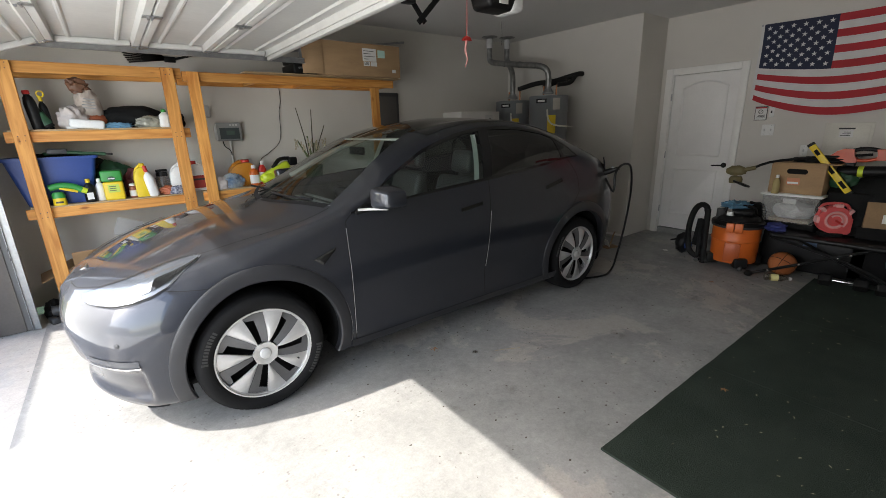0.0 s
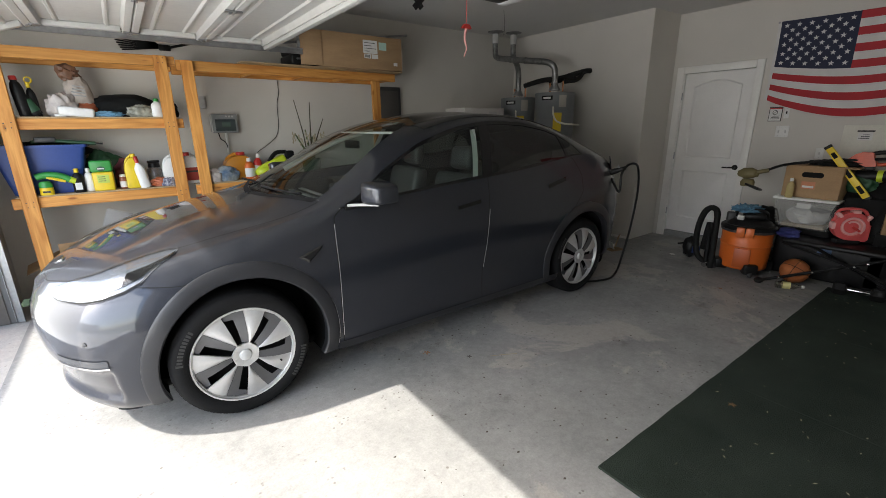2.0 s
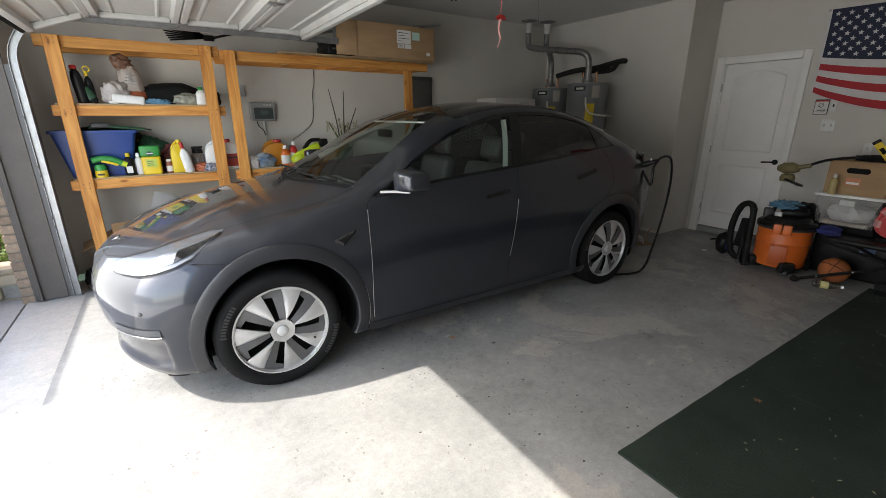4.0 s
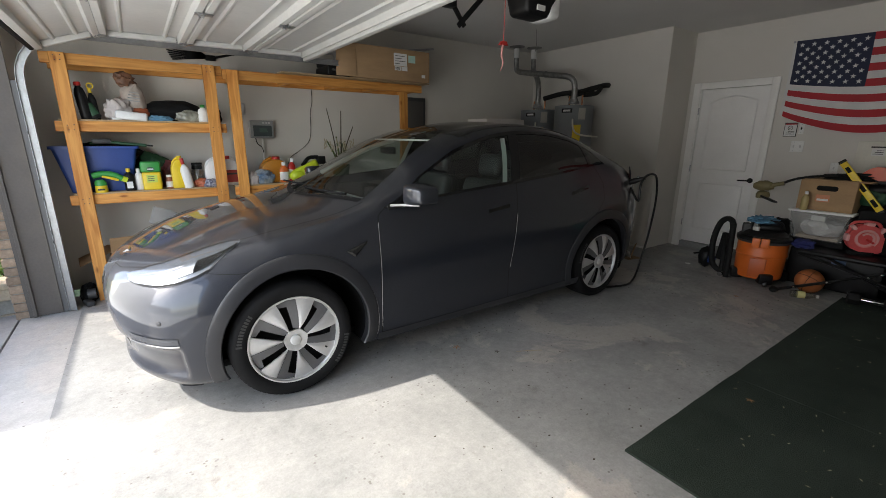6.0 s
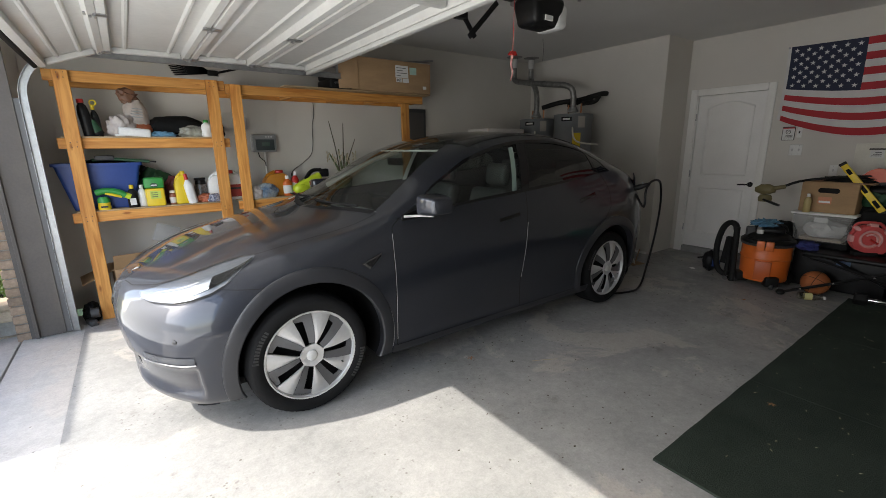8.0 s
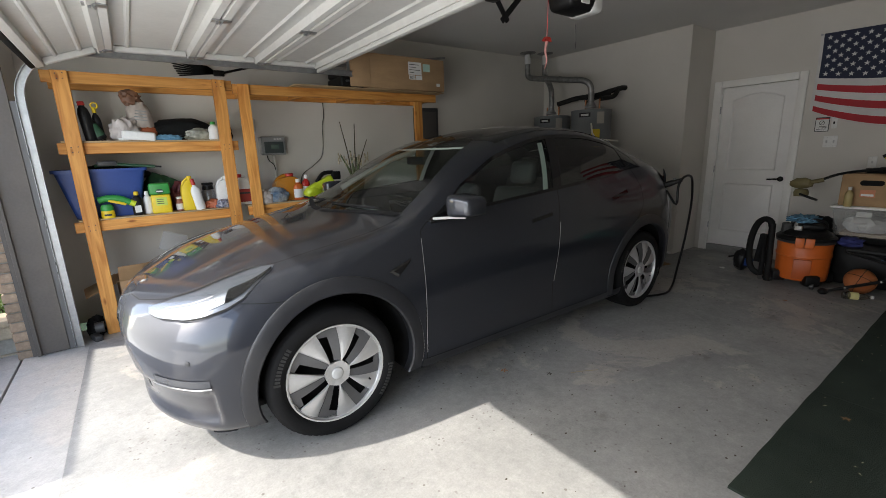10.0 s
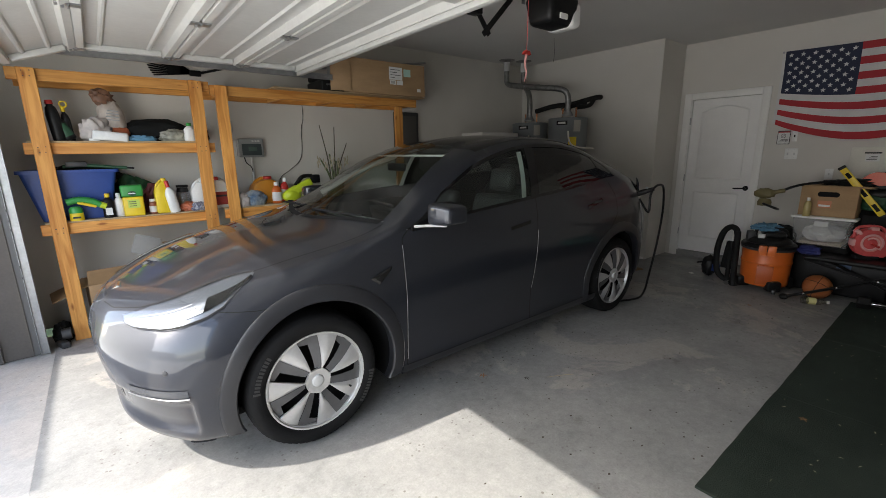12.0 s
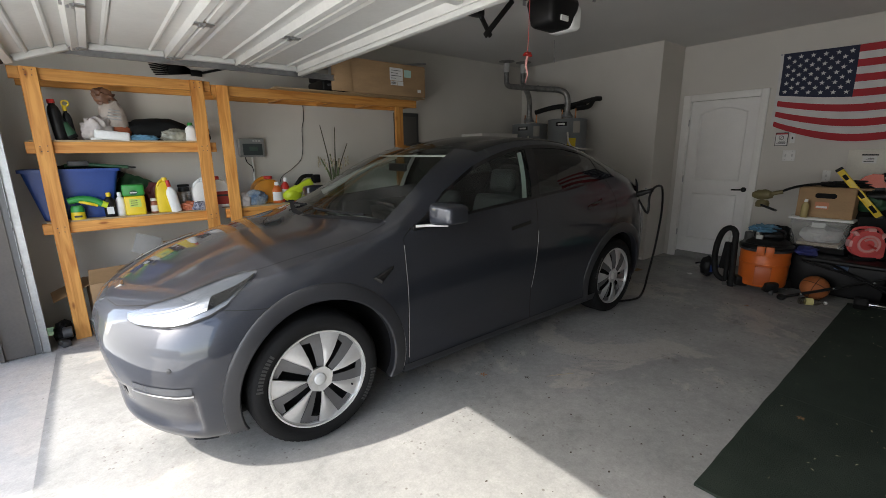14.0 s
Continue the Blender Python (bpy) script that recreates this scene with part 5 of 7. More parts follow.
# charging: raised flap, plug and cable
p = Vector(skin(11.55, 3.75, 0.004))
flap = part("charge_flap", moved(box(-0.06, 0.06, -0.006, 0.006, 0, 0.11, 0.004), pose(3.44, -0.80, 1.12, -18, 62, 20)), PAINT, car, "raised charge-port flap")
port = part("charge_port", lathe([(0, 0.01), (0.04, 0.01), (0.045, 0)], 20, at=(3.42, -0.80, 1.06), axis='y'), BLACK, car)
plug = thing("charging_cable", "black charging connector and cable plugged into car", "charging cable")
bm = lathe([(0, -0.02), (0.026, -0.02), (0.028, 0.05), (0.022, 0.10), (0.018, 0.15), (0, 0.155)], 16)
part("connector", moved(bm, pose(4.0, 2.50, 1.07, 70, 0, 15)), BLACK, plug)
part("release_button", moved(box(-0.008, 0.008, -0.01, 0.01, 0, 0.02, 0.003), pose(4.01, 2.42, 1.12)), GREY, plug)
bm = tube([(3.98, 2.47, 1.02), (3.96, 2.36, 0.9), (3.97, 2.36, 1.06), (4.05, 2.36, 1.14), (4.2, 2.37, 1.15), (4.33, 2.40, 1.08), (4.40, 2.42, 0.85), (4.38, 2.44, 0.5),
           (4.30, 2.45, 0.2), (4.15, 2.42, 0.03), (3.9, 2.40, 0.014), (3.6, 2.6, 0.014), (3.5, 3.0, 0.014)], 0.011, 8)
part("cable", bm, BLACK, plug)

# ---- timber shelving along the wall ----
shelf = thing("wooden_shelf", "open shelving of yellow pine studs, crowded with bottles", "shelf")
YF = 4.925
for x in (-0.50, 0.597):
    lumber("post", x, x + 0.103, YF, YF + 0.04, 0.0, 2.15, shelf)
for z0, xa, xb in ((2.065, -0.565, 0.765), (1.525, -0.555, 0.755), (0.892, -0.56, 0.665)):
    lumber("beam", xa, xb, YF + 0.0405, YF + 0.0785, z0, z0 + 0.087, shelf)
    lumber("rear_beam", xa, xb, 5.378, 5.418, z0, z0 + 0.087, shelf)
for z in (1.613, 0.980):
    bm = box(-0.53, 0.70, YF + 0.042, 5.375, z, z + 0.014, 0.002, 1)
    part("deck", bm, PLY, shelf, "plywood shelf deck")
for x in (-0.50, 0.597):
    for z in (1.56, 0.93, 2.11):
        for dx, dz in ((0.03, 0.015), (0.07, -0.02), (0.035, -0.022), (0.075, 0.02)):
            part("screw", lathe([(0, -0.0012), (0.0042, -0.0012), (0.0042, 0.001)], 8, at=(x + dx, YF, z + dz), axis='y'), DARKGREY, shelf)

loft = thing("wooden_loft_shelf", "high pine stud shelf frame carrying a carton", "shelf")
lumber("post", 0.805, 0.905, YF, YF + 0.04, 0.0, 2.125, loft)
lumber("post", 2.755, 2.855, YF, YF + 0.04, 0.0, 2.035, loft)
lumber("beam", 0.77, 3.09, YF + 0.0405, YF + 0.0785, 2.04, 2.128, loft)
lumber("rear_beam", 0.77, 3.09, 5.375, 5.414, 2.04, 2.128, loft)
for x in (0.86, 1.40, 1.95, 2.45, 2.96):
    lumber("joist", x, x + 0.038, YF + 0.079, 5.374, 2.04, 2.127, loft)
part("deck", box(1.3, 3.1, 4.80, 5.40, 2.1285, 2.138, 0.002, 1), PLY, loft, "thin plywood deck")
lumber("low_beam", 0.77, 2.4, YF + 0.0405, YF + 0.0785, 0.892, 0.979, loft)
part("low_deck", box(0.77, 2.4, YF + 0.03, 5.40, 0.98, 0.994, 0.002, 1), PLY, loft)


# ---- wall fittings by the shelves ----
ctl = thing("sprinkler_controller", "grey sprinkler controller box on the wall", "controller")
part("case", box(1.06, 1.31, 5.345, 5.42, 1.47, 1.665, 0.01, 3), GREY, ctl)
part("door_panel", box(1.085, 1.285, 5.338, 5.3455, 1.49, 1.61, 0.004), plain("cover_teal", (0.055, 0.075, 0.078), 0.35), ctl, "dark teal cover")
part("display", box(1.15, 1.235, 5.3345, 5.3385, 1.535, 1.58, 0.002), plain("display_grey", (0.12, 0.17, 0.15), 0.2), ctl)
for i in range(3):
    part("button", box(1.19 + i * 0.03, 1.21 + i * 0.03, 5.341, 5.346, 1.63, 1.648, 0.002), LIGHTGREY, ctl)
part("side_vent", box(1.045, 1.061, 5.36, 5.41, 1.48, 1.655, 0.004), LIGHTGREY, ctl)
part("conduit", tube([(1.185, 5.39, 1.47), (1.185, 5.39, 1.0)], 0.012, 10), WHITE, ctl, "white plastic conduit")
part("cable", tube([(1.11, 5.385, 1.47), (1.12, 5.36, 1.41), (1.17, 5.37, 1.36), (1.19, 5.40, 1.25)], 0.005, 6), BLACK, ctl)
sb = thing("outlet_box", "light grey outlet box on the wall", "outlet")
part("box", box(0.925, 1.03, 5.385, 5.42, 1.72, 1.845, 0.008), LIGHTGREY, sb)
part("cover", box(0.935, 1.02, 5.379, 5.3855, 1.735, 1.83, 0.004), LIGHTGREY, sb)
pc = thing("power_cord", "thin black power cord hanging down the wall", "cord")
part("wire", tube([(1.80, 5.412, 2.10), (1.80, 5.412, 1.9), (1.77, 5.412, 1.78), (1.76, 5.412, 1.55), (1.72, 5.412, 1.42), (1.60, 5.41, 1.32), (1.47, 5.405, 1.22), (1.45, 5.40, 1.0)], 0.0032, 6), BLACK, pc)
bp = thing("breaker_panel", "dark grey electrical panel on the wall", "electrical panel")
part("cabinet", box(3.03, 3.41, 5.375, 5.42, 1.35, 2.02, 0.006), DARKGREY, bp)
part("panel_door", box(3.07, 3.37, 5.368, 5.3755, 1.42, 1.97, 0.004), plain("panel_grey", (0.085, 0.08, 0.075), 0.5), bp)

rake = thing("leaf_rake", "black plastic leaf rake hung high on the wall", "rake")
for i in range(13):
    t = i / 12
    x0 = 0.74
    part("tine", moved(box(0, 0.40 - 0.12 * abs(t - 0.5), -0.003, 0.003, -0.006, 0.006), pose(x0, 5.405, 2.28, 0, -170 + t * 40 - 20 + 3)), BLACK, rake)
part("head", box(0.70, 0.80, 5.395, 5.415, 2.255, 2.31, 0.006), BLACK, rake)
part("stick", tube([(0.78, 5.405, 2.285), (1.75, 5.40, 2.56)], 0.012, 8), BLACK, rake)
fp = thing("metal_pole", "slim grey metal pole lying behind the carton", "pole")
part("rod", tube([(1.7, 5.33, 2.40), (3.5, 5.31, 2.655)], 0.014, 8), GALV, fp)

# ---- carton and black case on the high shelf ----
carton = thing("carton", "brown cardboard carton with white shipping labels on loft shelf", "carton")
CX0, CX1, CY0, CY1, CZ0, CZ1 = 2.09, 3.065, 4.745, 5.28, 2.139, 2.485
part("body", box(CX0, CX1, CY0, CY1, CZ0, CZ1, 0.006), CARDBOARD, carton)
part("flap", moved(box(0, 0.22, 0, 0.006, 0, 0.338, 0.002), pose(CX0 + 0.004, CY0 - 0.003, CZ0 + 0.004, 0, 0, 167)), CARDBOARD, carton)
part("label", box(2.57, 2.745, CY0 - 0.0015, CY0 - 0.0002, 2.30, 2.435), PAPER, carton, "white printed shipping label")
part("label", box(2.765, 2.86, CY0 - 0.0015, CY0 - 0.0002, 2.345, 2.425), plain("pale_green_paper", (0.42, 0.62, 0.55), 0.8), carton)
part("label", box(2.58, 2.66, CY0 - 0.0015, CY0 - 0.0002, 2.25, 2.295), PAPER, carton)
part("label", box(2.67, 2.75, CY0 - 0.0015, CY0 - 0.0002, 2.25, 2.295), PAPER, carton)
part("label", box(2.95, 3.0, CY0 - 0.0015, CY0 - 0.0002, 2.19, 2.225), PAPER, carton)
for k in range(4):
    part("print_bar", box(2.585, 2.585 + (0.13, 0.09, 0.14, 0.06)[k], CY0 - 0.0022, CY0 - 0.0014, 2.405 - k * 0.028, 2.411 - k * 0.028), INK, carton)
for k in range(5):
    part("barcode_bar", box(2.59 + k * 0.012, 2.596 + k * 0.012, CY0 - 0.0022, CY0 - 0.0014, 2.258, 2.288), INK, carton)
part("tape", box(CX0 + 0.01, CX1 - 0.01, (CY0 + CY1) / 2 - 0.03, (CY0 + CY1) / 2 + 0.03, CZ1, CZ1 + 0.001), plain("packing_tape", (0.45, 0.33, 0.18), 0.25), carton)
case = thing("tool_case", "black moulded plastic tool case on loft shelf", "case")
part("body", box(1.80, 2.06, 4.83, 5.22, 2.139, 2.25, 0.02, 3), BLACK, case)
part("lid", moved(box(-0.12, 0.12, -0.18, 0.18, 0, 0.07, 0.018, 3), pose(1.93, 5.03, 2.255, 4, -6)), BLACK, case)
part("grip", tube([(1.86, 4.83, 2.2), (1.86, 4.80, 2.2), (2.0, 4.80, 2.2), (2.0, 4.83, 2.2)], 0.01, 8), DARKGREY, case)

# ---- things on the shelves ----
def bottle(name, label, x, y, z, r, h, body, cap, depth=0.6, neck=0.35, tilt=(0, 0), label_mat=None, turn=0, cap_h=0.16, spout=False, category="bottle"):
    """A moulded bottle: shouldered body, neck, screw cap, and a printed label where it has one."""
    ob = thing(name, label, category, pose(x, y, z, tilt[0], tilt[1], turn))
    hb = h * (1 - cap_h)
    prof = [(0, 0), (r * 0.88, 0), (r, h * 0.03), (r, hb * 0.72), (r * 0.93, hb * 0.80), (r * (neck + 0.25), hb * 0.92), (r * neck, hb * 0.96), (r * neck, hb)]
    part("body", lathe(prof, 20, squash=depth), body, ob)
    part("cap", lathe([(0, h), (r * neck * 1.0, h), (r * neck * 1.15, h - 0.004), (r * neck * 1.2, hb), (0, hb)], 16), cap, ob)
    if label_mat:
        part("label", lathe([(r * 1.008, h * 0.12), (r * 1.012, h * 0.13), (r * 1.012, hb * 0.62), (r * 1.008, hb * 0.63)], 20, squash=depth), label_mat, ob)
    if spout:
        part("trigger", box(-r * 1.1, r * 0.5, -0.012, 0.012, h * 0.97, h * 1.04, 0.006), cap, ob)
    return ob


def jug(name, label, x, y, z, w, d, h, body, cap, label_mat=None, turn=0, tilt=0, category="jug"):
    """A handled jug: slab-sided, sloping shoulder, hollow grip and cap."""
    ob = thing(name, label, category, pose(x, y, z, 0, tilt, turn))
    out = [(-w / 2, 0.004), (-w / 2 + 0.006, 0), (w / 2 - 0.006, 0), (w / 2, 0.006), (w / 2, h * 0.58), (w * 0.42, h * 0.72), (w * 0.2, h * 0.86), (-w * 0.08, h * 0.9), (-w * 0.3, h * 0.88), (-w * 0.46, h * 0.78), (-w / 2, h * 0.66)]
    bm = prism(out, -d / 2, d / 2)
    bmesh.ops.bevel(bm, geom=bm.edges[:], offset=min(w, d) * 0.09, segments=2, affect='EDGES', profile=0.5)
    part("body", bm, body, ob)
    part("grip", tube([(w * 0.40, 0, h * 0.60), (w * 0.30, 0, h * 0.80), (w * 0.02, 0, h * 0.94)], w * 0.085, 8), body, ob)
    part("cap", lathe([(0, h * 1.0), (w * 0.15, h), (w * 0.17, h * 0.985), (w * 0.17, h * 0.88), (0, h * 0.88)], 16, at=(-w * 0.16, 0, 0)), cap, ob)
    if label_mat:
        part("label", box(-w * 0.40, w * 0.40, -d / 2 - 0.002, -d / 2 - 0.0005, h * 0.1, h * 0.52), label_mat, ob)
        part("print_bar", box(-w * 0.3, w * 0.3, -d / 2 - 0.003, -d / 2 - 0.002, h * 0.36, h * 0.42), INK, ob)
    return ob


def bag(name, label, x, y, z, size, mat, seed, rough=0.18, flat=0.45, category="bag", turn=0, freq=2.2, extra=None):
    bm = lump(size, (0, 0, size[2] * (1 - flat)), rough, seed, 4, freq, flat)
    ob = solid(name, bm, mat, label, category, pose(x, y, z, 0, 0, turn), angle=70)
    return ob


LOW, HIGH = 0.994, 1.627
YFACE = 5.02
# blue tub with gear heaped in it
tub = thing("storage_tub", "deep blue plastic storage tub, lidless, on the shelf", "storage tub")
bm = bmesh.new()
rings = []
for (x0, x1, y0, y1, z) in ((-0.545, -0.10, 5.06, 5.34, LOW), (-0.625, -0.02, 5.02, 5.36, 1.375), (-0.645, 0.0, 5.005, 5.368, 1.375), (-0.645, 0.0, 5.005, 5.368, 1.40), (-0.62, -0.025, 5.025, 5.355, 1.40), (-0.545, -0.11, 5.07, 5.33, LOW + 0.012)):
    n = 6
    ring = []
    r = 0.03
    for cx, cy, a0 in ((x1 - r, y1 - r, 0), (x0 + r, y1 - r, 90), (x0 + r, y0 + r, 180), (x1 - r, y0 + r, 270)):
        for k in range(n):
            a = radians(a0 + 90 * k / (n - 1))
            ring.append(bm.verts.new((cx + r * math.cos(a), cy + r * math.sin(a), z)))
    rings.append(ring)
for a, b in zip(rings, rings[1:]):
    for i in range(len(a)):
        bm.faces.new((a[i], a[(i + 1) % len(a)], b[(i + 1) % len(b)], b[i]))
bm.faces.new(rings[0][::-1])
bm.faces.new(rings[-1])
part("body", bm, BLUE, tub)
bag("cable_heap", "dark coiled hoses and straps heaped in the blue tub", -0.27, 5.19, 1.30, (0.26, 0.14, 0.085), BAGCLOTH, 5, 0.35, 0.5, "hose", freq=4)
gun = thing("spray_lance", "dark green spray lance lying on the tub", "spray lance")
part("tube", tube([(-0.36, 5.08, 1.425), (-0.22, 5.07, 1.432), (-0.05, 5.05, 1.415), (0.06, 5.04, 1.405)], 0.014, 8), DKGREEN, gun)
part("tip", tube([(0.06, 5.04, 1.405), (0.11, 5.035, 1.40)], 0.008, 8), BLACK, gun)
part("block", box(-0.34, -0.20, 5.05, 5.10, 1.42, 1.465, 0.012), DARKGREY, gun)
# lower shelf, front row
hs = thing("hose_sprayer", "green and yellow hose-end sprayer bottle on the shelf", "sprayer", pose(-0.33, 4.985, LOW))
part("bottle", lathe([(0, 0), (0.045, 0), (0.048, 0.01), (0.045, 0.07), (0.035, 0.09), (0.03, 0.10)], 20, squash=0.7), YELLOW, hs, "yellow-labelled bottle")
part("collar", lathe([(0.046, 0.062), (0.046, 0.09), (0.032, 0.112), (0, 0.115)], 20, squash=0.75), GREEN, hs)
part("barrel", tube([(-0.05, 0, 0.15), (0.03, 0, 0.165), (0.11, 0, 0.15), (0.165, 0, 0.115)], 0.027, 12), GREEN, hs)
part("trigger", tube([(0.02, -0.01, 0.145), (0.08, -0.015, 0.125), (0.135, -0.01, 0.105)], 0.012, 8), YELLOW, hs)
part("nozzle", tube([(0.155, 0, 0.122), (0.20, 0, 0.10)], 0.026, 12), LIME, hs)
part("print_bar", box(-0.025, 0.025, -0.036, -0.034, 0.02, 0.035), INK, hs)
bottle("oil_bottle", "black bottle with yellow cap and white label", -0.115, 5.0, LOW, 0.042, 0.205, BLACK, YELLOW, 0.6, 0.36)
solid("bottle_label", box(-0.14, -0.093, 4.972, 4.974, LOW + 0.025, LOW + 0.085), PAPER, "white paper label on black bottle", "label")
bottle("white_bottle", "plain white plastic bottle on the shelf", -0.04, 5.03, LOW, 0.034, 0.20, WHITE, WHITE, 0.8, 0.4)
tin = thing("plant_food_tub", "yellow tub with green lid, plant food", "tub", pose(0.062, 5.01, LOW, 0, 0, -4))
part("body", box(-0.075, 0.075, -0.05, 0.05, 0, 0.165, 0.014, 3), YELLOW, tin)
part("lid", box(-0.08, 0.08, -0.055, 0.055, 0.166, 0.265, 0.016, 3), GREEN, tin)
part("badge", lathe([(0, -0.002), (0.03, -0.002), (0.03, 0.001)], 20, at=(0, -0.0555, 0.195), axis='y', squash=0.7), DKGREEN, tin)
part("badge_bar", box(-0.024, 0.024, -0.059, -0.0576, 0.19, 0.2), PAPER, tin)
part("label_panel", box(-0.04, 0.045, -0.0515, -0.0502, 0.07, 0.14), plain("lime_print", (0.5, 0.62, 0.1), 0.5), tin)
for k in range(3):
    part("print_bar", box(-0.03, 0.02, -0.0525, -0.0514, 0.085 + k * 0.018, 0.091 + k * 0.018), INK, tin)
bag("green_bag", "dark green bag folded behind the bottles", 0.10, 5.27, LOW, (0.16, 0.09, 0.24), DKGREEN, 11, 0.25, 0.6)
bottle("spray_can", "small brown and white can", 0.20, 5.03, LOW, 0.03, 0.13, plain("brown_print", (0.28, 0.09, 0.05), 0.4), WHITE, 1.0, 0.7, label_mat=PAPER, category="can")
jug("yellow_jug", "bright yellow handled jug on the shelf", 0.285, 5.03, LOW, 0.125, 0.09, 0.31, YELLOW, YELLOW, turn=184)
bottle("bleach_bottle", "white bottle with red spray cap", 0.365, 4.99, LOW, 0.042, 0.29, WHITE, RED, 0.7, 0.34, tilt=(0, -9), cap_h=0.2)
jar = thing("glass_jar", "clear jar with black pump lid", "jar", pose(0.46, 5.14, LOW))
part("body", lathe([(0, 0), (0.055, 0), (0.06, 0.02), (0.06, 0.15), (0.04, 0.18)], 20), CLEARPLASTIC, jar)
part("lid", lathe([(0, 0.21), (0.045, 0.21), (0.05, 0.18), (0.05, 0.17), (0, 0.17)], 16), BLACK, jar)
part("pump", box(-0.05, 0.05, -0.012, 0.012, 0.212, 0.235, 0.006), BLACK, jar)
bag("rag_pile", "crumpled red and dark rags", 0.49, 5.05, LOW, (0.09, 0.06, 0.05), SACKRED, 21, 0.4, 0.5, "rag", freq=4)
bag("checked_cloth", "blue and white checked cloth, crumpled", 0.555, 4.99, LOW, (0.06, 0.04, 0.05), material("checked_cloth", (0.55, 0.55, 0.6), 0.8, vary=0.4, scale=60, second=(0.03, 0.04, 0.12)), 22, 0.35, 0.5, "cloth", freq=4)
jug("white_jug", "large white plastic jug behind the post", 0.60, 5.10, LOW, 0.16, 0.10, 0.29, WHITE, WHITE, turn=180)
bag("box_of_packets", "red and black printed packets behind the bottles", 0.24, 5.20, LOW, (0.10, 0.08, 0.16), plain("printed_packets", (0.16, 0.03, 0.03), 0.5), 24, 0.3, 0.5, "packet")
jug("weed_killer_jug", "white jug with red label and grey trigger hose", 0.765, 5.09, LOW, 0.17, 0.12, 0.30, WHITE, RED, plain("red_label", (0.35, 0.04, 0.03), 0.5))
# upper shelf
bottle("motor_oil_bottle", "white and grey oil bottle", -0.455, 5.03, HIGH, 0.05, 0.26, LIGHTGREY, BLACK, 0.5, 0.3)
bottle("black_bottle", "tall black bottle with red cap", -0.335, 5.03, HIGH, 0.042, 0.31, BLACK, RED, 0.7, 0.5, tilt=(0, -5), cap_h=0.1)
bt = bottle("funnel_bottle", "black bottle with yellow ring pull", -0.27, 5.08, HIGH, 0.03, 0.27, BLACK, YELLOW, 0.8, 0.4, tilt=(0, -4))
part("ring", moved(tube([(0.022 * math.cos(k * 0.63), 0, 0.022 * math.sin(k * 0.63)) for k in range(11)], 0.006, 6), Matrix.Translation((0.01, 0, 0.285))), YELLOW, bt)
bottle("green_oil_bottle", "black bottle with green print, lying tilted", -0.27, 5.04, HIGH + 0.01, 0.045, 0.24, BLACK, BLACK, 0.55, 0.4, tilt=(0, -27), label_mat=DKGREEN)
bag("white_bag", "crumpled translucent white plastic bag", -0.10, 5.10, HIGH, (0.105, 0.09, 0.125), BAGWHITE, 31, 0.3, 0.4, freq=3)
sack = thing("feed_sack", "upright orange and white printed sack, top twisted", "sack", pose(0.02, 5.16, HIGH))
part("body", lump((0.10, 0.075, 0.20), (0, 0, 0.15), 0.16, 33, 4, 2.5, 0.3), SACK, sack)
part("base_print", lump((0.108, 0.082, 0.065), (0.016, -0.003, 0.075), 0.12, 34, 3, 2.5, 0.3), SACKRED, sack)
part("top", lump((0.075, 0.05, 0.075), (-0.045, 0, 0.36), 0.4, 35, 3, 3.5), material("sack_top", (0.24, 0.11, 0.06), 0.5, vary=0.3, scale=12), sack)
for k in range(4):
    part("print_bar", moved(box(-0.05 + 0.008 * k, 0.05, -0.001, 0.001, 0, 0.009), pose(0.0, -0.079, 0.17 + k * 0.025, 0, 6)), GREY, sack)
wb = thing("white_carton", "white flat plastic bottle lying on its side", "bottle", pose(-0.015, 4.99, HIGH + 0.03, 0, 6))
part("body", box(-0.12, 0.12, -0.03, 0.03, -0.03, 0.045, 0.018, 3), WHITE, wb)
solid("paper_tag", box(-0.16, -0.09, 4.975, 5.0, HIGH + 0.001, HIGH + 0.02, 0.003), PAPER, "small white paper packet on shelf edge", "packet")
bag("duffel_bag", "black nylon duffel bag on the upper shelf", 0.33, 5.20, HIGH, (0.29, 0.13, 0.115), BAGCLOTH, 36, 0.14, 0.25)
bag("blue_rag", "blue grey rags below the duffel bag", 0.20, 5.01, HIGH, (0.10, 0.03, 0.03), SKYBLUE, 37, 0.45, 0.5, "rag", freq=5)
bag("clear_bag", "clear plastic bag with pale contents", 0.445, 5.03, HIGH, (0.11, 0.055, 0.065), material("cling_plastic", (0.5, 0.5, 0.42), 0.18, vary=0.3, scale=10, bump=0.6, fine=16), 38, 0.3, 0.4, freq=3.5)
bottle("white_flask", "white plastic flask behind the post", 0.565, 5.0, HIGH, 0.045, 0.16, WHITE, GREEN, 0.6, 0.4)
bag("dark_sack", "dark bag behind the shelf post", 0.68, 5.13, HIGH, (0.06, 0.1, 0.10), BAGCLOTH, 39, 0.25, 0.4)
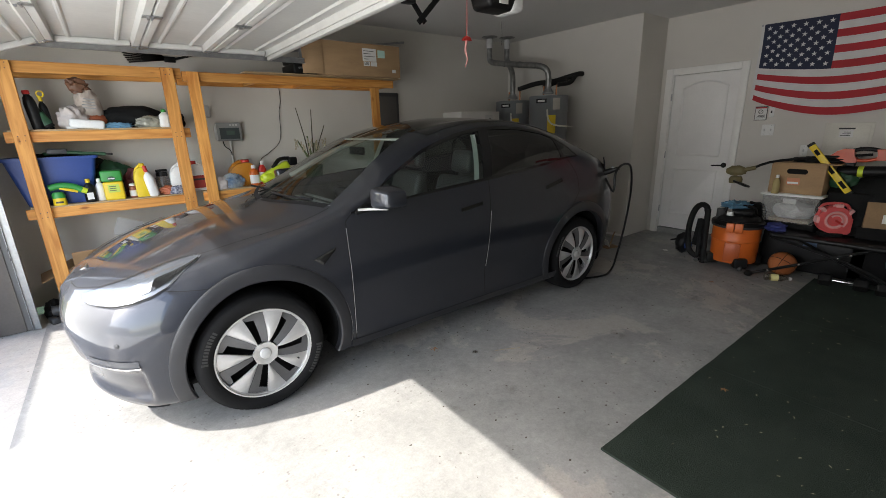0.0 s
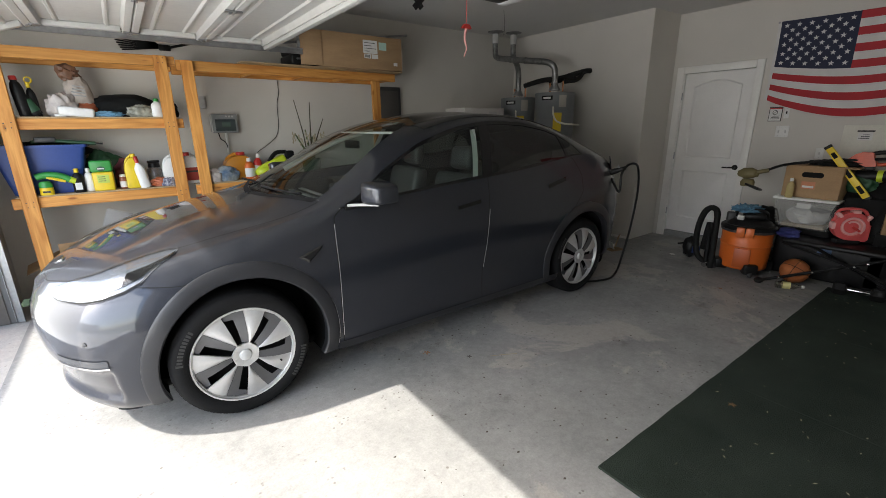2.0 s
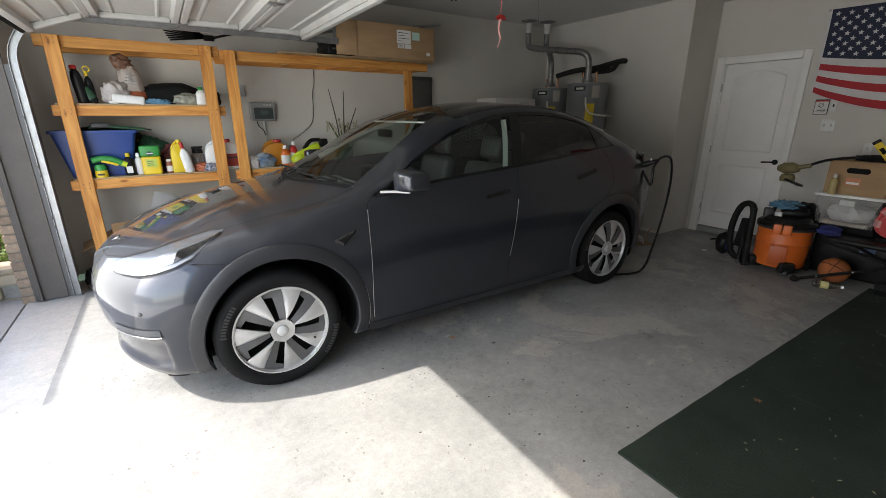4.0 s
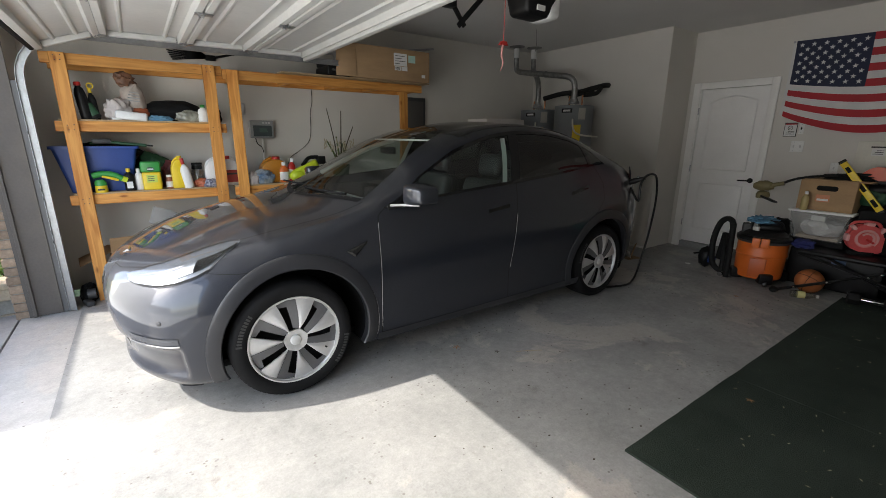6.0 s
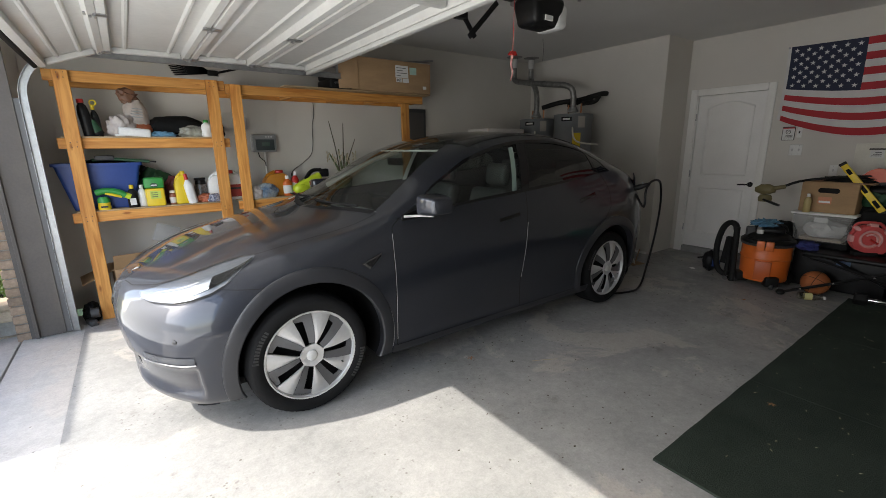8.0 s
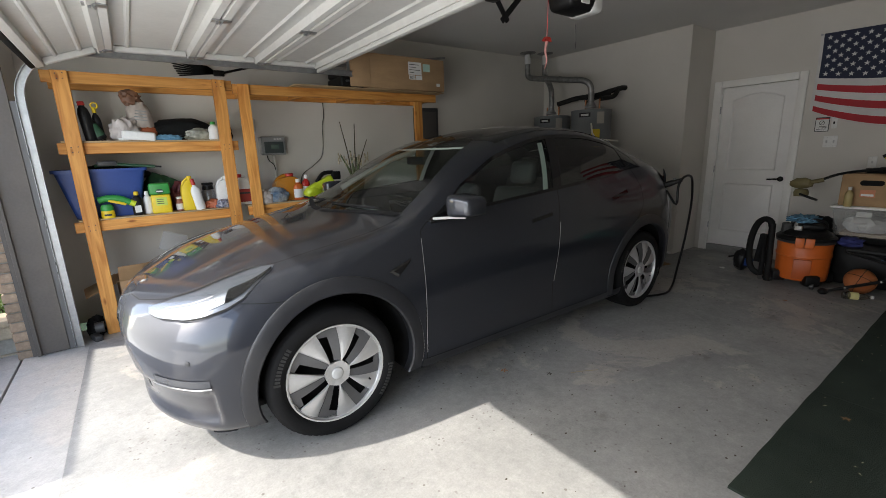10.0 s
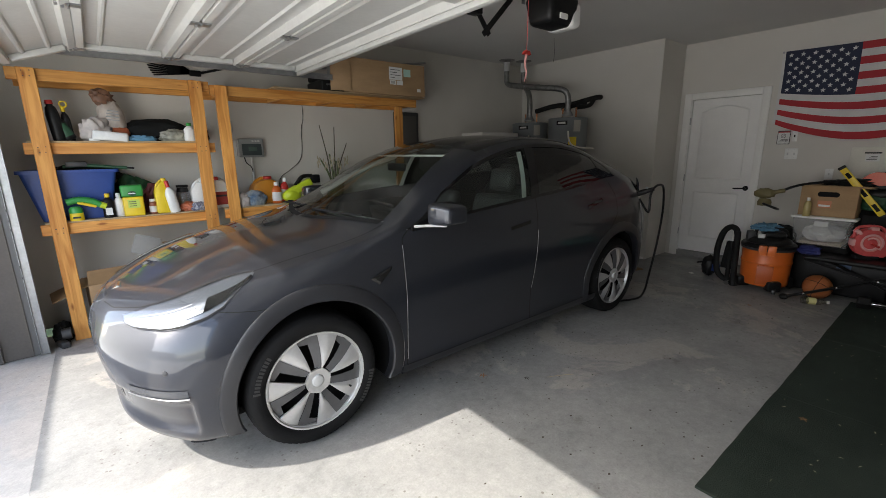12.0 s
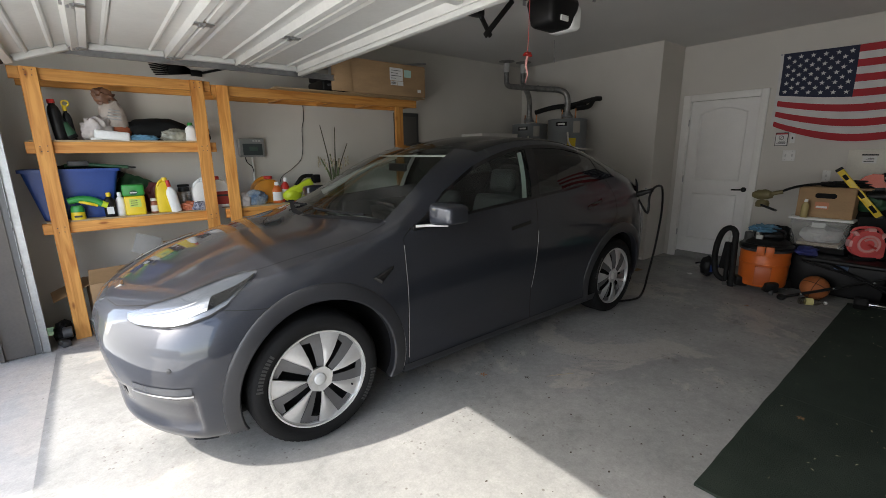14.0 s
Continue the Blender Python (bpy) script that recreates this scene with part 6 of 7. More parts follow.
# second bay, low shelf
jug("amber_jug", "amber orange plastic jug behind the car", 1.20, 5.12, 0.994, 0.26, 0.17, 0.28, plain("amber_plastic", (0.50, 0.20, 0.02), 0.3), RED, turn=180)
bottle("orange_bottle", "orange bottle with white label", 1.30, 5.03, 0.994, 0.05, 0.22, ORANGE, WHITE, 0.7, 0.4, label_mat=PAPER)
bag("seed_bag", "blue and white printed seed bag leaning forward", 1.06, 5.01, 0.994, (0.12, 0.05, 0.09), material("blue_print", (0.5, 0.52, 0.5), 0.4, vary=0.3, scale=14, second=(0.03, 0.12, 0.26)), 42, 0.25, 0.4)
bag("clear_packet", "clear plastic packet with white contents", 0.96, 5.0, 0.994, (0.075, 0.05, 0.08), BAGWHITE, 43, 0.3, 0.4, "packet")
bottle("red_bottle", "red bottle with white stripe", 1.37, 5.06, 0.994, 0.045, 0.26, RED, WHITE, 0.7, 0.4, tilt=(0, 8), label_mat=PAPER)
st = thing("lime_power_tool", "lime yellow and black cordless garden tool", "power tool", pose(1.55, 5.02, 0.994))
part("body", moved(box(-0.13, 0.16, -0.05, 0.05, 0, 0.09, 0.025, 3), pose(0, 0, 0.10, 0, -25)), LIME, st)
part("motor", lump((0.10, 0.07, 0.07), (-0.10, 0, 0.07), 0.1, 3, 3), LIME, st)
part("grip", tube([(-0.05, 0, 0.17), (0.03, 0, 0.26), (0.14, 0, 0.27)], 0.022, 8), BLACK, st)
part("battery", box(0.13, 0.22, -0.04, 0.04, 0.19, 0.28, 0.012), BLACK, st)
part("base", box(-0.16, 0.1, -0.05, 0.05, 0, 0.03, 0.008), BLACK, st)
grassy = thing("dried_stalks", "tall dark dried plant stalks with pale tufts", "dried plant", pose(2.02, 5.16, 0.994))
rnd = random.Random(8)
for k, (dx, h, lean) in enumerate(((-0.10, 0.82, -0.09), (0.03, 0.80, 0.03), (0.10, 0.62, 0.22), (-0.02, 0.50, -0.04), (-0.08, 0.46, -0.2), (0.06, 0.45, 0.04), (0.0, 0.42, 0.10))):
    part("stalk", tube([(dx * 0.3, 0, 0), (dx * 0.6, 0, h * 0.5), (dx + lean * 0.4, 0.01, h)], 0.009 if k < 3 else 0.016, 6, taper=(1.2, 0.5)), plain("stalk_brown", (0.07, 0.06, 0.035), 0.7) if k < 3 else plain("blade_green", (0.10, 0.13, 0.05), 0.6), grassy)
for k in range(5):
    bm = bmesh.new()
    for j in range(9):
        a = rnd.uniform(0, 6.28)
        lump((0.008, 0.008, 0.02), (0.02 * math.cos(a), 0.02 * math.sin(a), -0.012 * j), 0.2, j, 1, bm=bm)
    part("tuft", moved(bm, Matrix.Translation((-0.19 + 0.085 * k, -0.02, 0.46 - 0.03 * (k % 2)))), plain("tuft_cream", (0.45, 0.40, 0.28), 0.8), grassy)
part("pot", lathe([(0, 0), (0.09, 0), (0.11, 0.16), (0.115, 0.165), (0.10, 0.165), (0, 0.15)], 20), DKGREEN, grassy)

# on the floor under the shelves
for i, (x, y, w, d, h, turn) in enumerate(((-0.14, 5.16, 0.46, 0.36, 0.44, 6), (0.46, 5.16, 0.46, 0.34, 0.60, -4))):
    cb = thing("open_carton", "open brown cardboard carton with raised flaps", "carton", pose(x, y, 0, 0, 0, turn))
    part("body", box(-w / 2, w / 2, -d / 2, d / 2, 0, h, 0.005), CARDBOARD, cb)
    part("flap", moved(box(0, w, 0, 0.004, 0, 0.19), pose(-w / 2, -d / 2, h, 38)), CARDBOARD, cb)
    part("flap", moved(box(0, 0.004, -d / 2, d / 2, 0, 0.2), pose(w / 2, 0, h, 0, 30)), CARDBOARD, cb)
    part("flap", moved(box(0, 0.004, -d / 2, d / 2, 0, 0.26), pose(-w / 2, 0, h, 0, -112)), CARDBOARD, cb)
sc = thing("white_board", "off-white board scrap leaning on a carton", "board", pose(0.06, 4.985, 0.62, -14, 22))
part("sheet", box(-0.10, 0.10, -0.003, 0.003, 0.02, 0.19, 0.001), plain("grey_board", (0.30, 0.29, 0.275), 0.8), sc)
part("stay", box(-0.02, 0.02, 0.004, 0.03, -0.62, 0.1), CARDDARK, sc)
fx = thing("foot_clutter", "crumpled dark plastic and offcuts at the track foot", "clutter", pose(-0.57, 4.98, 0))
part("bag", lump((0.06, 0.1, 0.10), (0, 0, 0.07), 0.35, 51, 3, 3, 0.3), BAGCLOTH, fx)
part("bracket", moved(box(-0.03, 0.03, -0.06, 0.06, 0, 0.05, 0.012), pose(0.0, -0.14, 0.0, 0, 0, 20)), DARKGREY, fx)
part("roll", lathe([(0.03, -0.03), (0.045, -0.03), (0.045, 0.03), (0.03, 0.03), (0.03, -0.03)], 16, at=(0.03, -0.10, 0.095), axis='x'), DARKGREY, fx)

# ---- water heaters in the corner ----
stand = solid("heater_stand", box(4.72, 5.58, 3.75, 5.40, 0.0, 0.46, 0.01), plain("stand_white", (0.6, 0.6, 0.58), 0.6), "white boxed stand below the water heaters", "stand")
for (x, y, top) in ((5.13, 4.16, 1.93), (5.20, 4.90, 1.905)):
    wh = thing("water_heater", "grey steel tank water heater with metal flue", "water heater", group="water heaters in the corner")
    R = 0.265
    part("tank", lathe([(0, 0.46), (R, 0.46), (R + 0.004, 0.47), (R + 0.004, 0.5), (R, 0.51), (R, top - 0.03), (R + 0.004, top - 0.025), (R + 0.004, top - 0.004), (R - 0.01, top), (0.09, top + 0.005), (0, top + 0.005)], 48, at=(x, y, 0)), HEATER, wh)
    part("draft_hood", lathe([(0.075, top + 0.03), (0.078, top + 0.045), (0.052, top + 0.085), (0.05, top + 0.10)], 24, at=(x - 0.02, y, 0)), GALV, wh)
    for a in (0, 2.1, 4.2):
        part("hood_leg", tube([(x - 0.02 + 0.07 * math.cos(a), y + 0.07 * math.sin(a), top), (x - 0.02 + 0.07 * math.cos(a), y + 0.07 * math.sin(a), top + 0.04)], 0.004, 6), GALV, wh)
    for dy in (-0.11, 0.11):
        part("water_pipe", tube([(x + 0.02, y + dy, top), (x + 0.02, y + dy, top + 0.14)], 0.012, 8), plain("copper", (0.45, 0.2, 0.1), 0.35, 0.8), wh)
    way = Vector((-0.80, -0.60, 0)).normalized()
    sidew = Vector((0.6, -0.8, 0))
    for nm, mt, du, z0, z1, hw in (("logo_plate", BLACK, -0.09, top - 0.10, top - 0.045, 0.075), ("logo_shape", PAPER, -0.09, top - 0.085, top - 0.06, 0.05), ("energy_label", YELLOW, 0.06, top - 0.50, top - 0.26, 0.055), ("warning_label", plain("grey_label", (0.45, 0.42, 0.38), 0.6), 0.12, top - 0.19, top - 0.04, 0.05)):
        ang0 = math.atan2(way.y, way.x) + du / R
        lift = 0.004 if nm == "logo_shape" else 0.002
        bm = bmesh.new()
        cols = []
        for k in range(7):
            a = ang0 + (k / 6 - 0.5) * 2 * hw / R
            cols.append([bm.verts.new((x + (R + lift) * math.cos(a), y + (R + lift) * math.sin(a), z)) for z in (z0, z1)])
        for c0, c1 in zip(cols, cols[1:]):
            bm.faces.new((c0[0], c1[0], c1[1], c0[1]))
        part(nm, bm, mt, wh)
    p = Vector((x, y, top - 0.20)) + way * (R + 0.002)
    part("relief_pipe", tube([p, p + way * 0.05, p + way * 0.06 + Vector((0, 0, -0.12)) + sidew * 0.02, p + way * 0.06 + sidew * 0.10 + Vector((0, 0, -0.19)), p + way * 0.05 + sidew * 0.34 + Vector((0, 0, -0.22))], 0.011, 8), CREAM, wh, "cream discharge pipe")
FLUE = 0.040
FLUEMETAL = plain("aged_galvanised", (0.36, 0.36, 0.355), 0.42, 0.8, vary=0.2, scale=20)
fl = thing("flue_pipe", "galvanised flue pipe rising from water heater to ceiling", "flue", group="flue pipes")
bm = tube([(5.11, 4.16, 2.02), (5.11, 4.16, 2.16), (5.09, 4.18, 2.27), (5.06, 4.28, 2.33), (5.03, 4.5, 2.365), (4.99, 5.05, 2.455), (4.97, 5.16, 2.49), (4.965, 5.19, 2.56), (4.965, 5.19, 2.83)], FLUE, 16, smooth=3)
part("pipe", bm, FLUEMETAL, fl)
for q in ((5.11, 4.16, 2.06), (5.11, 4.16, 2.14)):
    part("joint_band", lathe([(FLUE, -0.012), (FLUE + 0.004, -0.01), (FLUE + 0.004, 0.01), (FLUE, 0.012)], 20, at=q), FLUEMETAL, fl)
for a in ((5.015, 4.62, 2.385), (5.0, 4.9, 2.43)):
    part("joint_band", moved(lathe([(FLUE, -0.012), (FLUE + 0.004, -0.01), (FLUE + 0.004, 0.01), (FLUE, 0.012)], 20), Matrix.Translation(a) @ pose(0, 0, 0, -80.5, 0, 4)), FLUEMETAL, fl)
part("ceiling_collar", lathe([(FLUE, -0.03), (0.06, -0.012), (0.115, -0.006), (0.118, 0.0)], 28, at=(4.965, 5.19, CEILING)), FLUEMETAL, fl)
part("insulation", lathe([(FLUE + 0.004, -0.16), (FLUE + 0.008, -0.155), (FLUE + 0.008, -0.035), (FLUE + 0.004, -0.03)], 20, at=(4.965, 5.19, CEILING)), LIGHTGREY, fl, "pale upper pipe sleeve")
fl = thing("flue_pipe", "galvanised flue pipe rising from water heater to ceiling", "flue", group="flue pipes")
part("pipe", tube([(5.18, 4.90, 2.0), (5.18, 4.90, 2.2), (5.20, 4.95, 2.35), (5.24, 5.08, 2.5), (5.245, 5.1, 2.6), (5.245, 5.1, 2.83)], FLUE, 16, smooth=3), FLUEMETAL, fl)
part("ceiling_collar", lathe([(FLUE, -0.03), (0.06, -0.012), (0.115, -0.006), (0.118, 0.0)], 28, at=(5.245, 5.1, CEILING)), FLUEMETAL, fl)
part("insulation", lathe([(FLUE + 0.004, -0.16), (FLUE + 0.008, -0.155), (FLUE + 0.008, -0.035), (FLUE + 0.004, -0.03)], 20, at=(5.245, 5.1, CEILING)), LIGHTGREY, fl)
lag = thing("pipe_insulation", "black foam lagged water pipes across the wall", "pipe")
part("foam", tube([(5.2, 4.80, 2.07), (5.3, 4.55, 2.13), (5.42, 4.30, 2.15), (5.44, 4.12, 2.18), (5.52, 3.98, 2.215), (5.6, 3.96, 2.22)], 0.034, 10), FOAM, lag)
part("foam", tube([(5.16, 4.27, 2.06), (5.35, 4.24, 2.12), (5.47, 4.10, 2.16)], 0.036, 10), FOAM, lag)
part("foam", tube([(5.16, 4.04, 2.07), (5.35, 3.98, 2.10), (5.48, 4.0, 2.18)], 0.03, 10), FOAM, lag)
wc = thing("white_carton_box", "tall white appliance carton beside the water heater", "carton")
part("body", box(3.98, 4.70, 4.70, 5.12, 0.0, 1.745, 0.006), plain("white_card", (0.66, 0.64, 0.61), 0.7), wc)
part("end_print", box(4.702, 4.706, 4.74, 5.08, 1.4, 1.70), plain("blue_card", (0.06, 0.09, 0.22), 0.6), wc)
part("print_bar", box(4.42, 4.56, 4.6975, 4.6995, 1.60, 1.70), LIGHTGREY, wc)
part("print_bar", box(4.50, 4.52, 4.6955, 4.697, 1.62, 1.66), INK, wc)
sm = thing("cardboard_scraps", "torn cardboard and scraps on floor behind car", "cardboard", pose(5.2, 3.42, 0))
part("sheet", moved(box(-0.15, 0.15, -0.01, 0.01, 0, 0.30, 0.004), pose(0, 0, 0.0, 0, 0, 40)), CARDBOARD, sm)
part("sheet", moved(box(-0.1, 0.1, -0.01, 0.01, 0, 0.2, 0.004), pose(-0.1, -0.12, 0, -8, 0, 60)), plain("pale_card", (0.55, 0.46, 0.34), 0.8), sm)
part("black_bag", moved(box(-0.1, 0.1, -0.02, 0.02, 0, 0.2, 0.01), pose(0.03, -0.02, 0.30, 0, 30, 40)), BLACKMATT, sm)

# ---- things on the wall by the house door ----
FR = plain("flag_red", (0.42, 0.02, 0.03), 0.7, bump=0.15, fine=300)
FW = plain("flag_white", (0.66, 0.65, 0.64), 0.7, bump=0.15, fine=300)
FB = plain("flag_blue", (0.012, 0.018, 0.05), 0.7, bump=0.15, fine=300)
FY0, FW_, FTOP, FH = 2.02, 1.62, 2.56, 0.90


def cloth(a, b, lift=0.0):
    """A point of the hanging flag: a along it from the hoist, b down from the top, both 0..1."""
    y = FY0 - a * FW_ - 0.012 * math.sin(b * 3.0)
    gather = 0.10 * math.exp(-a * 7) * b
    sag = 0.035 * math.sin(math.pi * min(1, a * 1.1)) + 0.06 * b * math.sin(math.pi * min(1, a / 0.8) * 0.9) ** 2
    z = FTOP - sag * (0.35 + 0.65 * b) - b * (FH - gather)
    x = X_BACK - 0.02 - 0.016 * (1 + math.sin(a * 9.5 + b * 2.0)) * (0.35 + 0.65 * b) - 0.012 * b * math.sin(a * 19 - b * 3) ** 2 - lift
    return x, y, z


def cloth_piece(a0, a1, b0, b1, na, nb, lift=0.0):
    bm = bmesh.new()
    vs = [[bm.verts.new(cloth(a0 + (a1 - a0) * i / na, b0 + (b1 - b0) * j / nb, lift)) for j in range(nb + 1)] for i in range(na + 1)]
    for i in range(na):
        for j in range(nb):
            bm.faces.new((vs[i][j], vs[i + 1][j], vs[i + 1][j + 1], vs[i][j + 1]))
    return bm


flag = thing("flag", "red, white and blue striped flag with stars, hung on wall", "flag")
for k in range(13):
    part("stripe", cloth_piece(0.0 if k > 6 else 0.395, 1.0, k / 13, (k + 1) / 13, 60, 3), FW if k % 2 else FR, flag)
canton = part("canton", cloth_piece(0.0, 0.395, 0.0, 7 / 13, 30, 14), FB, flag, "dark blue canton")
part("hoist_band", cloth_piece(-0.018, 0.0, 0.0, 1.0, 2, 24), FW, flag, "white hoist band")
for row in range(9):
    for col in range(6 if row % 2 == 0 else 5):
        a = 0.395 * ((col * 2 + (1 if row % 2 == 0 else 2)) / 12)
        b = 7 / 13 * (row + 1) / 10
        x, y, z = cloth(a, b, 0.003)
        bm = bmesh.new()
        pts = []
        for k in range(10):
            r = 0.026 if k % 2 == 0 else 0.0105
            pts.append(bm.verts.new((x, y - r * math.sin(math.pi * k / 5), z + r * math.cos(math.pi * k / 5))))
        c = bm.verts.new((x - 0.0015, y, z))
        for k in range(10):
            bm.faces.new((pts[k], pts[(k + 1) % 10], c))
        part("star", bm, FW, canton, smooth=False)
for a in (0.0, 1.0):
    x, y, z = cloth(a, 0.0)
    part("grommet", lathe([(0, -0.004), (0.011, -0.004), (0.012, 0.0), (0.011, 0.004), (0, 0.004)], 14, at=(x - 0.004, y + 0.02, z - 0.008), axis='x'), GALV, flag)

notice = thing("warning_sign", "small framed white warning notice on the wall", "sign")
part("board", box(X_BACK - 0.006, X_BACK, 1.86, 1.985, 1.53, 1.685, 0.002), DARKGREY, notice)
part("sheet", box(X_BACK - 0.0085, X_BACK - 0.0062, 1.867, 1.978, 1.537, 1.675), PAPER, notice)
part("red_band", box(X_BACK - 0.010, X_BACK - 0.0087, 1.867, 1.978, 1.662, 1.675), RED, notice)
bm = tube([(X_BACK - 0.011, 1.925 + 0.022 * math.cos(k * 0.5236), 1.625 + 0.022 * math.sin(k * 0.5236)) for k in range(13)], 0.0025, 6)
tube([(X_BACK - 0.011, 1.909, 1.641), (X_BACK - 0.011, 1.941, 1.609)], 0.002, 6, bm=bm)
part("symbol", bm, INK, notice)
for k in range(3):
    part("print_bar", box(X_BACK - 0.010, X_BACK - 0.0087, 1.88, 1.965 - 0.01 * k, 1.555 + k * 0.014, 1.560 + k * 0.014), INK, notice)


def plate(name, label, y0, y1, z0, z1, toggles, mat=WHITE, dark=False):
    ob = thing(name, label, "switch")
    part("plate", box(X_BACK - 0.006, X_BACK, y0, y1, z0, z1, 0.003), mat, ob)
    n = toggles
    for k in range(n):
        c = y0 + (y1 - y0) * (k + 0.5) / n
        h = (z1 - z0)
        part("toggle", box(X_BACK - 0.014, X_BACK - 0.0062, c - 0.007, c + 0.007, (z0 + z1) / 2 - 0.014, (z0 + z1) / 2 + 0.014, 0.003), BLACK if dark else LIGHTGREY, ob)
        for zz in (z0 + 0.015, z1 - 0.015):
            part("screw", lathe([(0, -0.001), (0.003, -0.001), (0.003, 0.001)], 8, at=(X_BACK - 0.0065, c, zz), axis='x'), GALV, ob)
    return ob


plate("light_switch", "white double light switch plate on the wall", 1.768, 1.89, 1.358, 1.482, 2)
plate("door_button", "white plate with dark garage door button", 1.795, 1.845, 1.56, 1.68, 1, dark=True)
plate("wall_outlet", "white electrical outlet on the wall", 1.425, 1.495, 1.14, 1.255, 1)
ep = thing("access_panel", "cream metal breaker panel set flush in wall", "electrical panel")
part("frame", box(X_BACK - 0.008, X_BACK, 0.93, 1.31, 0.95, 1.485, 0.004), CREAM, ep)
part("panel_door", box(X_BACK - 0.014, X_BACK - 0.0082, 0.955, 1.285, 0.98, 1.46, 0.004), CREAM, ep)
part("label_strip", box(X_BACK - 0.0155, X_BACK - 0.0142, 1.07, 1.20, 1.42, 1.435), INK, ep)
part("label_sheet", box(X_BACK - 0.0155, X_BACK - 0.0142, 1.08, 1.19, 1.34, 1.415), PAPER, ep)
for k in range(3):
    part("print_bar", box(X_BACK - 0.0165, X_BACK - 0.0156, 1.10, 1.18 - 0.015 * k, 1.355 + k * 0.017, 1.361 + k * 0.017), INK, ep)
part("latch", box(X_BACK - 0.02, X_BACK - 0.0142, 0.985, 1.005, 1.23, 1.245, 0.002), BLACK, ep)

# ---- wet and dry vacuum ----
VX, VY = 5.36, 1.70
vac = thing("shop_vacuum", "orange and black wet-dry vacuum with hose", "vacuum cleaner", pose(VX, VY, 0) @ Matrix.Diagonal((1.18, 1.18, 1.1, 1)))
vb = lathe([(0, 0.055), (0.176, 0.055), (0.182, 0.07), (0.188, 0.27), (0.194, 0.276), (0.194, 0.292), (0.189, 0.30), (0.192, 0.41), (0.195, 0.42), (0, 0.42)], 40)
part("tank", vb, ORANGE, vac, "orange plastic tank")
part("tank_panel", moved(box(-0.012, 0.012, -0.06, 0.06, 0.08, 0.26, 0.004), pose(-0.177, -0.044, 0, 0, -1.2, 14)), plain("orange_panel", (0.44, 0.085, 0.013), 0.45), vac)
part("head_rim", lathe([(0.2, 0.421), (0.207, 0.425), (0.207, 0.45), (0.19, 0.465), (0, 0.465)], 40), BLACK, vac)
part("motor_head", lathe([(0.175, 0.462), (0.165, 0.490), (0.13, 0.512), (0.08, 0.52), (0, 0.522)], 32), BLACK, vac, "black motor head")
part("motor_cover", moved(box(-0.11, 0.10, -0.085, 0.085, 0.515, 0.575, 0.025, 3), pose(0.02, -0.02, 0, 0, 0, 20)), BLACK, vac)
part("cord_wrap", moved(box(-0.035, 0.035, -0.03, 0.03, 0.47, 0.565, 0.012, 2), pose(-0.06, 0.13, 0, 0, 0, 30)), DARKGREY, vac)
part("tank_collar", lathe([(0.197, 0.40), (0.203, 0.405), (0.203, 0.421), (0.197, 0.424)], 40), DARKGREY, vac)
part("carry_handle", tube([(-0.05, 0.10, 0.53), (-0.05, 0.08, 0.585), (-0.02, -0.02, 0.60), (0.02, -0.1, 0.585), (0.03, -0.12, 0.53)], 0.015, 8), BLACK, vac)
part("switch", moved(box(-0.012, 0.012, -0.025, 0.025, -0.02, 0.02, 0.004), pose(-0.128, 0.03, 0.535)), LIGHTGREY, vac)
for ang in (127, 217, 307, 37):
    a = radians(ang)
    foot = part("foot", moved(box(-0.055, 0.05, -0.055, 0.055, 0.02, 0.12, 0.02), pose(0.175 * math.cos(a), 0.175 * math.sin(a), 0, 0, 0, ang)), BLACK, vac)
    part("caster", lathe([(0, -0.012), (0.026, -0.012), (0.026, 0.012), (0, 0.012)], 14, at=(0.215 * math.cos(a), 0.215 * math.sin(a), 0.026), axis='y'), DARKGREY, foot)
for dx, dy in ((-0.03, 0.02), (0.03, -0.02)):
    part("latch", moved(box(-0.015, 0.015, -0.03, 0.03, 0.37, 0.46, 0.006), pose(-0.198 + 0.3 * dx, -0.045 + 1.6 * dy, 0, 0, 0, 14)), ORANGE, vac)
hose = [(-0.125, 0.215, 0.52), (-0.115, 0.235, 0.572), (-0.105, 0.285, 0.585), (-0.10, 0.335, 0.53), (-0.095, 0.368, 0.40), (-0.09, 0.375, 0.25), (-0.09, 0.35, 0.10), (-0.09, 0.28, 0.04), (-0.07, 0.20, 0.05)]
part("hose", tube(hose, 0.027, 12), RUBBER, vac, "black ribbed hose")
part("wand", tube([(-0.145, 0.195, 0.0), (-0.125, 0.215, 0.55)], 0.026, 12), RUBBER, vac)
part("wand", tube([(-0.12, 0.255, 0.02), (-0.10, 0.262, 0.44)], 0.02, 12), RUBBER, vac)
part("nozzle", moved(prism([(-0.05, 0), (0.05, 0), (0.018, 0.28), (-0.018, 0.28)], -0.02, 0.02), pose(-0.10, 0.275, 0.16, 0, 0, 75)), BLACKMATT, vac)
part("strap_clip", lathe([(0, -0.018), (0.022, -0.018), (0.022, 0.018), (0, 0.018)], 12, at=(-0.175, 0.235, 0.03), axis='x'), CHROME, vac)
bag("blue_cloth", "crumpled light blue cloth on the vacuum", VX + 0.02, VY + 0.05, 0.632, (0.13, 0.12, 0.045), SKYBLUE, 61, 0.5, 0.5, "cloth", freq=4)
sp = thing("black_sprayer", "small black tool with blue tag on floor", "tool", pose(5.42, 2.26, 0))
part("body", lump((0.09, 0.08, 0.13), (0, 0, 0.12), 0.2, 62, 3, 2.5, 0.1), BLACK, sp)
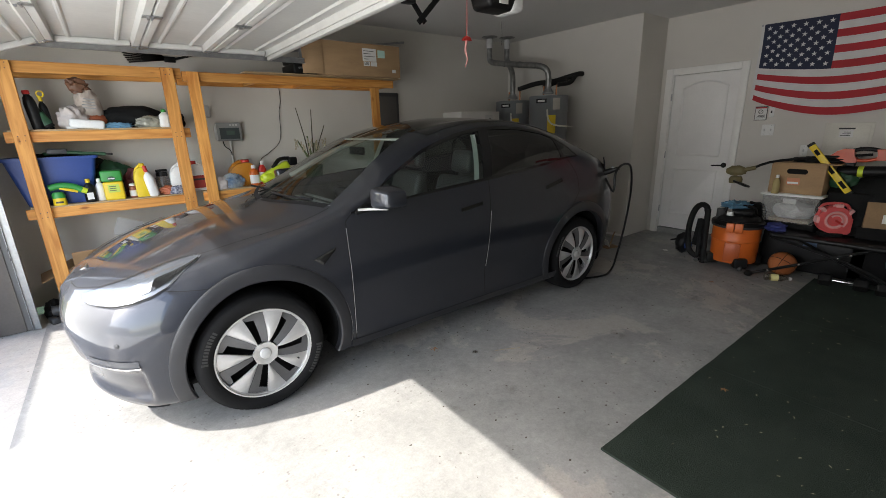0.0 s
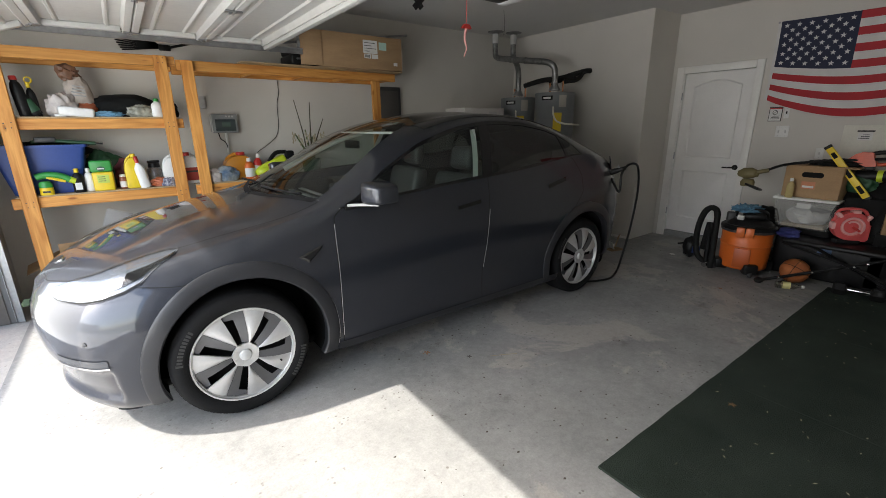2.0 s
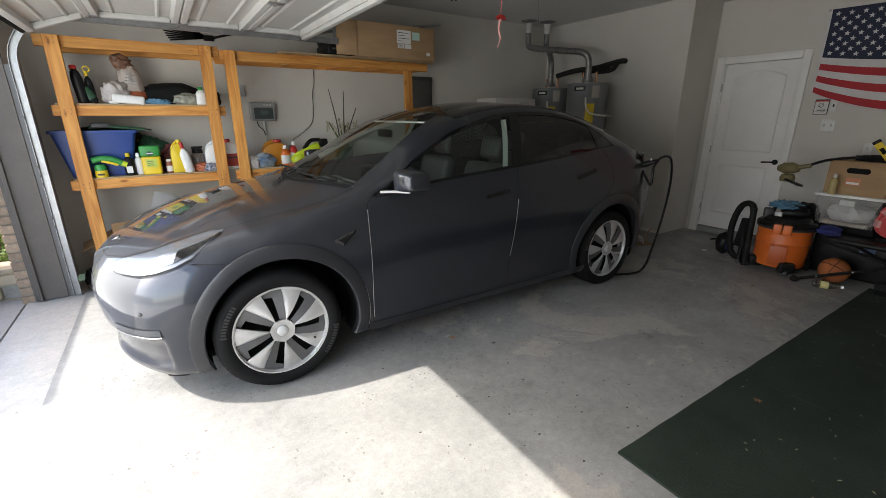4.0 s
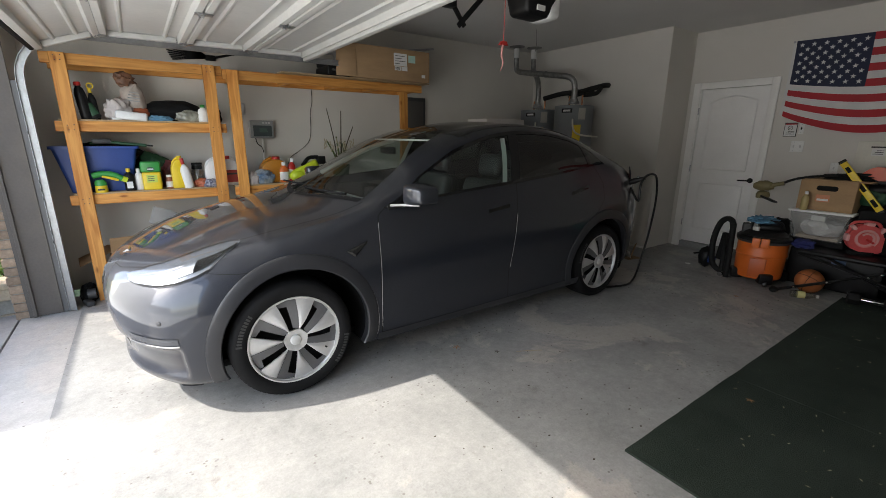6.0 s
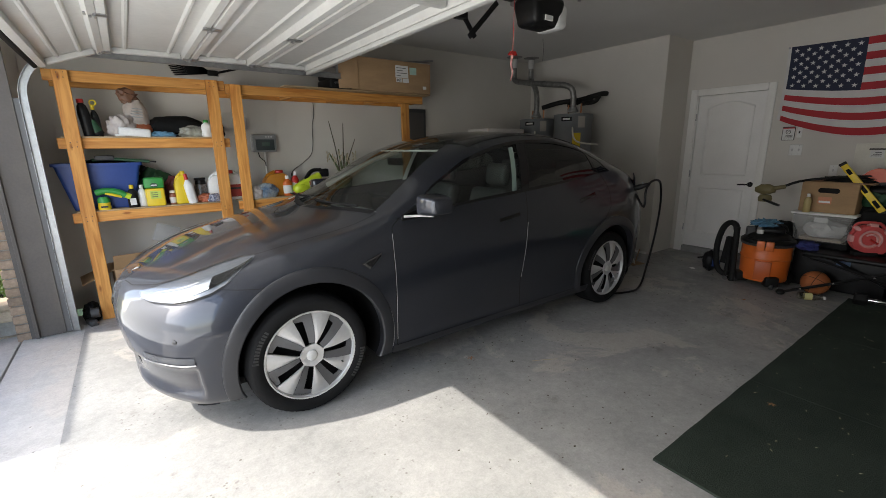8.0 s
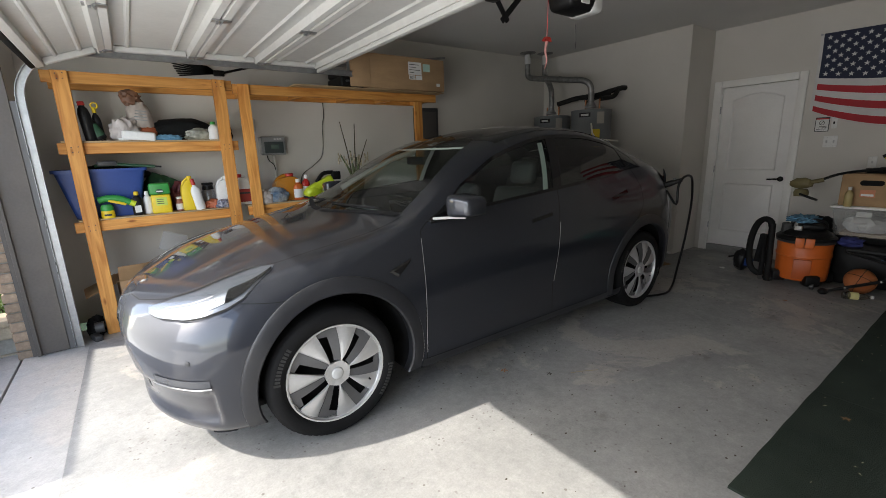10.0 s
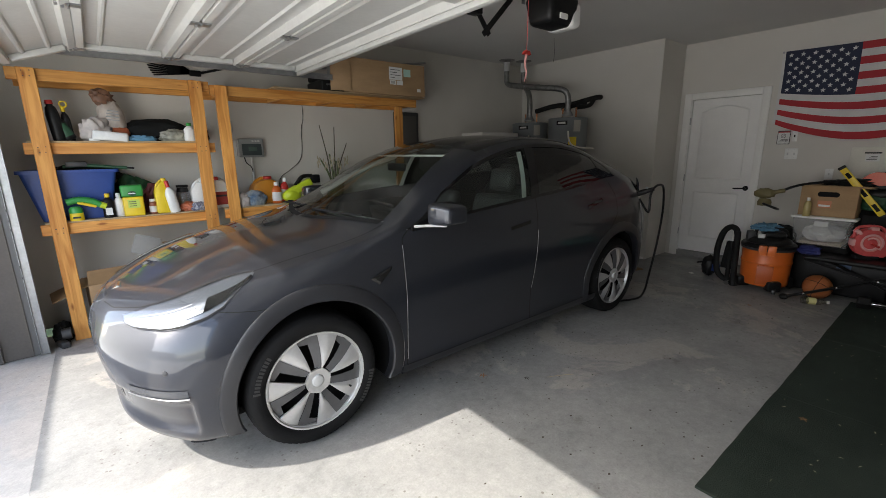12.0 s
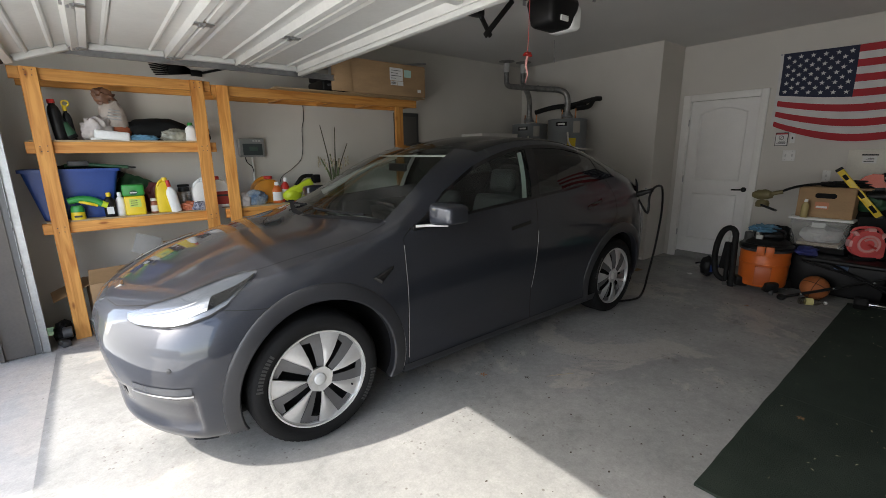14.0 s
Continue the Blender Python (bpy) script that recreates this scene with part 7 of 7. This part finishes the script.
part("tag", moved(box(-0.002, 0.002, -0.04, 0.04, 0, 0.09), pose(-0.06, -0.09, 0.08, 0, -10, 30)), BLUE, sp)
part("nozzle", tube([(-0.05, 0.05, 0.17), (-0.10, 0.10, 0.16)], 0.01, 8), BLACK, sp)

# ---- stack of boxes ----
bin_ = thing("black_tote", "large black plastic tote, lidless, against the wall", "storage tub")
part("body", box(5.58, 6.08, 0.66, 1.52, 0.0, 0.40, 0.03, 3), BLACK, bin_)
part("rim", box(5.56, 6.10, 0.64, 1.54, 0.40, 0.43, 0.012), BLACK, bin_)
part("sticker", box(5.576, 5.5795, 1.05, 1.16, 0.28, 0.36), plain("blue_sticker", (0.12, 0.20, 0.36), 0.5), bin_)
tote = thing("clear_tote", "clear plastic tote with white lid, filled with papers", "storage tub")
bm = bmesh.new()
lo = [(5.56, 1.12), (5.95, 1.12), (5.95, 1.54), (5.56, 1.54)]
hi = [(5.535, 1.09), (5.975, 1.09), (5.975, 1.57), (5.535, 1.57)]
a = [bm.verts.new((x, y, 0.50)) for x, y in lo]
b = [bm.verts.new((x, y, 0.775)) for x, y in hi]
for i in range(4):
    bm.faces.new((a[i], a[(i + 1) % 4], b[(i + 1) % 4], b[i]))
bm.faces.new(a)
part("body", bm, plain("frosted_plastic", (0.55, 0.56, 0.55), 0.3, alpha=0.3), tote, smooth=False)
part("lid", box(5.515, 5.995, 1.07, 1.59, 0.776, 0.80, 0.009), WHITE, tote, "white lid")
part("papers", lump((0.16, 0.17, 0.10), (5.75, 1.33, 0.60), 0.3, 63, 3, 4, 0.2), PAPER, tote)
part("paper_stack", box(5.59, 5.92, 1.16, 1.5, 0.502, 0.53), plain("brown_paper", (0.5, 0.4, 0.3), 0.8), tote)
part("tag", box(5.543, 5.547, 1.28, 1.39, 0.70, 0.75), PAPER, tote)
stuffbox = solid("lower_carton", box(5.58, 5.96, 1.1, 1.53, 0.431, 0.498, 0.02), BLACKMATT, "flat black case under the clear tote", "case")
car_box = thing("moving_box", "brown cardboard moving box with hand hole", "carton", pose(5.56, 1.10, 0.801, 0, 0, -3))
part("body", box(0, 0.42, 0, 0.45, 0, 0.30, 0.005), CARDBOARD, car_box)
part("lid", box(-0.02, 0.44, -0.10, 0.475, 0.301, 0.312, 0.003), CARDBOARD, car_box)
part("hand_hole", prism([(0.14, 0.215), (0.155, 0.20), (0.295, 0.20), (0.31, 0.215), (0.31, 0.235), (0.295, 0.25), (0.155, 0.25), (0.14, 0.235)], -0.0015, 0.0005, axis='x'), BLACKMATT, car_box)
part("label", box(-0.0015, -0.0002, 0.19, 0.30, 0.09, 0.16), plain("label_orange", (0.55, 0.22, 0.12), 0.6), car_box)
part("label_bar", box(-0.003, -0.0016, 0.20, 0.29, 0.10, 0.12), PAPER, car_box)
ob = bottle("clear_bottle", "clear plastic bottle with yellow label on lid", 5.50, 1.46, 0.801, 0.032, 0.19, plain("amber_liquid", (0.45, 0.36, 0.16), 0.2), WHITE, 1.0, 0.4)
tr = thing("string_trimmer", "olive and black string trimmer lying across boxes", "trimmer", pose(0, -0.07, 0))
part("shaft", tube([(5.52, 1.80, 1.03), (5.58, 1.55, 1.13), (5.75, 0.9, 1.20)], 0.013, 8), BLACK, tr)
part("coupler", tube([(5.50, 1.85, 1.02), (5.52, 1.74, 1.05)], 0.022, 10), OLIVE, tr)
part("motor", lump((0.05, 0.10, 0.055), (5.50, 1.91, 1.01), 0.2, 64, 3, 2.5), OLIVE, tr)
part("head", lathe([(0, -0.05), (0.06, -0.05), (0.065, -0.01), (0.05, 0.02), (0, 0.03)], 20, at=(5.49, 1.90, 0.93)), OLIVE, tr)
part("guard", moved(box(-0.07, 0.07, -0.10, 0.04, -0.012, 0.012, 0.01), pose(5.47, 1.86, 0.885, 20, 10)), BLACK, tr)
bag("dark_bag", "black bag slumped on the boxes", 5.62, 1.66, 0.43, (0.12, 0.13, 0.14), BAGCLOTH, 65, 0.25, 0.3)
solid("bag_prop", box(5.52, 5.72, 1.56, 1.76, 0.0, 0.46, 0.03), BLACKMATT, "black crate standing behind the vacuum", "crate")
bag("black_strap", "black strap and gloves on the cardboard box", 5.72, 1.20, 1.113, (0.10, 0.20, 0.04), BAGCLOTH, 66, 0.3, 0.5, "strap", freq=3)
lv = thing("spirit_level", "yellow and black spirit level leaning on the box", "level", pose(5.62, 1.26, 1.278, 0, 0, 0))
ang = math.degrees(math.atan2(0.345, 0.43))
lm = Matrix.Translation((0, 0, 0)) @ pose(0, 0, 0, 180 - ang, 0, 0)
part("beam", moved(box(-0.012, 0.012, -0.028, 0.028, -0.02, 0.56, 0.004), lm), YELLOW, lv)
part("end_cap", moved(box(-0.014, 0.014, -0.031, 0.031, -0.03, 0.0, 0.006), lm), BLACK, lv)
part("end_cap", moved(box(-0.014, 0.014, -0.031, 0.031, 0.545, 0.57, 0.006), lm), BLACK, lv)
for c, hh in ((0.08, 0.03), (0.28, 0.05), (0.46, 0.04)):
    part("window", moved(box(-0.0135, 0.0135, -0.016, 0.016, c - hh, c + hh, 0.003), lm), BLACKMATT, lv)
hb = thing("hedge_trimmer", "orange and black corded leaf blower on the boxes", "leaf blower", pose(0, 0, 0))
ORANGERED = plain("orange_red", (0.58, 0.085, 0.03), 0.42)
part("body", prism([(1.12, 1.185), (1.075, 1.232), (1.03, 1.252), (0.955, 1.248), (0.945, 1.19), (0.925, 1.16), (0.92, 1.128), (0.99, 1.122), (1.06, 1.15)], 5.68, 5.76, axis='x'), ORANGERED, hb, smooth=False)
part("grip", tube([(5.72, 0.97, 1.236), (5.72, 0.90, 1.252), (5.72, 0.83, 1.25), (5.72, 0.77, 1.235)], 0.019, 10), BLACK, hb)
part("lower_bar", tube([(5.72, 0.95, 1.142), (5.72, 0.87, 1.146), (5.72, 0.81, 1.158), (5.72, 0.765, 1.18)], 0.016, 10), ORANGERED, hb)
part("rear_housing", prism([(0.80, 1.25), (0.72, 1.255), (0.68, 1.21), (0.70, 1.15), (0.785, 1.15), (0.79, 1.20)], 5.685, 5.755, axis='x'), ORANGERED, hb, smooth=False)
part("blade", box(5.717, 5.723, 1.10, 1.22, 1.172, 1.186), BLACK, hb)
part("rest", box(5.69, 5.75, 0.93, 1.02, 1.09, 1.124, 0.006), BLACK, hb)
tubev = thing("black_tube", "long black tube with lime band", "tube")
part("pipe", tube([(5.75, 1.05, 1.03), (5.73, 0.7, 1.05), (5.7, 0.2, 1.06)], 0.052, 14), BLACK, tubev)
part("band", tube([(5.742, 0.90, 1.039), (5.74, 0.86, 1.041)], 0.055, 14), LIME, tubev)
bag("black_duffel", "large black duffel bags heaped under the tools", 5.82, 0.72, 0.43, (0.24, 0.42, 0.33), BAGCLOTH, 67, 0.18, 0.25)
bag("green_mesh_bag", "dark green mesh bag among the clutter", 5.74, 1.0, 0.88, (0.06, 0.11, 0.10), DKGREEN, 68, 0.3, 0.3)
solid("gear_crate", box(5.60, 6.05, 0.72, 1.06, 0.44, 0.85, 0.03), BLACKMATT, "black gear crate below bags", "crate")
box2 = thing("small_carton", "brown cardboard carton with white label, tilted", "carton", pose(5.60, 0.42, 0.55, 0, 8, 12))
part("body", box(0, 0.30, 0, 0.34, 0, 0.24, 0.005), CARDDARK, box2)
part("label", box(-0.0015, -0.0002, 0.1, 0.22, 0.05, 0.13), PAPER, box2)
part("hand_hole", box(-0.0015, 0.0005, 0.05, 0.15, 0.18, 0.205), BLACKMATT, box2)
solid("carton_stand", box(5.58, 5.95, 0.35, 0.80, 0.0, 0.55, 0.02), BLACKMATT, "black bin under the tilted carton", "bin")
# hose reel
reel = thing("cord_reel", "round red plastic cord reel with winding handle", "cord reel", pose(5.50, 0.965, 0.60, 0, 0, 33) @ Matrix.Scale(0.9, 4))
part("drum", lathe([(0, -0.05), (0.13, -0.05), (0.145, -0.045), (0.145, -0.03), (0.12, -0.028), (0.12, 0.03), (0.145, 0.032), (0.145, 0.05), (0, 0.05)], 40, axis='x'), PINKRED, reel)
for r in (0.035, 0.07, 0.105):
    part("ring", moved(lathe([(r, -0.004), (r + 0.012, -0.006), (r + 0.024, -0.004), (r + 0.012, 0.002)], 36, axis='x'), Matrix.Translation((-0.052, 0, 0))), PINKRED if r != 0.07 else plain("pale_red", (0.7, 0.28, 0.26), 0.4), reel)
part("crank", tube([(-0.055, 0, 0), (-0.075, -0.045, -0.03), (-0.10, -0.045, -0.03)], 0.012, 8), RED, reel)
part("housing", prism([(0.0, -0.155), (-0.13, -0.15), (-0.155, -0.13), (-0.155, 0.02), (0.0, 0.0)], -0.045, 0.045, axis='x'), PINKRED, reel)
PALERED = plain("pinkish_red", (0.72, 0.38, 0.37), 0.45)
for ty, tz, tw in ((0.105, 0.105, 45), (-0.02, 0.15, 0), (-0.125, 0.085, -50), (0.14, 0.0, 90)):
    part("tab", moved(box(-0.05, 0.03, -0.035, 0.035, -0.018, 0.018, 0.008), pose(0, ty, tz, tw, 0, 0)), PALERED, reel)
spiral = [(-0.06, (0.05 + 0.012 * k / 4) * math.cos(k * 0.55 + 0.8), (0.05 + 0.012 * k / 4) * math.sin(k * 0.55 + 0.8)) for k in range(18)]
part("scroll", tube(spiral, 0.010, 8), PALERED, reel)
part("foot", box(-0.05, 0.05, -0.10, 0.10, -0.19, -0.14, 0.01), BLACKMATT, reel)
part("carry_grip", tube([(0, 0.13, 0.06), (0, 0.10, 0.16), (0, -0.08, 0.165), (0, -0.14, 0.08)], 0.016, 8), PINKRED, reel)
# weight bench lying along the wall, feet on the floor
bench = thing("folding_bench", "black folding frame bench with padded top", "bench")
part("pad", box(5.25, 5.55, 0.50, 1.38, 0.395, 0.44, 0.018, 3), BLACK, bench, "black padded top")
for pts in ([(5.08, 1.42, 0.035), (5.20, 1.08, 0.18), (5.27, 0.74, 0.34), (5.32, 0.35, 0.52)], [(5.25, 1.36, 0.40), (5.24, 0.90, 0.30), (5.24, 0.60, 0.20), (5.26, 0.30, 0.03)],
            [(5.53, 1.30, 0.40), (5.5, 0.9, 0.22), (5.5, 0.5, 0.04)], [(5.36, 0.35, 0.50), (5.34, 0.40, 0.25), (5.34, 0.42, 0.02)]):
    part("leg", tube(pts, 0.014, 8, smooth=2), BLACK, bench)
for q in ((5.20, 1.08, 0.18), (5.25, 0.74, 0.335), (5.245, 0.82, 0.29), (5.12, 1.30, 0.085)):
    part("bolt", lump((0.012, 0.012, 0.012), (q[0] - 0.012, q[1], q[2]), 0, 1, 2), CHROME, bench)
part("foot_pad", lump((0.05, 0.04, 0.03), (5.06, 1.44, 0.03), 0.1, 3, 2), RUBBER, bench)
part("blue_strap", lump((0.07, 0.09, 0.055), (5.38, 1.36, 0.47), 0.35, 71, 3, 3, 0.3), plain("blue_webbing", (0.018, 0.024, 0.13), 0.75), bench)
ball = thing("basketball", "orange basketball with black seams on floor", "ball", pose(5.33, 1.24, 0.121, 20, 35, 10))
bm = bmesh.new()
bmesh.ops.create_uvsphere(bm, u_segments=40, v_segments=24, radius=0.12)
part("skin", bm, BASKET, ball)
for rot in ((0, 0, 0), (90, 0, 0), (0, 90, 0)):
    bm = tube([(0.1195 * math.cos(k * math.pi / 18), 0.1195 * math.sin(k * math.pi / 18), 0) for k in range(37)], 0.0028, 5, smooth=1)
    part("seam", moved(bm, pose(0, 0, 0, *rot)), BLACK, ball)
exb = thing("exercise_ball", "teal rubber exercise ball behind the bench", "ball", pose(5.62, 0.28, 0.27))
bm = bmesh.new()
bmesh.ops.create_uvsphere(bm, u_segments=40, v_segments=24, radius=0.27)
part("skin", bm, TEAL, exb)
part("band", tube([(0.272 * math.cos(k * math.pi / 12), 0.272 * math.sin(k * math.pi / 12), 0.05) for k in range(25)], 0.004, 5, smooth=1), plain("dark_teal", (0.015, 0.16, 0.13), 0.5), exb)
for px, py, ang in ((5.29, 0.76, 8), (5.30, 0.36, 4)):
    db = thing("dumbbell", "black hexagonal dumbbell with chrome grip", "dumbbell", pose(px, py, 0.012, 0, 0, ang), group="dumbbells on the mat")
    for yy in (-0.125, 0.125):
        bm = lathe([(0, -0.05), (0.048, -0.05), (0.06, -0.035), (0.06, 0.035), (0.048, 0.05), (0, 0.05)], 6, at=(0, yy, 0.053), axis='y')
        part("head", bm, RUBBER, db, smooth=False)
    part("grip", lathe([(0, -0.08), (0.013, -0.08), (0.017, 0), (0.013, 0.08), (0, 0.08)], 14, at=(0, 0, 0.053), axis='y'), CHROME, db, "chrome grip")
wbt = thing("plastic_bottle", "empty clear plastic bottle with yellow label on floor", "bottle", pose(5.10, 1.21, 0.033, 0, 90, -62))
part("body", lathe([(0, -0.10), (0.03, -0.10), (0.033, -0.09), (0.033, 0.04), (0.014, 0.08), (0.014, 0.10)], 18), BOTTLECLEAR, wbt)
part("label", lathe([(0.0335, -0.05), (0.034, -0.05), (0.034, 0.01), (0.0335, 0.01)], 18), plain("label_yellow", (0.6, 0.55, 0.25), 0.6), wbt)
part("cap", lathe([(0, 0.118), (0.016, 0.118), (0.016, 0.10), (0, 0.10)], 12), WHITE, wbt)
solid("black_weight", lump((0.04, 0.04, 0.025), (5.17, 1.27, 0.022), 0.1, 2, 3, 2, 0.2), RUBBER, "small black rubber foot on the floor", "rubber foot")

# ---- rubber mats and floor litter ----
mats = thing("rubber_mat", "thick black rubber stall mats laid on the floor", "mat")
MS = ((1.745, 2.935, 0.986), (2.938, 4.15, 0.983), (4.153, 5.41, 0.985))
for x0, x1, ye in MS:
    for y0, y1 in ((-0.83, ye),):
        bm = bmesh.new()
        n = 24
        edge = [(x0 + (x1 - x0) * k / n, ye + 0.0012 * math.sin(k * 0.9 + x0)) for k in range(n + 1)] + [(x1, y0), (x0, y0)]
        part("mat", prism([(a, b) for a, b in edge], 0.0005, 0.0125, bm=bm, axis='z'), MATRUBBER, mats, smooth=False)
rnd = random.Random(5)
LITTER = plain("dry_straw", (0.40, 0.34, 0.24), 0.8)
litter = thing("mat_litter", "scattered pale leaf bits and lint on mats", "litter", kind="stuff")
verts, faces = [], []
for k in range(170):
    x, y = rnd.uniform(1.8, 5.2), rnd.uniform(-0.75, 0.95)
    a, ln, w = rnd.uniform(0, 6.28), rnd.uniform(0.003, 0.014), rnd.uniform(0.001, 0.004)
    c, s_ = math.cos(a), math.sin(a)
    i = len(verts)
    z = 0.0135
    verts += [(x - c * ln, y - s_ * ln, z), (x - s_ * w, y + c * w, z + 0.002), (x + c * ln, y + s_ * ln, z), (x + s_ * w, y - c * w, z + 0.001)]
    faces.append((i, i + 1, i + 2, i + 3))
me = bpy.data.meshes.new("bits")
me.from_pydata(verts, [], faces)
me.materials.append(LITTER)
bits = new("bits", me)
bits.parent = litter
grit = thing("floor_grit", "dark grit and leaf specks on the concrete", "litter", kind="stuff")
verts, faces = [], []
for k in range(330):
    x, y = rnd.uniform(1.0, 5.8), rnd.uniform(1.0, 3.0)
    r = rnd.choice((0.0025, 0.004, 0.006, 0.009))
    i = len(verts)
    verts += [(x - r, y, 0.001), (x + 0.2 * r, y + r * rnd.uniform(0.4, 1), 0.001), (x + r * rnd.uniform(0.5, 1.2), y, 0.001), (x, y - r * 0.7, 0.001), (x, y, 0.001 + r * 0.5)]
    faces += [(i, i + 1, i + 4), (i + 1, i + 2, i + 4), (i + 2, i + 3, i + 4), (i + 3, i, i + 4)]
me = bpy.data.meshes.new("specks")
me.from_pydata(verts, [], faces)
me.materials.append(plain("grit_brown", (0.085, 0.07, 0.055), 0.9))
bits = new("specks", me)
bits.parent = grit
DRYLEAF = plain("dry_leaf", (0.32, 0.13, 0.045), 0.7)
for x, y, sc, mt in ((1.70, 2.32, 1.0, DRYLEAF), (1.90, 2.10, 0.7, plain("twig_dark", (0.05, 0.04, 0.03), 0.8)), (2.72, 0.80, 0.8, DRYLEAF), (4.6, 1.6, 0.8, DRYLEAF)):
    lf = bmesh.new()
    zz = 0.0135 if y < 0.97 else 0.0015
    for k in range(5):
        a = k * 1.26 + x
        c, s_ = math.cos(a), math.sin(a)
        q = [lf.verts.new((p[0] * c - p[1] * s_, p[0] * s_ + p[1] * c, p[2])) for p in ((0, 0, 0.002), (0.014 * sc, 0.006 * sc, 0.006), (0.032 * sc, 0, 0.001), (0.014 * sc, -0.006 * sc, 0.005))]
        lf.faces.new(q)
    solid("leaf", lf, mt, "small dry curled leaf on the floor", "leaf", Matrix.Translation((x, y, zz)))
tw = solid("straw", tube([(2.02, 2.02, 0.003), (2.10, 1.98, 0.004), (2.19, 1.93, 0.003)], 0.0022, 5), LITTER, "thin pale straw lying on the concrete", "straw")
solid("paper_scrap", lump((0.025, 0.03, 0.008), (5.35, 2.42, 0.008), 0.4, 3, 2, 4, 0.3), PAPER, "white torn paper scrap on the floor", "paper")

scrap = thing("cardboard_scrap", "torn brown cardboard pieces on floor behind the car", "cardboard", pose(5.08, 3.0, 0))
part("sheet", moved(box(-0.09, 0.09, -0.004, 0.004, 0.0, 0.17, 0.001), pose(0.02, 0.02, 0, 12, 0, 24)), CARDBOARD, scrap)
part("sheet", moved(box(-0.13, 0.07, -0.07, 0.05, 0.001, 0.009, 0.001), pose(-0.04, -0.03, 0, 0, 0, -15)), CARDDARK, scrap)
part("sheet", moved(box(-0.05, 0.06, -0.004, 0.004, 0.0, 0.09, 0.001), pose(-0.07, 0.0, 0.008, -20, 0, 60)), PAPER, scrap)
